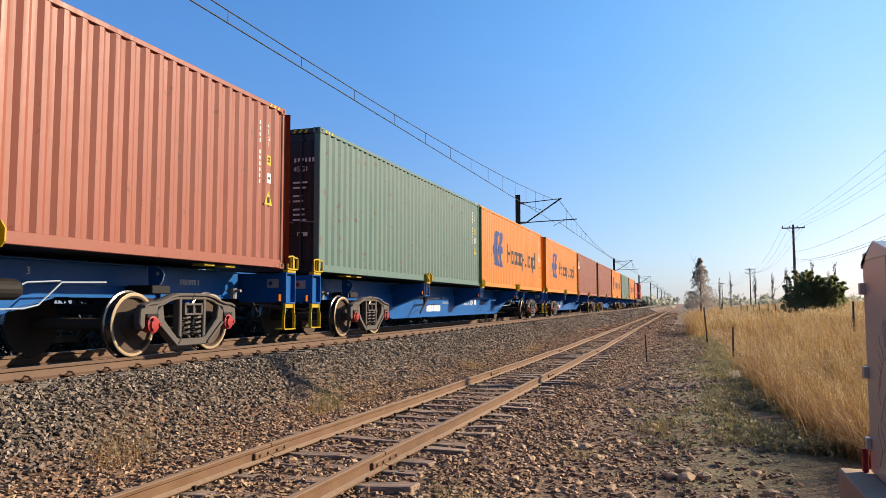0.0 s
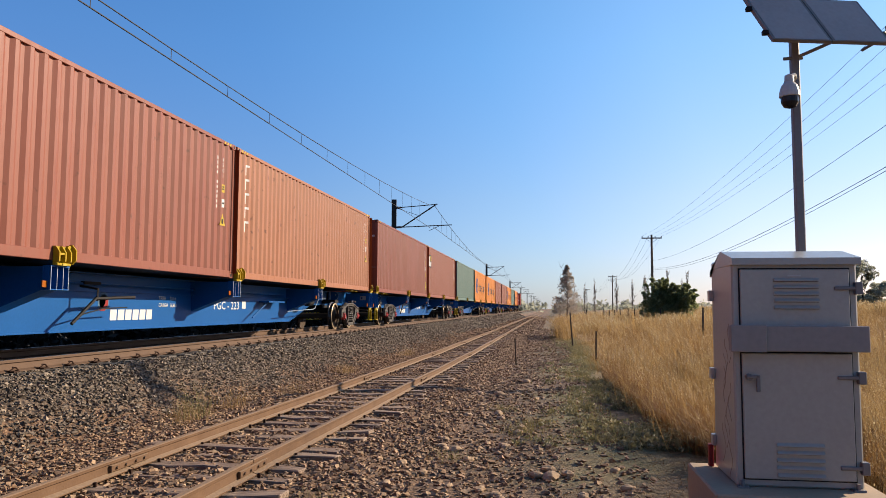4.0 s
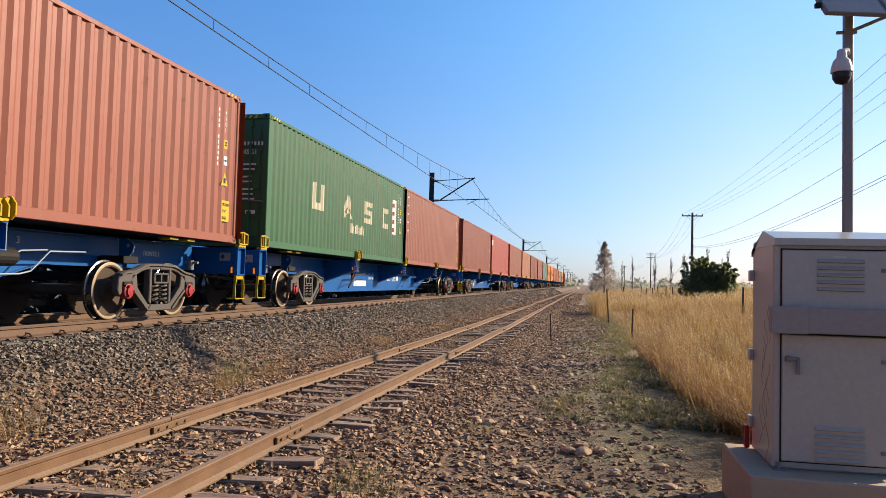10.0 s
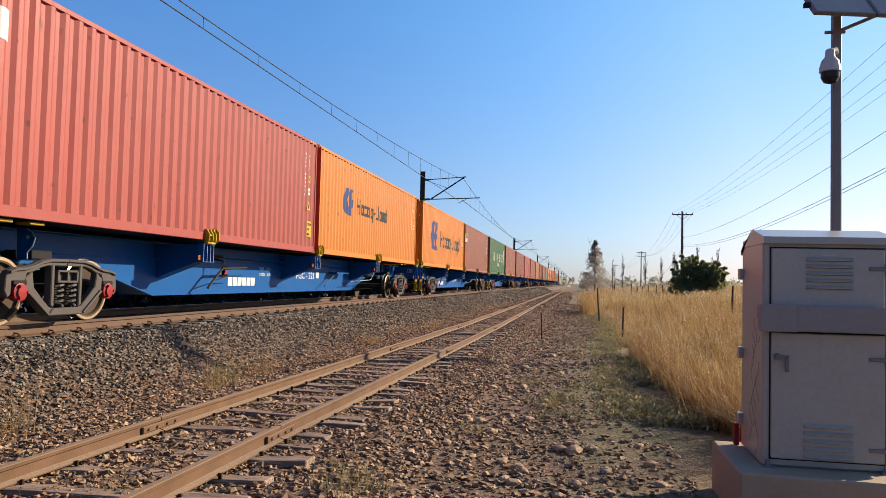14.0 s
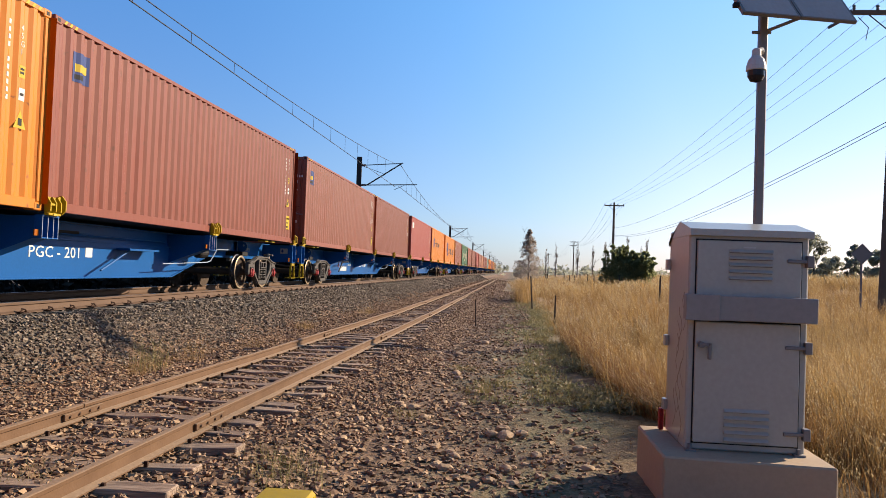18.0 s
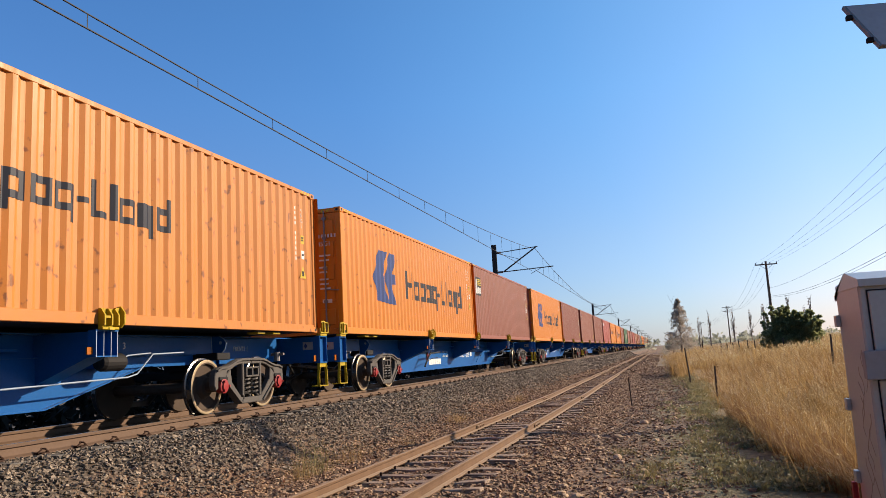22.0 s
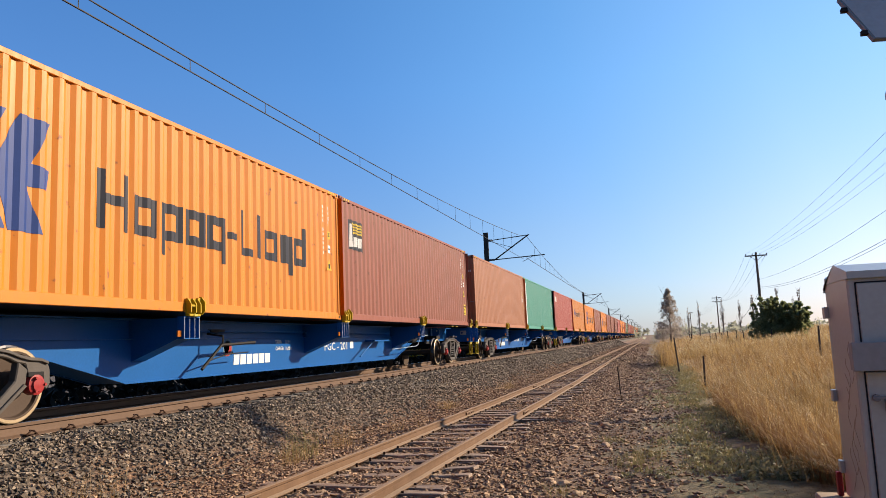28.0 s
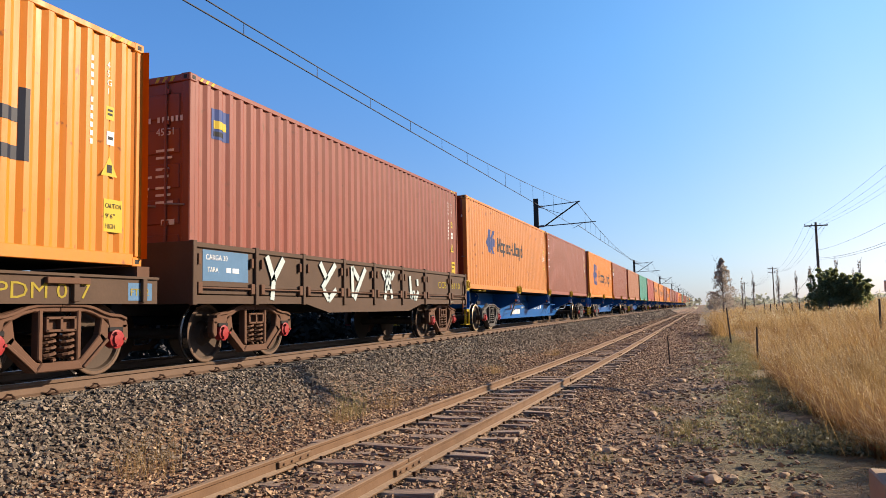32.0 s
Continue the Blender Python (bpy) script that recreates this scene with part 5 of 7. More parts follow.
# wagon by wagon from the locomotive backwards: number, rear box, front box
RAKE = [
    (-3, None, ("grey_green", ()), ("orange", ("emblem",))),
    (-2, None, ("brown", ()), ("orange", ("emblem",))),
    (-1, None, ("orange", ("emblem",)), ("brown", ("tag",))),
    (0, "224", ("grey_green", ("plain",)), ("orange", ("emblem",))),
    (1, "220", ("maroon", ()), ("brown", ("tag", "plain"))),
    (2, "223", ("brown", ("plain",)), ("tan", ("column", "plain"))),
    (3, "205", ("maroon", ()), ("red", ("white_mark",))),
    (4, "209", ("green", ("cream", "plain")), ("brown", ("column",))),
    (5, "220", ("orange", ("emblem", "plain")), ("brown", ("tag",))),
    (6, "221", ("red", ("white_mark",)), ("orange", ("mid_emblem", "plain"))),
    (7, "221", ("brown", ("badge",)), ("maroon", ("plain",))),
    (8, "201", ("orange", ("emblem", "plain")), ("maroon", ("badge",))),
    (9, "219", ("orange", ("emblem", "plain")), ("brown", ("tag", "plain"))),
    (10, "213", ("red", ("white_mark",)), ("worn_orange", ("small_emblem", "plain"))),
    (11, "203", ("tan", ("plain",)), ("teal", ("white_strip", "plain"))),
    (12, "201", ("orange", ("emblem", "plain")), ("brown", ("tag",))),
    (13, "226", ("worn_orange", ("small_emblem", "plain")), ("brown", ("column", "plain"))),
]

first_wagon = build_wagon()
for n, number, rear, front in RAKE:
    w = first_wagon if n == RAKE[0][0] else copy_thing(first_wagon, pose(0, 0, 0))
    tagged(w, "blue spine container wagon with yellow guides and steps", "freight wagon", "wagons of the train")
    MOVING.append((w, -n * PITCH, 0.0))
    for load, dy in ((rear, 0.0), (front, WL - CL)):
        c = container(load[0], load[1])
        MOVING.append((c, -n * PITCH + dy, DECK))
for o in [m[0] for m in MOVING if m[0].name.startswith("container_wagon")]:
    off = [m[1] for m in MOVING if m[0] is o][0]
    n = round(-off / PITCH)
    number = [r[1] for r in RAKE if r[0] == n][0]
    if number:
        wagon_number(o, number)


def build_gondola():
    """Rust-brown high-sided wagon with hinged doors, graffiti on its side."""
    g = new("gondola_wagon")
    y0, y1, h = 0.10, 12.45, 1.42
    z0, z1 = 0.86, 1.70
    for s in (-1, 1):
        bm = prism(B(), [(y0, z0), (3.2, z0), (4.05, 0.70), (8.0, 0.70), (8.85, z0), (y1, z0), (y1, 0.98), (y0, 0.98)], "x", *sorted((s * (h - 0.02), s * h)))
        part("side_sill", bm, M_GONDOLA, g)
        edges = [y0, 1.65, 3.1, 4.65, 6.05, 7.6, 9.1, 11.0, y1]
        for a, b2 in zip(edges, edges[1:]):
            bm = box(B(), *sorted((s * (h - 0.05), s * (h - 0.015))), a + 0.05, b2 - 0.05, 0.995, z1, 0.006)
            box(bm, *sorted((s * (h - 0.05), s * (h + 0.02))), a + 0.03, b2 - 0.03, z1 - 0.06, z1 + 0.01, 0.006)
            box(bm, *sorted((s * (h - 0.05), s * (h + 0.005))), a + 0.05, b2 - 0.05, 1.10, 1.14, 0.006)
            d = part("side_door", bm, M_GONDOLA, g)
            bm = B()
            for yy in (a + 0.14, b2 - 0.14):
                box(bm, *sorted((s * h, s * (h + 0.05))), yy - 0.05, yy + 0.05, 1.0, 1.16, 0.008)
                box(bm, *sorted((s * h, s * (h + 0.04))), yy - 0.03, yy + 0.03, 1.4, 1.55, 0.006)
            rod(bm, (s * (h + 0.03), a + 0.1, 1.08), (s * (h + 0.03), b2 - 0.1, 1.08), 0.014, 6)
            part("door_latch", bm, M_BROWNCAST, d)
        for a in edges:
            a = min(max(a, y0 + 0.04), y1 - 0.04)
            part("side_post", box(B(), *sorted((s * (h - 0.04), s * (h + 0.035))), a - 0.045, a + 0.045, z0 - 0.02, z1 + 0.03, 0.008), M_GONDOLA, g)
    for a, b2 in ((y0, y0 + 0.05), (y1 - 0.05, y1)):
        part("end_wall", box(B(), -h + 0.03, h - 0.03, a, b2, z0, z1 + 0.02, 0.006), M_GONDOLA, g)
    part("floor", box(B(), -h + 0.04, h - 0.04, y0 + 0.05, y1 - 0.05, 1.0, 1.06), M_DARK, g)
    part("load_bearers", box(box(B(), -1.1, 1.1, 0.32, 0.52, 1.06, 1.27), -1.1, 1.1, 12.1, 12.35, 1.06, 1.27), M_POSTBLACK, g)
    part("centre_sill", box(B(), -0.25, 0.25, y0 - 0.3, y1 + 0.3, 0.72, 1.0), M_DARK, g)
    part("coupler", box(box(B(), -0.15, 0.15, y0 - 0.45, y0, 0.70, 0.94, 0.02), -0.15, 0.15, y1, y1 + 0.45, 0.70, 0.94, 0.02), M_DARK, g)
    x = h - 0.0135
    part("blue_panel", box(B(), x - 0.002, x + 0.002, 0.36, 1.46, 1.18, 1.62), M_LIGHTBLUE, g, "pale blue painted panel")
    words_on("lettering", "CARGA 30", 0.11, M_WHITE, g, x + 0.003, 0.42, 1.48)
    words_on("lettering", "TARA", 0.10, M_WHITE, g, x + 0.003, 0.46, 1.31)
    part("mass_figures", box(box(B(), x, x + 0.003, 0.91, 1.02, 1.31, 1.38), x, x + 0.003, 1.06, 1.22, 1.31, 1.38), M_WHITE, g)
    words_on("lettering", "CCB8110", 0.10, M_CREAM, g, h + 0.001, 10.9, 0.88)
    words_on("lettering", "FTE2", 0.08, M_CREAM, g, h + 0.001, 12.05, 0.88)
    words_on("wagon_code", "CCB", 0.24, M_OLIVE, g, x + 0.003, 10.10, 1.28, label="faded olive wagon code", width=0.68)
    words_on("wagon_code", "8110", 0.24, M_OLIVE, g, x + 0.003, 11.20, 1.28, label="faded olive wagon code", width=0.74)
    bm = B()
    strokes = [((1.95, 1.62), (2.15, 1.25)), ((2.45, 1.60), (2.15, 1.25)), ((2.15, 1.27), (2.10, 0.92)), ((3.70, 1.60), (3.95, 1.32)), ((4.30, 1.60), (3.78, 1.15)), ((3.82, 1.12), (4.02, 0.93)), ((4.02, 0.93), (4.32, 1.12)),
               ((5.00, 1.60), (5.03, 1.00)), ((5.02, 1.58), (5.30, 1.35)), ((5.62, 1.58), (5.22, 1.12)), ((5.22, 1.14), (5.10, 0.95)), ((6.48, 1.58), (6.64, 1.40)), ((6.64, 1.42), (6.80, 1.58)), ((6.80, 1.58), (6.96, 1.40)), ((6.96, 1.42), (7.12, 1.56)),
               ((6.76, 1.50), (6.60, 0.95)), ((6.82, 1.48), (7.00, 0.98)), ((6.66, 1.20), (6.96, 1.25)), ((8.08, 1.52), (8.14, 1.00)), ((8.14, 1.00), (8.30, 1.16)), ((8.30, 1.16), (8.42, 0.96)), ((8.42, 0.96), (8.62, 1.16)), ((8.56, 1.46), (8.58, 1.30))]
    for (a, z), (b2, zz) in strokes:
        d = Vector((b2 - a, zz - z)).normalized() * 0.058
        part("graffiti_stroke", prism(B(), [(a - d.y, z + d.x), (a + d.y, z - d.x), (b2 + d.y, zz - d.x), (b2 - d.y, zz + d.x)], "x", x + 0.022, x + 0.026), M_GRAFFITI, g, "pale angular graffiti stroke")
    for y in (1.94, 10.98):
        bogie(g, y, 1.72, M_BROWNCAST, M_REDCAP, rim=M_RUST)
    part("ladder", path_rod(path_rod(B(), [(h + 0.02, y1 - 0.35, 1.5), (h + 0.02, y1 - 0.35, 0.55), (h + 0.02, y1 - 0.02, 0.55), (h + 0.02, y1 - 0.02, 1.5)], 0.014, 6), [(h + 0.02, y1 - 0.35, 0.8), (h + 0.02, y1 - 0.02, 0.8)], 0.014, 6), M_BROWNCAST, g)
    return tagged(g, "rust-brown gondola wagon with hinged side doors and pale graffiti", "freight wagon", "wagons of the train")


def build_flat():
    """Worn brown flat wagon: origin at the rear end of its single load."""
    f = new("flat_wagon")
    y0, y1, h = -0.3, CL + 0.22, 1.28
    part("deck", box(B(), -h + 0.06, h - 0.06, y0, y1, 1.12, 1.20), M_GONDOLA, f)
    for s in (-1, 1):
        part("side_sill", box(box(B(), *sorted((s * (h - 0.03), s * h)), y0, y1, 0.86, 1.18), *sorted((s * (h - 0.08), s * (h + 0.03))), y0, y1, 1.17, 1.20), M_GONDOLA, f)
        for k in range(12):
            yy = 0.15 + k * 1.09
            part("stake_pocket", box(B(), *sorted((s * h, s * (h + 0.05))), yy - 0.04, yy + 0.04, 0.88, 1.17, 0.006), M_GONDOLA, f)
        part("side_step", box(B(), *sorted((s * h, s * (h + 0.06))), CL - 1.55, CL - 0.95, 1.08, 1.15, 0.006), M_BROWNCAST, f)
    for y in (0.05, CL - 0.05):
        part("container_stop", box(B(), -1.1, 1.28, y - 0.1, y + 0.12, 1.20, DECK), M_BROWNCAST, f)
    part("centre_sill", box(B(), -0.25, 0.25, y0 - 0.3, y1 + 0.3, 0.70, 1.12), M_DARK, f)
    part("coupler", box(box(B(), -0.15, 0.15, y0 - 0.45, y0, 0.70, 0.94, 0.02), -0.15, 0.15, y1, y1 + 0.35, 0.70, 0.94, 0.02), M_DARK, f)
    words_on("lettering", "PDM 017", 0.25, M_OLIVE, f, h + 0.001, CL - 2.15, 0.92, width=1.25)
    part("blue_patch", box(B(), h - 0.002, h + 0.002, CL - 0.30, CL + 0.12, 0.90, 1.12), M_LIGHTBLUE, f, "pale blue patch")
    words_on("lettering", "FTE-2", 0.13, M_OLIVE, f, h + 0.003, CL - 0.27, 0.96, width=0.33)
    for y in (1.9, CL - 1.26):
        bogie(f, y, 1.65, M_BROWNCAST, M_REDCAP, rim=M_RUST)
    return tagged(f, "worn rust-brown flat wagon with olive lettering", "freight wagon", "wagons of the train")


def build_loco():
    lo = new("diesel_locomotive")
    part("underframe", box(B(), -1.45, 1.45, 0, 17.0, 1.05, 1.45, 0.03), M_DARK, lo)
    part("long_hood", box(B(), -0.95, 0.95, 0.6, 11.6, 1.45, 3.95, 0.12), PAINTS["red"], lo, "red engine hood")
    part("cab", box(B(), -1.45, 1.45, 11.6, 14.2, 1.45, 4.15, 0.15), PAINTS["red"], lo, "red cab")
    part("short_hood", box(B(), -0.95, 0.95, 14.2, 16.6, 1.45, 2.9, 0.12), M_YELLOW, lo)
    for s in (-1, 1):
        part("cab_window", box(B(), s * 1.46 - 0.01, s * 1.46 + 0.01, 12.0, 13.7, 2.9, 3.6), M_DOME, lo)
        part("handrail", path_rod(B(), [(s * 1.4, 0.3, 2.4), (s * 1.4, 11.5, 2.4)], 0.02, 6), M_WHITE, lo)
    part("rear_window", box(B(), -0.6, 0.6, 0.585, 0.6, 3.2, 3.6), M_DOME, lo)
    part("exhaust_stack", box(B(), -0.25, 0.25, 6.5, 7.3, 3.95, 4.25), M_DARK, lo)
    part("fuel_tank", box(B(), -1.2, 1.2, 6.4, 10.6, 0.45, 1.05, 0.1), M_DARK, lo)
    for y in (3.2, 13.8):
        bogie(lo, y, 2.4, M_DARK, M_DARK)
    return tagged(lo, "red diesel locomotive with a yellow nose", "locomotive")


gondola = build_gondola()
g_off = -13 * PITCH - 13.35           # rear end of the box that it carries
MOVING.append((gondola, g_off, 0.0))
MOVING.append((container("maroon", ("badge",)), g_off + 0.30, 1.27))
flat = build_flat()
f_off = g_off - 0.62 - CL
MOVING.append((flat, f_off, 0.0))
MOVING.append((container("orange", ("emblem",)), f_off, DECK))
loco = build_loco()
MOVING.append((loco, 4 * PITCH - 0.1, 0.0))
DOOR_PARTS = ("door", "door_header", "door_sill", "door_panel", "locking_rod", "hinges")
for o, off, dz in MOVING:
    paint = M_TAR if abs(off) < 0.1 else PAINTS["maroon"] if abs(off + 13 * PITCH) < 0.1 else None
    if paint and o.name.startswith("shipping"):
        for d in o.children_recursive:
            if d.name.split(".")[0] in DOOR_PARTS:
                d.data = d.data.copy()
                d.data.materials[0] = paint
    o.location = (XC, train_s(0) + off, RAIL_Z + dz)

# ---- overhead line ----
MASTS = [-25.5, 48.3, 121.5, 194, 267, 340, 413, 486, 559, 632]
MAST_X = -10.2


def build_mast(y):
    m = thing("catenary_mast", "dark overhead-line mast with a slanted bracket arm", "catenary mast", "masts along the track")
    m.location = (MAST_X, y, 0.1)
    part("post", prism(B(), [(-0.16, -0.14), (0.16, -0.14), (0.12, 0.14), (-0.12, 0.14)], "z", -0.2, 8.55), M_MAST, m)
    part("top_tube", path_rod(B(), [(0.1, 0, 8.0), (2.9, 0, 8.2)], 0.028, 8), M_MAST, m)
    part("diagonal_tube", path_rod(B(), [(0.55, 0, 6.72), (2.85, 0, 8.22)], 0.045, 8), M_MAST, m)
    part("registration_arm", path_rod(B(), [(0.3, 0, 6.70), (3.85, 0, 6.82)], 0.032, 8), M_MAST, m)
    part("tie_rod", path_rod(B(), [(0.1, 0, 8.0), (1.7, 0, 7.45)], 0.014, 6), M_MAST, m)
    bm = rod(B(), (0.12, 0, 6.70), (0.5, 0, 6.71), 0.07, 10)
    rod(bm, (0.12, 0, 8.0), (0.42, 0, 8.02), 0.07, 10)
    part("insulator", bm, M_PORCELAIN, m)
    part("steady_arm", path_rod(B(), [(3.1, 0, 6.80), (2.35, 0.1, 6.46)], 0.016, 6), M_MAST, m)
    return m


for y in MASTS:
    build_mast(y)


def build_wires():
    """Contact wire and messenger between the masts, with droppers."""
    for a, b2 in zip(MASTS, MASTS[1:]):
        span = b2 - a
        k = thing("overhead_wire", "dark contact wire hung from a sagging messenger by droppers", "overhead wire", "spans of the overhead line")
        first = a < 0
        sag = (lambda u: 6.72 + 0.000897 * (a + span * u - 7) ** 2) if first else (lambda u: 8.30 - 1.47 * 4 * u * (1 - u))
        con = (lambda u: 6.27 + 0.48 * u) if first else (lambda u: 6.78 - 0.05 * 4 * u * (1 - u))
        n = 26
        r = 1.0 if a < 40 else 1.3
        zig = lambda u: 0.12 * (1 - 2 * u)
        part("contact_wire", path_rod(B(), [(XC + zig(u / n) + 0.3, a + span * u / n, con(u / n)) for u in range(n + 1)], 0.014 * r, 5), M_WIRE, k)
        part("messenger_wire", path_rod(B(), [(XC + zig(u / n) + 0.3, a + span * u / n, sag(u / n)) for u in range(n + 1)], 0.013 * r, 5), M_WIRE, k)
        y = a + 3.8
        while y < b2 - 2:
            u = (y - a) / span
            part("dropper", path_rod(B(), [(XC + zig(u) + 0.3, y, con(u)), (XC + zig(u) + 0.3, y, sag(u))], 0.007 * r, 4), M_WIRE, k)
            y += 2.75 if a < 60 else 5.5


build_wires()

# ---- power line ----
POLES = [(10.22, 21.6, 9.35, 0.14), (10.85, 82, 9.3, 0.14), (15.3, 188, 9.3, 0.14), (14.5, 300, 9.0, 0.14)]


def build_power_pole(i, x, y, h, r):
    p = thing("power_pole", "weathered wooden power pole with a crossarm and insulators", "utility pole", "poles of the power line")
    gz = ground_z(x, y)
    p.location = (x, y, gz - 0.1)
    part("pole_shaft", rod(B(), (0, 0, -0.3), (0.24 if i == 0 else 0, 0, h), r * 1.15, 12, r * 0.75), M_POLE, p)
    arms = [(h - 0.35, 2.1)] + ([(h - 1.25, 2.1)] if i == 2 else [])
    for z, l in arms:
        a = part("crossarm", box(B(), -l / 2, l / 2, -0.20, -0.09, z - 0.06, z + 0.06, 0.008), M_POLE, p)
        for k in (-0.95, -0.35, 0.35, 0.95):
            bm = lathe(B(), [(z + 0.06, 0.02), (z + 0.10, 0.05), (z + 0.15, 0.035), (z + 0.18, 0.055), (z + 0.22, 0.02)], "z", 10, (k * l / 2, -0.145, 0))
            part("insulator", bm, M_PORCELAIN, a)
        part("brace", path_rod(path_rod(B(), [(-0.6, -0.13, z - 0.05), (0, -0.13, z - 0.55)], 0.018, 5), [(0.6, -0.13, z - 0.05), (0, -0.13, z - 0.55)], 0.018, 5), M_MAST, p)
    if i < 2:
        bm = B()
        for z in (4.6, 5.3, 5.8, 6.5):
            rod(bm, (0.1, -0.05, z), (0.1, -0.05, z + 0.12), 0.05, 8)
        part("spool_insulators", bm, M_PORCELAIN, p)
        if i == 1:
            part("side_bracket", box(B(), 0.1, 1.3, -0.03, 0.03, 4.35, 4.43), M_MAST, p)
        else:
            # fuse and dangling leads at the near pole's crossarm
            part("fuse_holder", path_rod(B(), [(-0.9, -0.2, h - 0.5), (-0.65, -0.25, h - 0.8), (-0.7, -0.22, h - 1.15)], 0.012, 5), M_WIRE, p)
            part("arm_insulators", rod(rod(B(), (-1.05, -0.15, h - 0.3), (-1.5, 0.2, h - 0.42), 0.05, 8), (-1.05, -0.15, h - 0.42), (-1.45, 0.4, h - 0.6), 0.045, 8), M_PORCELAIN, p)


for i, q in enumerate(POLES):
    build_power_pole(i, *q)


def build_power_wires():
    """Each wire with its heights at the poles, the near one first."""
    hs = [(-1.0, (9.25, 9.25, 9.25, 9.25), 0.7, 0.006), (-0.37, (9.25, 9.25, 9.25, 9.25), 0.8, 0.006), (0.37, (9.25, 9.25, 9.25, 9.25), 0.75, 0.006), (1.0, (9.25, 9.25, 9.25, 9.25), 0.7, 0.006),
          (0.1, (7.35, 6.6, 0, 0), 0.9, 0.009), (0.12, (6.08, 5.8, 0, 0), 1.0, 0.011), (0.14, (5.98, 5.68, 5.2, 0), 1.05, 0.010)]
    ends = [(12.0, -40), *[(q[0], q[1]) for q in POLES]]
    for k, (a, b2) in enumerate(zip(ends, ends[1:])):
        for dx, z, sg, r in hs:
            z0, z1 = z[max(0, k - 1)], z[k]
            if not z1:
                continue
            w = thing("power_wire", "thin dark sagging power wire", "power line", "wires of the power line")
            n = 16
            pts = []
            for j in range(n + 1):
                u = j / n
                pts.append((a[0] + (b2[0] - a[0]) * u + dx, a[1] + (b2[1] - a[1]) * u - 0.14, z0 + (z1 - z0) * u - sg * 4 * u * (1 - u) * ((b2[1] - a[1]) / 60) ** 2 * 0.9))
            part("strand", path_rod(B(), pts, r * (1 if k < 2 else 1.5), 4), M_WIRE, w)


build_power_wires()


def build_stays():
    for z0, x1, y1 in ((8.9, 13.0, 21.5), (5.3, 12.35, 21.4)):
        w = thing("stay_wire", "thin stay wire with small insulators from pole to ground", "stay wire", "stays of the near pole")
        p, q = Vector((10.4, 21.55, z0)), Vector((x1, y1, 0.0))
        part("strand", path_rod(B(), [p, q], 0.009, 4), M_WIRE, w)
        for u in (0.1, 0.24, 0.42):
            m = p.lerp(q, u)
            part("insulator", rod(B(), m - (q - p).normalized() * 0.09, m + (q - p).normalized() * 0.09, 0.035, 8), M_PORCELAIN, w)


build_stays()

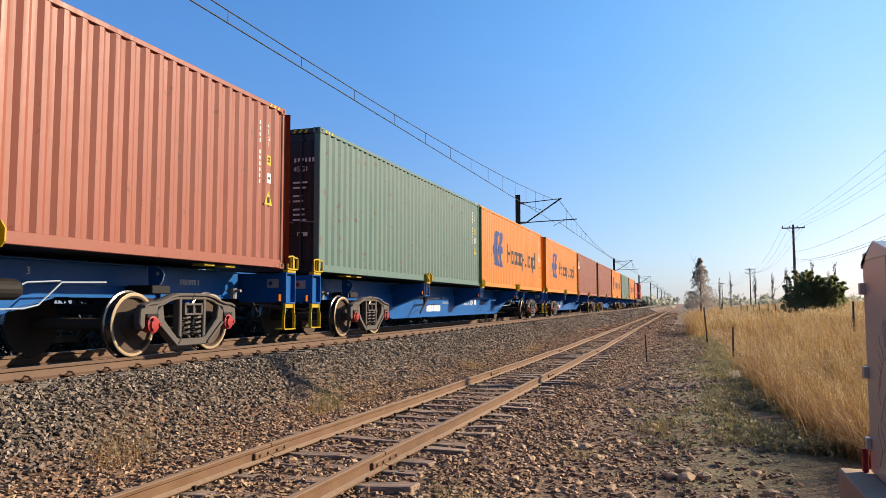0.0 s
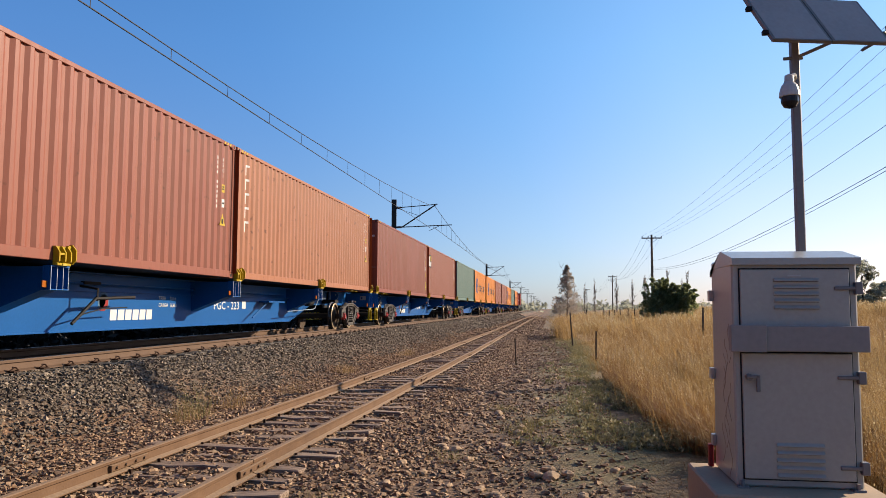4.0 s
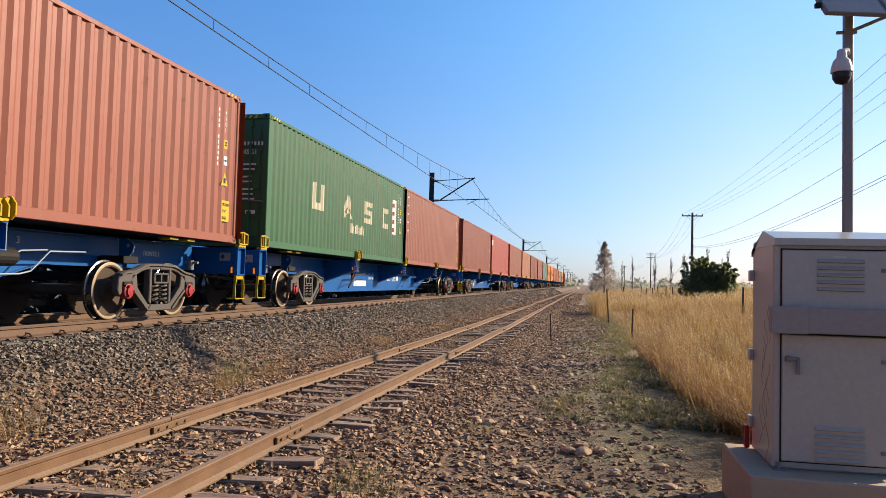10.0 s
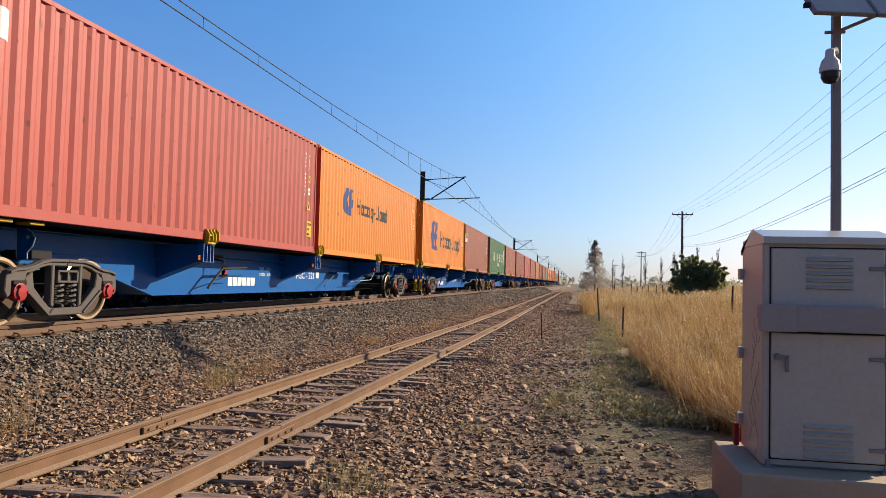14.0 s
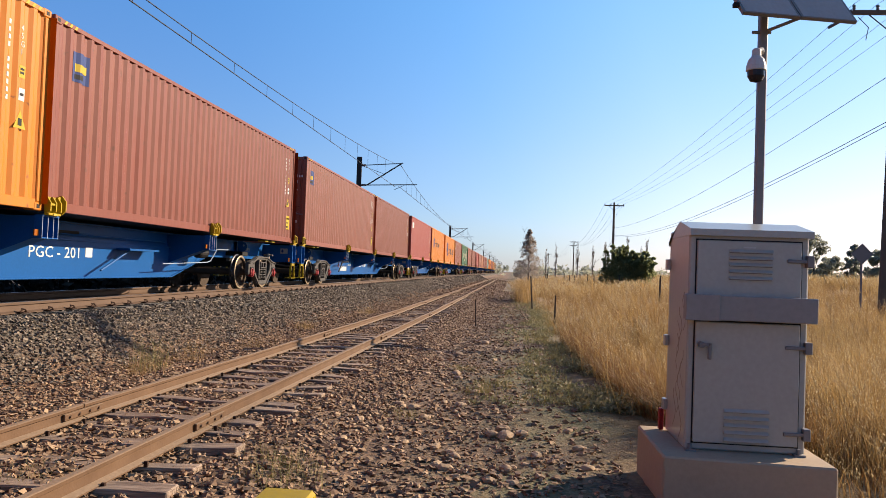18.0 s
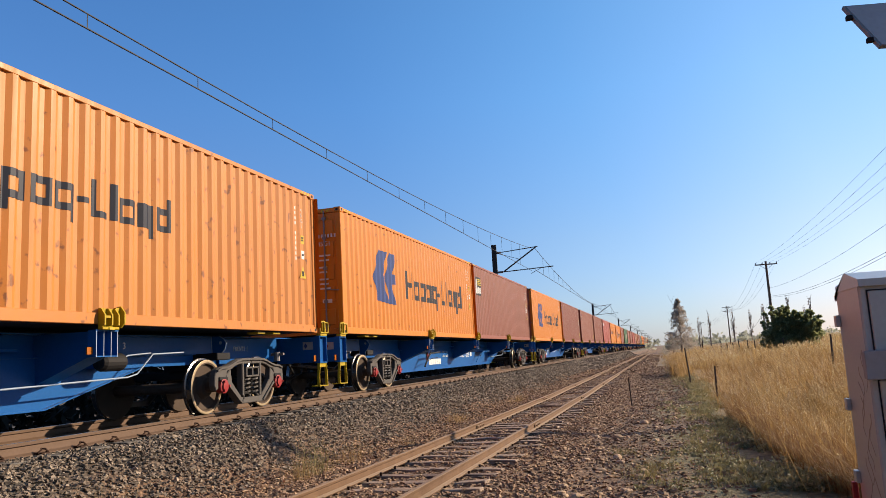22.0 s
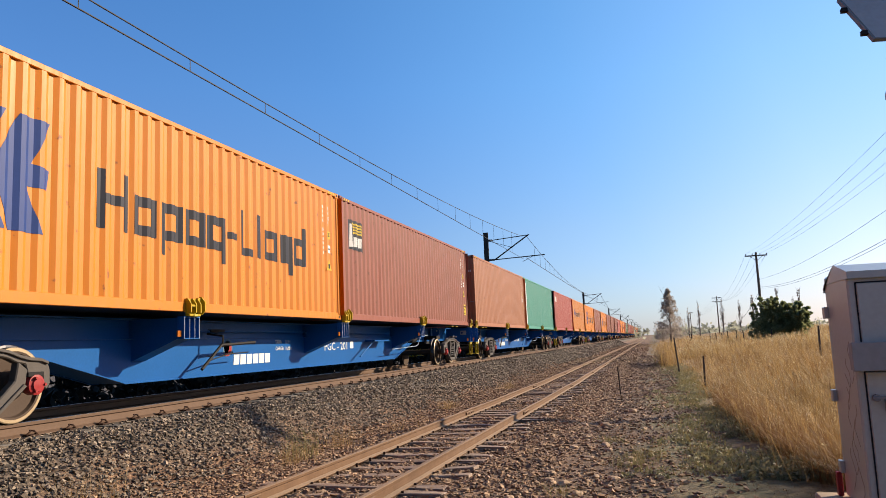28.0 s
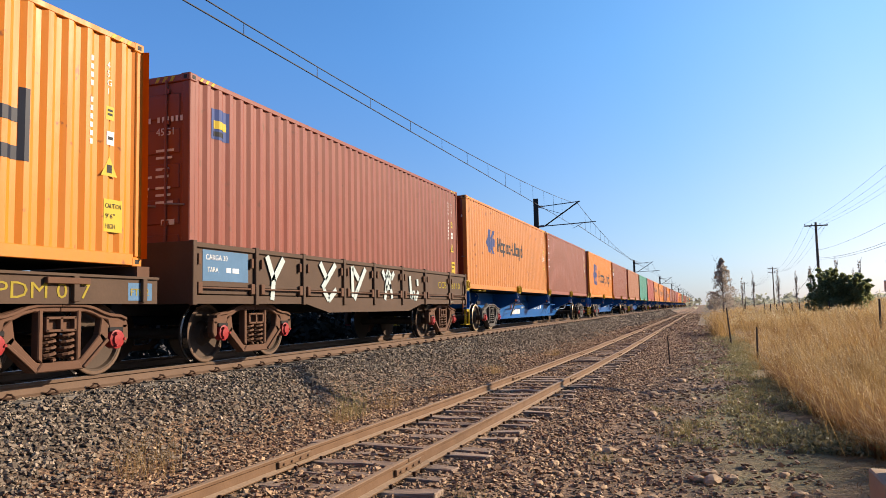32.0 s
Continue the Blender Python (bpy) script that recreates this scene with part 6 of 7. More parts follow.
# ---- signal cabinet, camera pole and panels ----


def build_cabinet():
    c = thing("signal_cabinet", "grey-mauve metal trackside cabinet with two louvred doors", "equipment cabinet")
    x0, x1, y0, y1, z0, z1 = 1.20, 1.985, 5.20, 5.82, 0.30, 1.80
    part("body", box(B(), x0, x1, y0, y1, z0, z1, 0.012), M_CABINET, c)
    ym = y0 + 0.36
    bm = prism(B(), [(y0 - 0.045, z1 - 0.055), (y0 - 0.045, z1 - 0.01), (y0 + 0.27, z1 + 0.055), (y0 + 0.30, z1 + 0.055), (y1 + 0.03, z1 - 0.075), (y1 + 0.03, z1 - 0.11), (y1, z1 - 0.11), (y1, z1 - 0.055)], "x", x0 - 0.005, x1 + 0.014)
    part("roof", bm, M_CABINET, c)
    yf = y0 - 0.001
    for nm, za, zb in (("upper_door", 1.325, 1.715), ("lower_door", 0.355, 1.165)):
        d = part(nm, box(B(), x0 + 0.05, x1 - 0.055, yf - 0.022, yf, za, zb, 0.005), M_CABINET, c)
        part("door_gap", box(B(), x0 + 0.042, x1 - 0.047, yf - 0.006, yf - 0.0005, za - 0.009, zb + 0.009), M_BLACK, d)
        louvres = [1.645, 1.60, 1.555, 1.51, 1.465] if nm == "upper_door" else [0.575, 0.527, 0.479, 0.431, 0.383]
        xa, xb = (x0 + 0.26, x0 + 0.54) if nm == "upper_door" else (x0 + 0.25, x0 + 0.54)
        for z in louvres:
            bm = prism(B(), [(yf - 0.022, z + 0.014), (yf - 0.042, z - 0.004), (yf - 0.042, z - 0.008), (yf - 0.022, z - 0.006)], "x", xa, xb)
            part("louvre", bm, M_CABINET, d)
            part("louvre_slot", box(B(), xa, xb, yf - 0.0235, yf - 0.021, z - 0.013, z - 0.006), M_SIGNBACK, d)
        for z in ((1.59,) if nm == "upper_door" else (1.012, 0.44)):
            bm = box(box(B(), x1 - 0.15, x1 - 0.02, yf - 0.034, yf - 0.020, z - 0.012, z + 0.012, 0.004), x1 - 0.025, x1 + 0.022, yf - 0.04, yf + 0.02, z - 0.04, z + 0.04, 0.004)
            part("hinge", bm, M_GALV, d, "galvanised hinge")
    part("badge", box(B(), x0 + 0.35, x0 + 0.43, yf - 0.026, yf - 0.021, 1.668, 1.678), M_LAMPWHITE, c)
    bm = box(B(), x0 - 0.035, x1 + 0.03, yf - 0.095, yf - 0.028, 1.18, 1.345, 0.004)
    part("locking_bar", bm, M_BAR, c, "flat locking bar across the doors")
    part("bar_sleeve", box(B(), x0 - 0.037, x0 + 0.185, yf - 0.112, yf - 0.09, 1.175, 1.35, 0.004), M_BAR, c)
    bm = rod(B(), (x0 + 0.085, yf - 0.03, 1.01), (x0 + 0.085, yf - 0.065, 1.01), 0.022, 12)
    box(bm, x0 + 0.065, x0 + 0.14, yf - 0.07, yf - 0.052, 1.003, 1.023, 0.003)
    box(bm, x0 + 0.125, x0 + 0.148, yf - 0.07, yf - 0.05, 0.915, 1.023, 0.004)
    part("handle", bm, M_GALV, c, "galvanised swing handle")
    for z in (0.50, 0.98, 1.55):
        part("side_hinge", box(B(), x0 - 0.03, x0, y1 - 0.06, y1 + 0.01, z - 0.04, z + 0.04, 0.004), M_CABINET, c)
    for x in (x0 + 0.05, x1 - 0.03):
        part("foot_bolt", rod(box(B(), x - 0.05, x + 0.02, y0 - 0.05, y0, 0.295, 0.31), (x - 0.02, y0 - 0.03, 0.30), (x - 0.02, y0 - 0.03, 0.345), 0.014, 8), M_GALV, c)
    part("warning_lamp", box(B(), x0 - 0.05, x0 - 0.015, y1 - 0.02, y1 + 0.03, 0.30, 0.46, 0.005), M_REDCAP, c, "small red tag")
    # scrawled strokes on the side wall
    bm = B()
    rnd = random.Random(3)
    for k in range(9):
        y, z = y0 + 0.12 + 0.06 * (k % 4) + rnd.uniform(-.03, .03), 1.35 - 0.1 * k
        pts = [(x0 + 0.006, y + 0.05 * math.sin(j * 1.3 + k), z - 0.05 * j + rnd.uniform(-.01, .01)) for j in range(6)]
        path_rod(bm, pts, 0.009, 5)
    part("scrawl", bm, M_SCRAWL, c, "faint brown scrawl")
    p = prism(B(), [(1.02, 4.97), (2.08, 4.90), (2.10, 5.95), (1.02, 5.95)], "z", -0.3, 0.297)
    bmesh.ops.bevel(p, geom=[e for e in p.edges], offset=0.012, segments=1, affect="EDGES")
    tagged(part("plinth", p, M_PLINTH, None), "cream concrete plinth under the trackside cabinet", "concrete plinth")


build_cabinet()


def build_camera_pole():
    p = thing("camera_pole", "grey square steel pole carrying a dome camera and solar panels", "camera pole")
    px, py = 1.937, 6.12
    part("pole_shaft", box(B(), px - 0.032, px + 0.032, py - 0.032, py + 0.032, -0.2, 4.7, 0.008), M_GALV, p)
    zc = 1.45 + 1.79
    bm = lathe(B(), [(zc + 0.03, 0.02), (zc + 0.02, 0.032), (zc - 0.03, 0.036), (zc - 0.06, 0.06), (zc - 0.11, 0.074), (zc - 0.145, 0.076), (zc - 0.15, 0.06)], "z", 20, (px - 0.085, py - 0.13, 0))
    d = part("dome_camera", bm, M_LAMPWHITE, p, "off-white dome camera housing")
    bm = lathe(B(), [(zc - 0.148, 0.066), (zc - 0.19, 0.064), (zc - 0.225, 0.045), (zc - 0.24, 0.001)], "z", 20, (px - 0.085, py - 0.13, 0))
    part("dome", bm, M_DOME, d, "smoked dark dome")
    part("camera_arm", path_rod(B(), [(px - 0.085, py - 0.13, zc + 0.01), (px - 0.03, py - 0.08, zc + 0.04), (px, py, zc + 0.02)], 0.018, 8), M_LAMPWHITE, p)
    # two panels side by side, tilted towards the track's near end
    o = Vector((1.68, 5.76, 1.45 + 2.03))
    u = Vector((2.59, 5.96, 0)) - Vector((1.68, 5.76, 0))
    v = Vector((-0.14, 0.24, 0.435))
    nrm = u.cross(v).normalized()
    for a, b2 in ((0.0, 0.495), (0.505, 1.0)):
        def slab(e, off, th):
            bm = B()
            cs = [o + u * (a + e) + v * e, o + u * (b2 - e) + v * e, o + u * (b2 - e) + v * (1 - e), o + u * (a + e) + v * (1 - e)]
            lo = [bm.verts.new(q + nrm * off) for q in cs]
            hi = [bm.verts.new(q + nrm * (off + th)) for q in cs]
            bm.faces.new(lo), bm.faces.new(hi)
            for k in range(4):
                bm.faces.new((lo[k], lo[(k + 1) % 4], hi[(k + 1) % 4], hi[k]))
            bmesh.ops.recalc_face_normals(bm, faces=bm.faces[:])
            return bm
        s = part("solar_panel", slab(0, -0.03, 0.03), M_GALV, p, "framed solar panel")
        part("cell_sheet", slab(0.02, -0.004, 0.006), M_PANEL, s, "grey panel sheet")
    bm = B()
    path_rod(bm, [(px, py, 1.45 + 1.99), (px + 0.24, py - 0.16, 1.45 + 2.06)], 0.013, 6)
    path_rod(bm, [(px - 0.09, py - 0.03, 1.45 + 1.98), (px + 0.06, py, 1.45 + 1.99)], 0.013, 6)
    path_rod(bm, [(px, py, 1.45 + 2.40), (px - 0.06, py - 0.05, 1.45 + 2.36)], 0.013, 6)
    part("panel_bracket", bm, M_GALV, p)
    for k in (0.22, 0.78):
        q = o + v * k - u * 0.012
        part("edge_clamp", box(B(), q.x - 0.025, q.x + 0.02, q.y - 0.02, q.y + 0.02, q.z - 0.045, q.z - 0.01, 0.004), M_DARK, p)
    part("antenna_clamp", rod(B(), (px - 0.07, py, 4.3), (px - 0.07, py, 4.6), 0.03, 8), M_GALV, p)


build_camera_pole()


def build_sign():
    s = thing("diamond_sign", "back of a dark diamond-shaped road sign on a post", "road sign")
    x, y = 10.7, 24.0
    part("post", rod(B(), (x, y, -0.1), (x, y, 2.7), 0.035, 8), M_SIGNBACK, s)
    z = 1.45 + 0.95
    part("sign_plate", prism(B(), [(x - 0.325, z), (x, z + 0.325), (x + 0.325, z), (x, z - 0.325)], "y", y - 0.05, y - 0.04), M_SIGNBACK, s, "dark metal back of the plate")


build_sign()


def build_marker():
    bm = box(B(), -0.80, -0.62, 2.28, 2.46, -0.1, 0.70, 0.012)
    tagged(part("marker_post", bm, M_YELLOW, None), "yellow painted marker post in the gravel", "marker post")


build_marker()

# ---- fence ----


def build_fences():
    rnd = random.Random(11)

    def post(x, y, h, r, lean):
        p = part("fence_post", rod(B(), (0, 0, -0.2), (lean, 0.02, h), r, 7, r * 0.8), M_POSTBLACK, None)
        p.location = (x, y, ground_z(x, y))
        tagged(p, "dark weathered wooden fence post in dry grass", "fence post", "fence posts")
    post(0.95, 31.8, 1.45, 0.036, -0.12)
    post(1.36, 23.1, 0.95, 0.03, 0.02)
    post(-0.95, 21.4, 0.75, 0.02, -0.04)
    post(6.6, 34.0, 1.5, 0.05, 0.03)
    for k in range(9):
        y = 100 - k * 3.4
        post(7.0 + k * 0.42 + rnd.uniform(-0.05, 0.05), y + rnd.uniform(-0.3, 0.3), 1.35 + rnd.uniform(-0.15, 0.2), 0.07, rnd.uniform(-0.08, 0.08))
    for k in range(5):
        post(5.5 + rnd.uniform(-0.2, 0.2) + 0.3 * k, 120 + k * 6, 1.3, 0.07, rnd.uniform(-0.08, 0.08))


build_fences()

# ---- stones ----


def scatter(name, pts, sizes, material, label, seed, flat=0.7):
    """Many small angular stones in one mesh."""
    r = np.random.default_rng(seed)
    n = len(pts)
    cube = np.array([(-1, -1, -1), (1, -1, -1), (1, 1, -1), (-1, 1, -1), (-1, -1, 1), (1, -1, 1), (1, 1, 1), (-1, 1, 1)], float) * 0.5
    v = cube[None] * r.uniform(0.45, 1.15, (n, 8, 1)) + r.uniform(-0.16, 0.16, (n, 8, 3))
    v *= (np.array(sizes)[:, None, None] * r.uniform(0.65, 1.35, (n, 1, 3)))
    q = r.normal(size=(n, 4))
    q /= np.linalg.norm(q, axis=1)[:, None]
    w, x, y, z = q.T
    rot = np.stack([1 - 2 * (y * y + z * z), 2 * (x * y - z * w), 2 * (x * z + y * w), 2 * (x * y + z * w), 1 - 2 * (x * x + z * z), 2 * (y * z - x * w), 2 * (x * z - y * w), 2 * (y * z + x * w), 1 - 2 * (x * x + y * y)], 1).reshape(n, 3, 3)
    v = np.einsum("nij,nkj->nki", rot, v)
    v[:, :, 2] *= flat
    v += np.array(pts)[:, None, :]
    faces = np.array([(0, 3, 2, 1), (4, 5, 6, 7), (0, 1, 5, 4), (1, 2, 6, 5), (2, 3, 7, 6), (3, 0, 4, 7)])
    f = (faces[None] + 8 * np.arange(n)[:, None, None]).reshape(-1, 4)
    me = bpy.data.meshes.new(name)
    me.from_pydata(v.reshape(-1, 3).tolist(), [], f.tolist())
    me.materials.append(material)
    tagged(new(name, me), label, "stones", kind="stuff")


def spread(seed, n, x0, x1, y0, y1, lift, power=2.0, keep=None):
    """Points on the ground, denser near the camera."""
    r = random.Random(seed)
    out = []
    while len(out) < n:
        y = y0 + (y1 - y0) * r.random() ** power
        x = r.uniform(x0, x1)
        if keep and not keep(x, y, r):
            continue
        out.append((x, y, ground_z(x, y) + lift * r.uniform(0.2, 1)))
    return out


def size_list(seed, pts, a, b):
    r = random.Random(seed)
    return [r.uniform(a, b) * (1 + min(max(0, p[1] - 12), 40) * 0.026) for p in pts]


def edge_of_ballast(x, y, r):
    return x < -5.40 + 0.55 * noise.noise(Vector((x, y * 0.7, 0))) + r.gauss(0, 0.22)


def on_siding(x, y, r):
    return not (-2.9 > x and edge_of_ballast(x, y, r))


p1 = spread(1, 64000, -7.9, -4.6, 2.2, 70, 0.03, 1.9, edge_of_ballast)
scatter("ballast_stones", p1, size_list(1, p1, 0.020, 0.048), M_BALLAST, "grey angular ballast stones on the main track's bank", 1)
p2 = spread(2, 56000, -5.6, -1.2, 2.0, 46, 0.02, 1.9, on_siding)
scatter("gravel_stones", p2, size_list(2, p2, 0.018, 0.048), M_GRAVEL, "brown gravel stones round the siding", 2, 0.6)
p3 = spread(3, 19000, -1.6, 0.9, 2.0, 60, 0.012, 1.7, lambda x, y, r: r.random() < 0.42 + 0.58 * max(0, -x / 1.6) + 0.5 * noise.noise(Vector((x * 1.2, y * 0.8, 6))))
scatter("path_stones", p3, size_list(3, p3, 0.02, 0.055), M_GRAVEL, "loose stones on the dusty path", 3, 0.55)
p5 = spread(5, 9000, -7.6, -4.9, 55, 150, 0.03, 1.5)
scatter("far_ballast_stones", p5, size_list(5, p5, 0.05, 0.10), M_BALLAST, "grey ballast stones on the far bank", 5)
p6 = spread(6, 9000, -5.2, -0.6, 42, 130, 0.02, 1.5)
scatter("far_gravel_stones", p6, size_list(6, p6, 0.045, 0.09), M_GRAVEL, "brown gravel stones round the far siding", 6)
p7 = spread(7, 5000, -7.4, 0.9, -7, 2.0, 0.02, 1.0)
scatter("near_stones", p7, size_list(7, p7, 0.022, 0.055), M_GRAVEL, "brown gravel stones near the crossing", 7, 0.6)


def field_stones():
    """A few rounded larger stones on the path."""
    r = random.Random(19)
    more = [(r.uniform(-1.5, 0.7), 5.3 + 16 * r.random() ** 1.4, r.uniform(0.028, 0.06)) for _ in range(70)]
    for k, (x, y, size) in enumerate((*more, (0.0, 6.9, 0.085), (0.15, 7.05, 0.06), (-0.14, 6.95, 0.055), (-0.03, 7.2, 0.06), (-1.0, 8.0, 0.06), (-0.75, 10.9, 0.07), (0.25, 6.2, 0.045), (-0.4, 6.0, 0.04), (-0.9, 13.5, 0.08), (-0.5, 16.0, 0.08))):
        bm = B()
        bmesh.ops.create_icosphere(bm, subdivisions=2, radius=1.0)
        for v in bm.verts:
            d = 1 + 0.35 * noise.noise(v.co * 1.3 + Vector((k * 7.0, 0, 0))) + 0.12 * noise.noise(v.co * 3.5 + Vector((0, k * 5.0, 0)))
            v.co = Vector((v.co.x * 1.25 * d, v.co.y * 0.9 * d, v.co.z * 0.62 * d)) * size
        st = part("stone", bm, M_GRAVEL, None)
        st.matrix_basis = pose(x, y, ground_z(x, y) + size * 0.3, 0, 0, 37 * k)
        tagged(st, "rounded brown stone lying on the dusty path", "stone", "larger stones on the path")


field_stones()

# ---- grass ----


def blades(name, roots, heights, widths, lean, material, label, seed, heads=0.0, wind=(-0.25, -0.1), parent=None, seeds=None):
    """Bent grass blades, a share of them with nodding seed heads."""
    r = np.random.default_rng(seed)
    n = len(roots)
    root = np.array(roots)
    h, w = np.array(heights), np.array(widths)
    a = r.uniform(0, 2 * np.pi, n)
    side = np.stack([np.cos(a), np.sin(a), np.zeros(n)], 1) * w[:, None]
    bend = (r.normal(0, lean, (n, 2)) + np.array(wind)) * h[:, None]
    mid = root + np.stack([bend[:, 0] * 0.3, bend[:, 1] * 0.3, h * 0.58], 1)
    tip = root + np.stack([bend[:, 0], bend[:, 1], h * (1 - 0.12 * np.abs(bend).sum(1))], 1)
    verts = np.stack([root - side, root + side, mid - side * 0.7, mid + side * 0.7, tip], 1).reshape(-1, 3)
    base = 5 * np.arange(n)
    faces = np.stack([base, base + 1, base + 3, base + 2], 1).tolist() + np.stack([base + 2, base + 3, base + 4], 1).tolist()
    if heads:
        k = np.where(r.random(n) < heads)[0]
        m = len(k)
        size = (0.0036 + 0.0032 * r.random((m, 1))) * np.maximum(1.0, w[k] / 0.0028)[:, None]
        d = tip[k] - mid[k]
        start = len(verts)
        grains = []
        for j in range(7):
            c = tip[k] - d * (0.085 * j) + r.normal(0, 1, (m, 3)) * size * 1.8
            up = np.concatenate([r.normal(0, 0.45, (m, 2)), np.full((m, 1), -1.6)], 1) * size
            across = np.concatenate([r.normal(0, 1, (m, 2)), r.normal(0, 0.3, (m, 1))], 1) * size * 0.42
            grains.append(np.stack([c - up, c + across, c + up, c - across], 1))
        g = np.stack(grains, 1).reshape(-1, 3)
        verts = np.concatenate([verts, g])
        faces += np.arange(start, start + len(g)).reshape(-1, 4).tolist()
    me = bpy.data.meshes.new(name)
    me.from_pydata(verts.tolist(), [], faces)
    me.materials.append(material)
    if heads and seeds:
        me.materials.append(seeds)
        mats = np.zeros(len(faces), dtype=np.int32)
        mats[2 * n:] = 1
        me.polygons.foreach_set("material_index", mats)
    ob = new(name, me)
    ob.parent = parent
    return tagged(ob, label, "grass", kind="stuff")


def field_edge(y):
    """Where the tall grass begins beside the path."""
    return float(np.interp(y, [5.5, 6.6, 7.2, 8.3, 11.3, 15.6, 32, 41, 80, 200], [2.3, 2.1, 1.6, 1.45, 1.42, 1.35, 1.35, 1.15, 1.7, 3.0])) + 0.35 * noise.noise(Vector((0, y * 0.45, 4))) + 0.25 * noise.noise(Vector((3, y * 1.7, 4)))


def grass_roots(seed, n, y0, y1, x1, power):
    r = random.Random(seed)
    out = []
    while len(out) < n:
        y = y0 + (y1 - y0) * r.random() ** power
        x = field_edge(y) + (x1(y) - field_edge(y)) * r.random()
        if 0.95 < x < 2.2 and 4.8 < y < 6.2:
            continue
        d = noise.noise(Vector((x * 0.5, y * 0.5, 9)))
        if r.random() < 0.5 + 0.5 * d + 0.15:
            out.append((x, y, ground_z(x, y) - 0.02))
    return out


def tall(seed, roots, a, b):
    r = random.Random(seed)
    return [r.uniform(a, b) * (0.85 + 0.3 * noise.noise(Vector((p[0] * 0.35, p[1] * 0.35, 2)))) * (0.75 + 0.25 * smooth(0, 0.9, p[0] - field_edge(p[1]))) for p in roots]


def clumped(seed, n, per, y0, y1, x1, power, radius, a, b):
    """Roots and heights of grass that grows in clumps, each clump with its own height."""
    r = random.Random(seed)
    roots, hs = [], []
    for x, y, z in grass_roots(seed, n, y0, y1, x1, power):
        tallness = r.uniform(a, b) * (0.9 + 0.35 * noise.noise(Vector((x * 0.35, y * 0.35, 2)))) * (0.36 + 0.64 * smooth(-0.1, 2.3, x - field_edge(y)))
        for _ in range(int(per * r.uniform(0.4, 1.6))):
            p = (x + r.gauss(0, radius), y + r.gauss(0, radius))
            if 0.98 < p[0] < 2.15 and 4.85 < p[1] < 6.1:
                continue
            roots.append((*p, ground_z(*p) - 0.02))
            hs.append(tallness * r.uniform(0.62, 1.12))
    return roots, hs


def wide(seed, n, a, b):
    r = random.Random(seed)
    return [r.uniform(a, b) for _ in range(n)]


def near_side(y):
    return 4.0 + 0.62 * (y - 4)


def far_side(y):
    return 9 + 0.55 * (y - 12)


g1, h1 = clumped(21, 1250, 20, 5.2, 17, near_side, 0.9, 0.09, 0.65, 1.12)
blades("tall_grass", g1, h1, wide(1, len(g1), 0.0015, 0.0034), 0.33, M_STRAW, "tall dry golden grass with seed heads", 21, 0.34, seeds=M_SEED)
g9, h9 = clumped(41, 700, 16, -9, 1.0, lambda y: 9.0, 1.0, 0.11, 0.5, 1.0)
blades("tall_grass", g9, h9, wide(10, len(g9), 0.0018, 0.004), 0.33, M_STRAW, "tall dry golden grass with seed heads", 42, 0.3, seeds=M_SEED)
g6, h6 = clumped(26, 1500, 18, 5.2, 17, near_side, 0.9, 0.10, 0.30, 0.62)
blades("dead_grass", g6, h6, wide(6, len(g6), 0.002, 0.005), 0.40, M_RUSTGRASS, "rust-brown dead grass under the tall stalks, darkened for shade", 26)
g8 = []
for k in range(12000):
    rk = random.Random(k + 4000)
    y = 6.3 + 11 * rk.random() ** 1.3
    x = field_edge(y) + abs(rk.gauss(0, 0.32)) - 0.06
    if not (0.95 < x < 2.15 and y < 6.15):
        g8.append((x, y, ground_z(x, y) - 0.02))
blades("dead_grass", g8, wide(8, len(g8), 0.16, 0.62), wide(9, len(g8), 0.0018, 0.004), 0.42, M_RUSTGRASS, "rust-brown dead grass along the path's edge, darkened for shade", 29, 0.0, (-0.3, -0.15))
g2, h2 = clumped(22, 1500, 15, 16, 52, far_side, 1.2, 0.16, 0.75, 1.3)
blades("tall_grass", g2, h2, wide(2, len(g2), 0.003, 0.006), 0.22, M_STRAW, "tall dry golden grass with seed heads", 22, 0.32, seeds=M_SEED)
g7, h7 = clumped(28, 1400, 14, 16, 52, far_side, 1.2, 0.18, 0.45, 0.85)
blades("dead_grass", g7, h7, wide(7, len(g7), 0.005, 0.010), 0.32, M_RUSTGRASS, "rust-brown dead grass under the tall stalks, darkened for shade", 28)
# long stalks that arch out over the path
ge = [(field_edge(y) + random.Random(k).gauss(0.15, 0.22), y, 0.0) for k, y in ((k, 6.9 + 9 * random.Random(k + 500).random() ** 1.4) for k in range(700))]
blades("arching_grass", ge, [random.Random(k + 900).uniform(0.5, 1.05) for k in range(700)], [0.0026] * 700, 0.42, M_STRAW, "long dry stalks arching over the path's edge", 27, 0.5, (-0.35, -0.15), seeds=M_SEED)
g3, h3 = clumped(23, 2600, 9, 50, 190, lambda y: 24 + 0.6 * (y - 48), 1.6, 0.5, 0.8, 1.25)
blades("far_grass", g3, h3, [0.02] * len(g3), 0.18, M_STRAW, "dry golden grass of the field", 23, 0.15, seeds=M_SEED)
# pale tall clump at the path's edge further off
g5 = [(0.72 + random.Random(i).gauss(0.1, 0.24), 42 + random.Random(i + 9000).gauss(0, 2.0), ground_z(0.8, 42) - 0.03) for i in range(1100)]
blades("grass_clump", g5, [0.7 + 0.7 * random.Random(i + 77).random() for i in range(1100)], [0.008] * 1100, 0.2, M_STRAW, "pale tall grass clump beside the path", 25, 0.5)


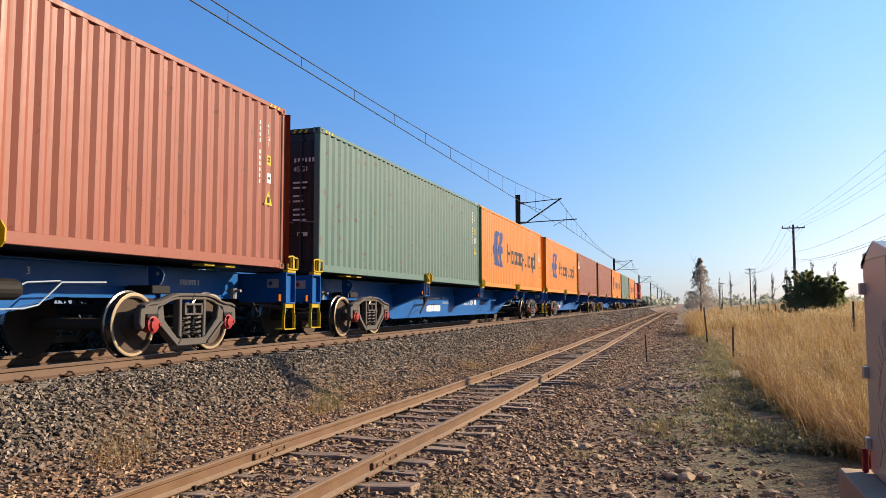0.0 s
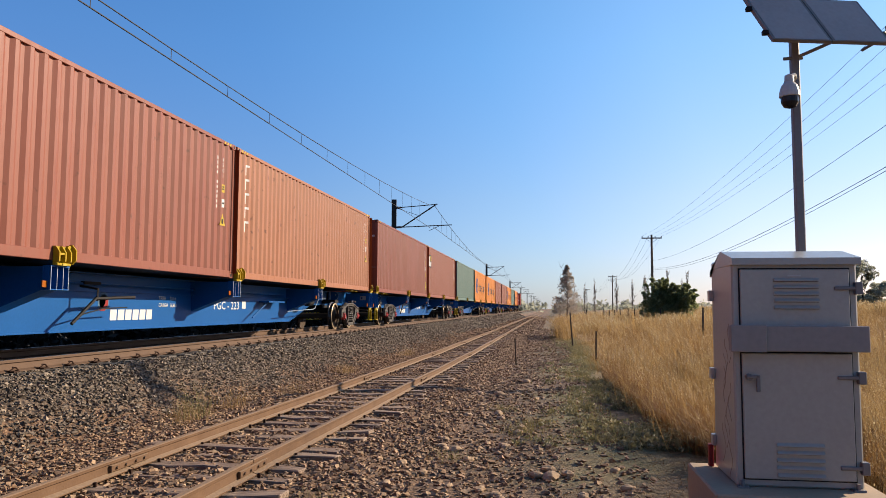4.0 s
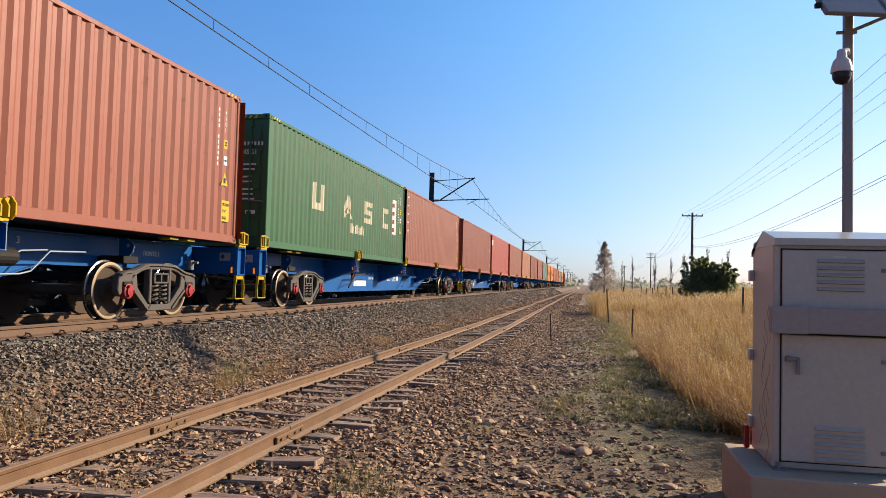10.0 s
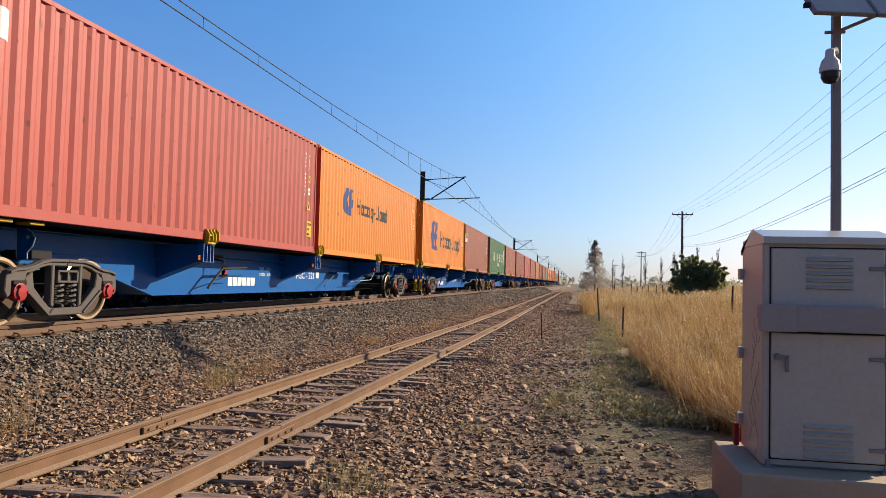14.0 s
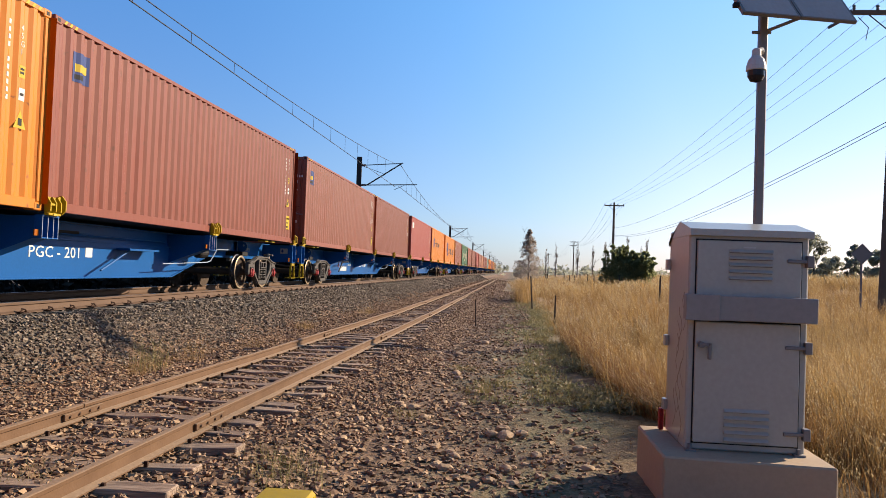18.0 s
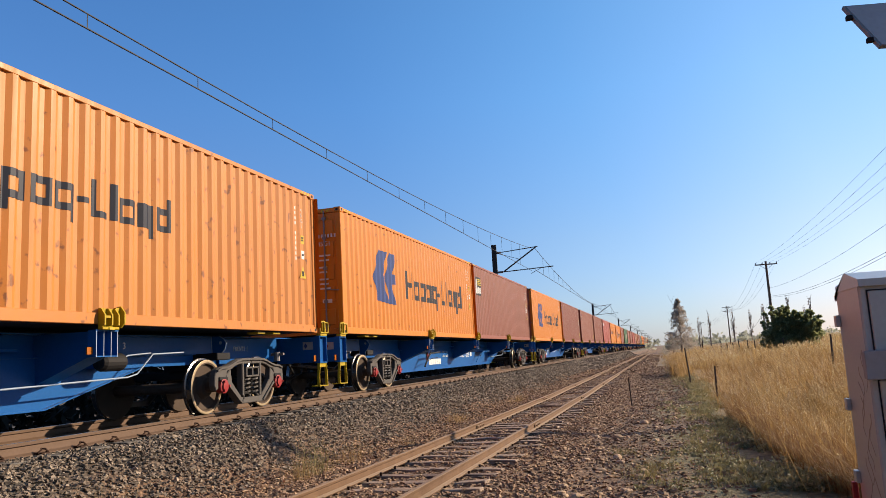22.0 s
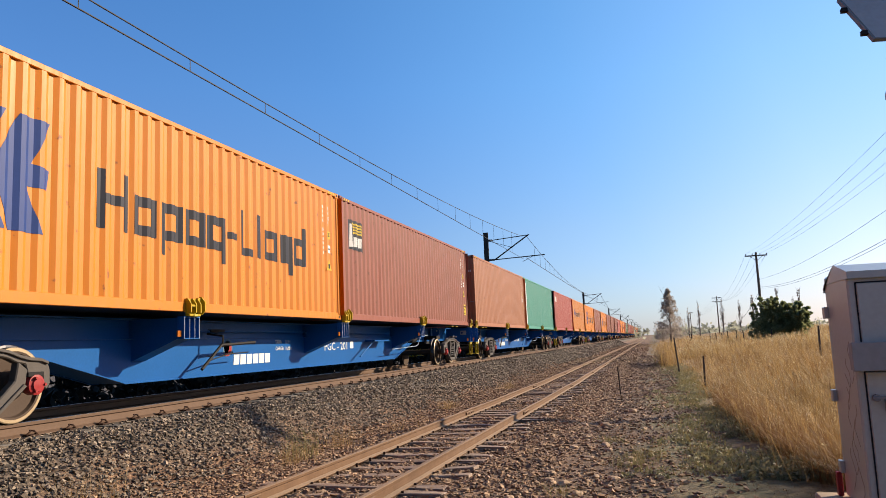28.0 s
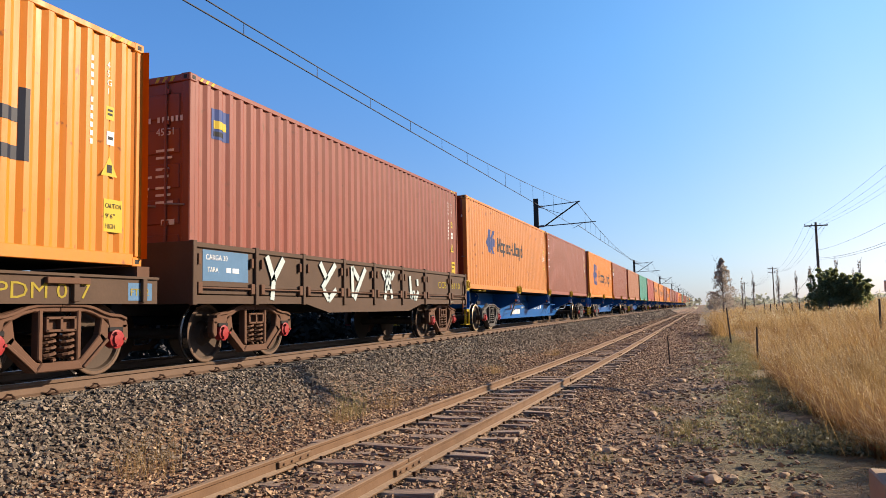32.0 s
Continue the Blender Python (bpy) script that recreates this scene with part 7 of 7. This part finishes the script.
# brown dock and thistle on the rise by the near power pole, and litter of dead stalks on the soil
gd = [(9.3 + 5 * random.Random(k).random(), 17.5 + 7 * random.Random(k + 700).random(), 0) for k in range(2600)]
gd = [(x, y, ground_z(x, y) - 0.02) for x, y, _ in gd]
blades("brown_weeds", gd, [random.Random(k + 1400).uniform(0.35, 0.95) for k in range(2600)], [0.006] * 2600, 0.25, M_RUSTGRASS, "brown dead weeds on the rise beside the pole", 43, 0.6)
gl = [(1.5 - 2.3 * random.Random(k).random() ** 1.5, 5.4 + 4.5 * random.Random(k + 300).random(), 0) for k in range(1500)]
gl = [(x, y, ground_z(x, y) + 0.004) for x, y, _ in gl if not (x > 0.93 and y < 6.1)]
blades("grass_litter", gl, [random.Random(k + 60).uniform(0.02, 0.06) for k in range(len(gl))], [0.0022] * len(gl), 2.4, M_RUSTGRASS, "broken dry stalks lying on the soil", 44, 0.0, (0, 0))


def weed_roots(seed, n):
    r = random.Random(seed)
    out = []
    while len(out) < n:
        y = 8.6 + 44 * r.random() ** 1.4
        x = field_edge(y) - abs(r.gauss(0, 0.55)) + 0.05
        if noise.noise(Vector((x * 1.3, y * 0.45, 5))) > -0.12:
            out.append((x, y, ground_z(x, y) - 0.01))
    return out


g4 = weed_roots(31, 7500)
blades("low_weeds", g4, wide(4, len(g4), 0.03, 0.17), [0.005] * len(g4), 0.6, M_GREENGRASS, "low green and brown weeds at the path's edge", 31, 0.0, (0, 0))


def weed_mats():
    """Creeping grey-green weeds that lie along the foot of the tall grass."""
    r = random.Random(35)
    cs, rs = [], []
    while len(cs) < 560:
        y = 8.4 + 29 * r.random() ** 1.7
        x = field_edge(y) - abs(r.gauss(0, 0.55)) + 0.15
        if noise.noise(Vector((x * 1.2, y * 0.5, 15))) < -0.1:
            continue
        h = r.uniform(0.03, 0.22) * (0.5 + 0.5 * smooth(-0.6, 0.2, x - field_edge(y)))
        cs.append((x, y, ground_z(x, y) + h * 0.4))
        rs.append(h * 1.1 + 0.04)
    ob = leaf_mesh("creeping_weeds", cs, rs, 46, 0.028, M_WEED, None, 36, 0.6)
    tagged(ob, "grey-green creeping weeds at the foot of the tall grass", "weeds", kind="stuff")


def tufts():
    r = random.Random(41)
    spots = [(-4.95, 5.75, 0.55, 130), (-4.75, 9.6, 0.55, 150), (-4.55, 9.0, 0.35, 90), (-4.6, 10.6, 0.4, 90), (-4.2, 12, 0.25, 60), (-1.45, 4.9, 0.16, 160), (-1.55, 5.2, 0.14, 120), (-2.6, 3.2, 0.12, 90), (-2.9, 4.3, 0.12, 70),
             (-2.05, 3.3, 0.18, 90), (-4.7, 17, 0.3, 120), (-4.6, 24, 0.3, 140), (-0.35, 9.3, 0.16, 220), (-0.2, 9.9, 0.15, 220), (-0.7, 11.5, 0.12, 160), (-1.0, 7.6, 0.1, 120)]
    for x, y, h, n in spots:
        roots = [(x + r.gauss(0, 0.13), y + r.gauss(0, 0.18), 0) for _ in range(n)]
        roots = [(a, b2, ground_z(a, b2)) for a, b2, _ in roots]
        green = h < 0.2
        blades("weed_tuft", roots, [h * r.uniform(0.4, 1.1) for _ in roots], [0.0018] * n, 0.35, M_GREENGRASS if green or n == 150 else M_STRAW, "small green weed tuft among stones" if green else "dry thin weed tuft among ballast stones", int(100 * y), 0.0, (0, 0))


tufts()

# ---- bush, trees and distance ----


def leaf_mesh(name, centres, radii, per, size, material, parent, seed, squash=0.8):
    r = np.random.default_rng(seed)
    verts, faces = [], []
    for c, rad in zip(centres, radii):
        d = r.normal(size=(per, 3))
        d /= np.linalg.norm(d, axis=1)[:, None]
        p = np.array(c) + d * (rad * r.uniform(0.35, 1.0, (per, 1)) ** 0.5) * np.array([1, 1, squash])
        u = r.normal(size=(per, 3))
        u /= np.linalg.norm(u, axis=1)[:, None]
        v = np.cross(u, r.normal(size=(per, 3)))
        v /= np.linalg.norm(v, axis=1)[:, None]
        s = size * r.uniform(0.6, 1.4, (per, 1))
        quad = np.stack([p - u * s, p + v * s * 0.45, p + u * s, p - v * s * 0.45], 1).reshape(-1, 3)
        b0 = len(verts)
        verts += quad.tolist()
        faces += [(b0 + 4 * i, b0 + 4 * i + 1, b0 + 4 * i + 2, b0 + 4 * i + 3) for i in range(per)]
    me = bpy.data.meshes.new(name)
    me.from_pydata(verts, [], faces)
    me.materials.append(material)
    ob = new(name, me)
    ob.parent = parent
    return ob


weed_mats()


def tree(name, x, y, h, w, label, seed, material, bare=False, spire=False, leaf=0.28, per=90, clumps=26, puff=0.20):
    r = random.Random(seed)
    t = thing(name, label, "bush" if name == "bush" else "tree")
    t.location = (x, y, ground_z(x, y) - 0.05)
    bm = rod(B(), (0, 0, 0), (r.uniform(-.2, .2), 0, h * 0.75), max(0.06, h * 0.018), 7, 0.03)
    tips = []
    for k in range(14 if not spire else 18):
        z0 = h * r.uniform(0.12, 0.7)
        a = r.uniform(0, 6.28)
        reach = w * 0.5 * r.uniform(0.4, 1.0) * (1 if not spire else (1 - z0 / h))
        tip = (reach * math.cos(a), reach * math.sin(a), min(h, z0 + h * r.uniform(0.1, 0.3)))
        rod(bm, (0, 0, z0), tip, h * 0.007, 5, 0.012)
        tips.append(tip)
    if bare:
        for k in range(60):
            b0 = r.choice(tips)
            rod(bm, b0, (b0[0] + r.uniform(-.5, .5) * w * 0.3, b0[1] + r.uniform(-.5, .5) * w * 0.3, b0[2] + h * r.uniform(0.03, 0.16)), 0.022, 4, 0.008)
    part("trunk", bm, M_TWIG if bare else M_BARK, t)
    cs, rs = [], []
    for k in range(clumps):
        u = r.uniform(0.12, 1) if not spire else r.uniform(0.05, 1.0)
        if spire:
            ww = w * 0.5 * (1 - u) ** 0.85 + 0.12
        else:
            ww = w * 0.5 * math.sin(math.pi * min(0.96, 0.14 + u * 0.8)) ** 0.7
        a, q = r.uniform(0, 6.28), r.uniform(0.2, 0.95)
        cs.append((ww * q * math.cos(a), ww * q * math.sin(a), h * u * 0.96))
        rs.append(max(0.22, (0.085 if spire else puff) * w * r.uniform(0.6, 1.2)) * (0.55 + 0.45 * (1 - u) if spire else 1))
    if name == "bush":
        # arching shoots that stand out of the crown
        for k in range(34):
            a, q, l = r.uniform(0, 6.28), w * r.uniform(0.1, 0.46), r.uniform(0.5, 1.2)
            z0 = h * (0.97 - 0.5 * (q / (0.5 * w)) ** 2)
            for j in range(7):
                cs.append(((q + 0.35 * l * (j / 6) ** 2) * math.cos(a), (q + 0.35 * l * (j / 6) ** 2) * math.sin(a), z0 + l * math.sin(1.9 * j / 6)))
                rs.append(0.13)
    leaf_mesh("crown", cs, rs, per, leaf, material, t, seed)
    return t


tree("bush", 10.9, 76, 3.4, 4.3, "dark green dense bush in the dry field", 51, M_BUSH, leaf=0.10, per=70, clumps=230, puff=0.10)
tree("bush", 12.7, 75, 2.7, 2.8, "green leafy bush with arching shoots in the dry field", 52, M_BUSH, leaf=0.10, per=60, clumps=150, puff=0.11)
tree("poplar_tree", 3.4, 150, 10.6, 7.4, "brown half-bare spire-shaped poplar in the distance", 53, M_HAZY_BARETREE, bare=True, spire=True, leaf=0.12, per=34, clumps=300)
tree("poplar_tree", 1.9, 158, 4.2, 3.4, "low brown half-bare tree in the distance", 54, M_HAZY_BARETREE, bare=True, leaf=0.15, per=24, clumps=40)
tree("poplar_tree", 5.0, 160, 3.8, 3.0, "low brown half-bare tree in the distance", 55, M_HAZY_BARETREE, bare=True, leaf=0.15, per=24, clumps=36)
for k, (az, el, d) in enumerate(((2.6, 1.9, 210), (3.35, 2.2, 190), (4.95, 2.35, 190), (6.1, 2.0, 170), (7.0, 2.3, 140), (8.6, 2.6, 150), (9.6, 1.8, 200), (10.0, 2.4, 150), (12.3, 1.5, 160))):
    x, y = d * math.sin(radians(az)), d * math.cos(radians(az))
    tree("bare_tree", x, y, 1.45 + d * math.tan(radians(el)), 1.5, "thin bare tree on the horizon", 60 + k, M_HAZY_BARETREE, bare=True, spire=True, leaf=0.13, per=8, clumps=22)
for k, (az, el, d, w) in enumerate(((21.2, 2.9, 125, 5.0), (20.2, 2.0, 135, 4.0), (22.3, 1.5, 140, 4.0), (12.6, 1.9, 150, 3.6), (13.6, 1.9, 150, 5.0), (25.0, 1.9, 120, 4.0), (23.6, 2.3, 130, 3.2), (26.6, 1.5, 120, 5.0), (28.4, 1.8, 120, 5.0),
                                     (31.0, 2.2, 110, 6.0), (34, 2.0, 110, 6.0))):
    x, y = d * math.sin(radians(az)), d * math.cos(radians(az))
    tree("tree", x, y, 1.3 + d * math.tan(radians(el)), w, "grey-green tree beyond the field, paled for haze", 80 + k, M_HAZY_TREE, leaf=0.20, per=70, clumps=64, puff=0.12)


def tree_line():
    """Far hedges and groves along the horizon."""
    r = random.Random(7)
    cs, rs = [], []
    for k in range(420):
        az = r.uniform(-3.2, 40)
        if -0.9 < az < 0.4 and r.random() < 0.7:
            continue
        d = r.uniform(300, 420)
        x, y = d * math.sin(radians(az)), d * math.cos(radians(az))
        h = 2.4 + 3.6 * max(0, noise.noise(Vector((az * 0.55, 0, 1))) + 0.35)
        if az < 0:
            h *= 0.9
        cs.append((x, y, h * r.uniform(0.15, 0.85)))
        rs.append(r.uniform(1.6, 3.2))
    ob = leaf_mesh("far_woods", cs, rs, 34, 0.85, M_HAZY_TREE, None, 70, 0.9)
    tagged(ob, "far line of trees on the horizon, paled for haze", "trees", kind="stuff")


tree_line()


def shade_hedge():
    """Scrub added beyond the track: near-black for shade, and blocks sky under the wagons."""
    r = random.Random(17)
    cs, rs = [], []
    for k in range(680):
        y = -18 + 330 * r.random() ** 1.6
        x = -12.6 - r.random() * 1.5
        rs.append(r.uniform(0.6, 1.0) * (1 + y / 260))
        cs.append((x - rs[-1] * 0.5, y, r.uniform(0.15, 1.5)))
    ob = leaf_mesh("trackside_scrub", cs, rs, 120, 0.17, M_SHADE_SCRUB, None, 71, 0.9)
    tagged(ob, "near-black scrub added along the far side of the track for shade", "bushes", kind="stuff")


shade_hedge()

# ---- everything that moves ----


def motions():
    for o, off, dz in MOVING:
        walk(o, [(t, pose(XC, train_s(t) + off, RAIL_Z + dz)) for t in range(0, 33, 1)])
        # wheels turn while the vehicle is near; before and after it is too far off to tell
        near = [f for f in range(0, 961) if -26 < train_s(f / 30) + off < 42]
        if not near:
            continue
        f0, f1 = near[0], near[-1]
        for b in o.children:
            if b.name.split(".")[0] != "bogie":
                continue
            for w in b.children:
                if w.name.split(".")[0] == "wheelset":
                    p = w.location.copy()
                    rows = [(f / 30, pose(p.x, p.y, p.z, -math.degrees((train_s(f / 30) - train_s(f0 / 30)) / WHEEL_R), 0, 0)) for f in range(f0, f1 + 1)]
                    if f0 > 0:
                        rows.insert(0, (0, rows[0][1]))
                    if f1 < 960:
                        rows.append((32.0, rows[-1][1]))
                    walk(w, rows)


motions()
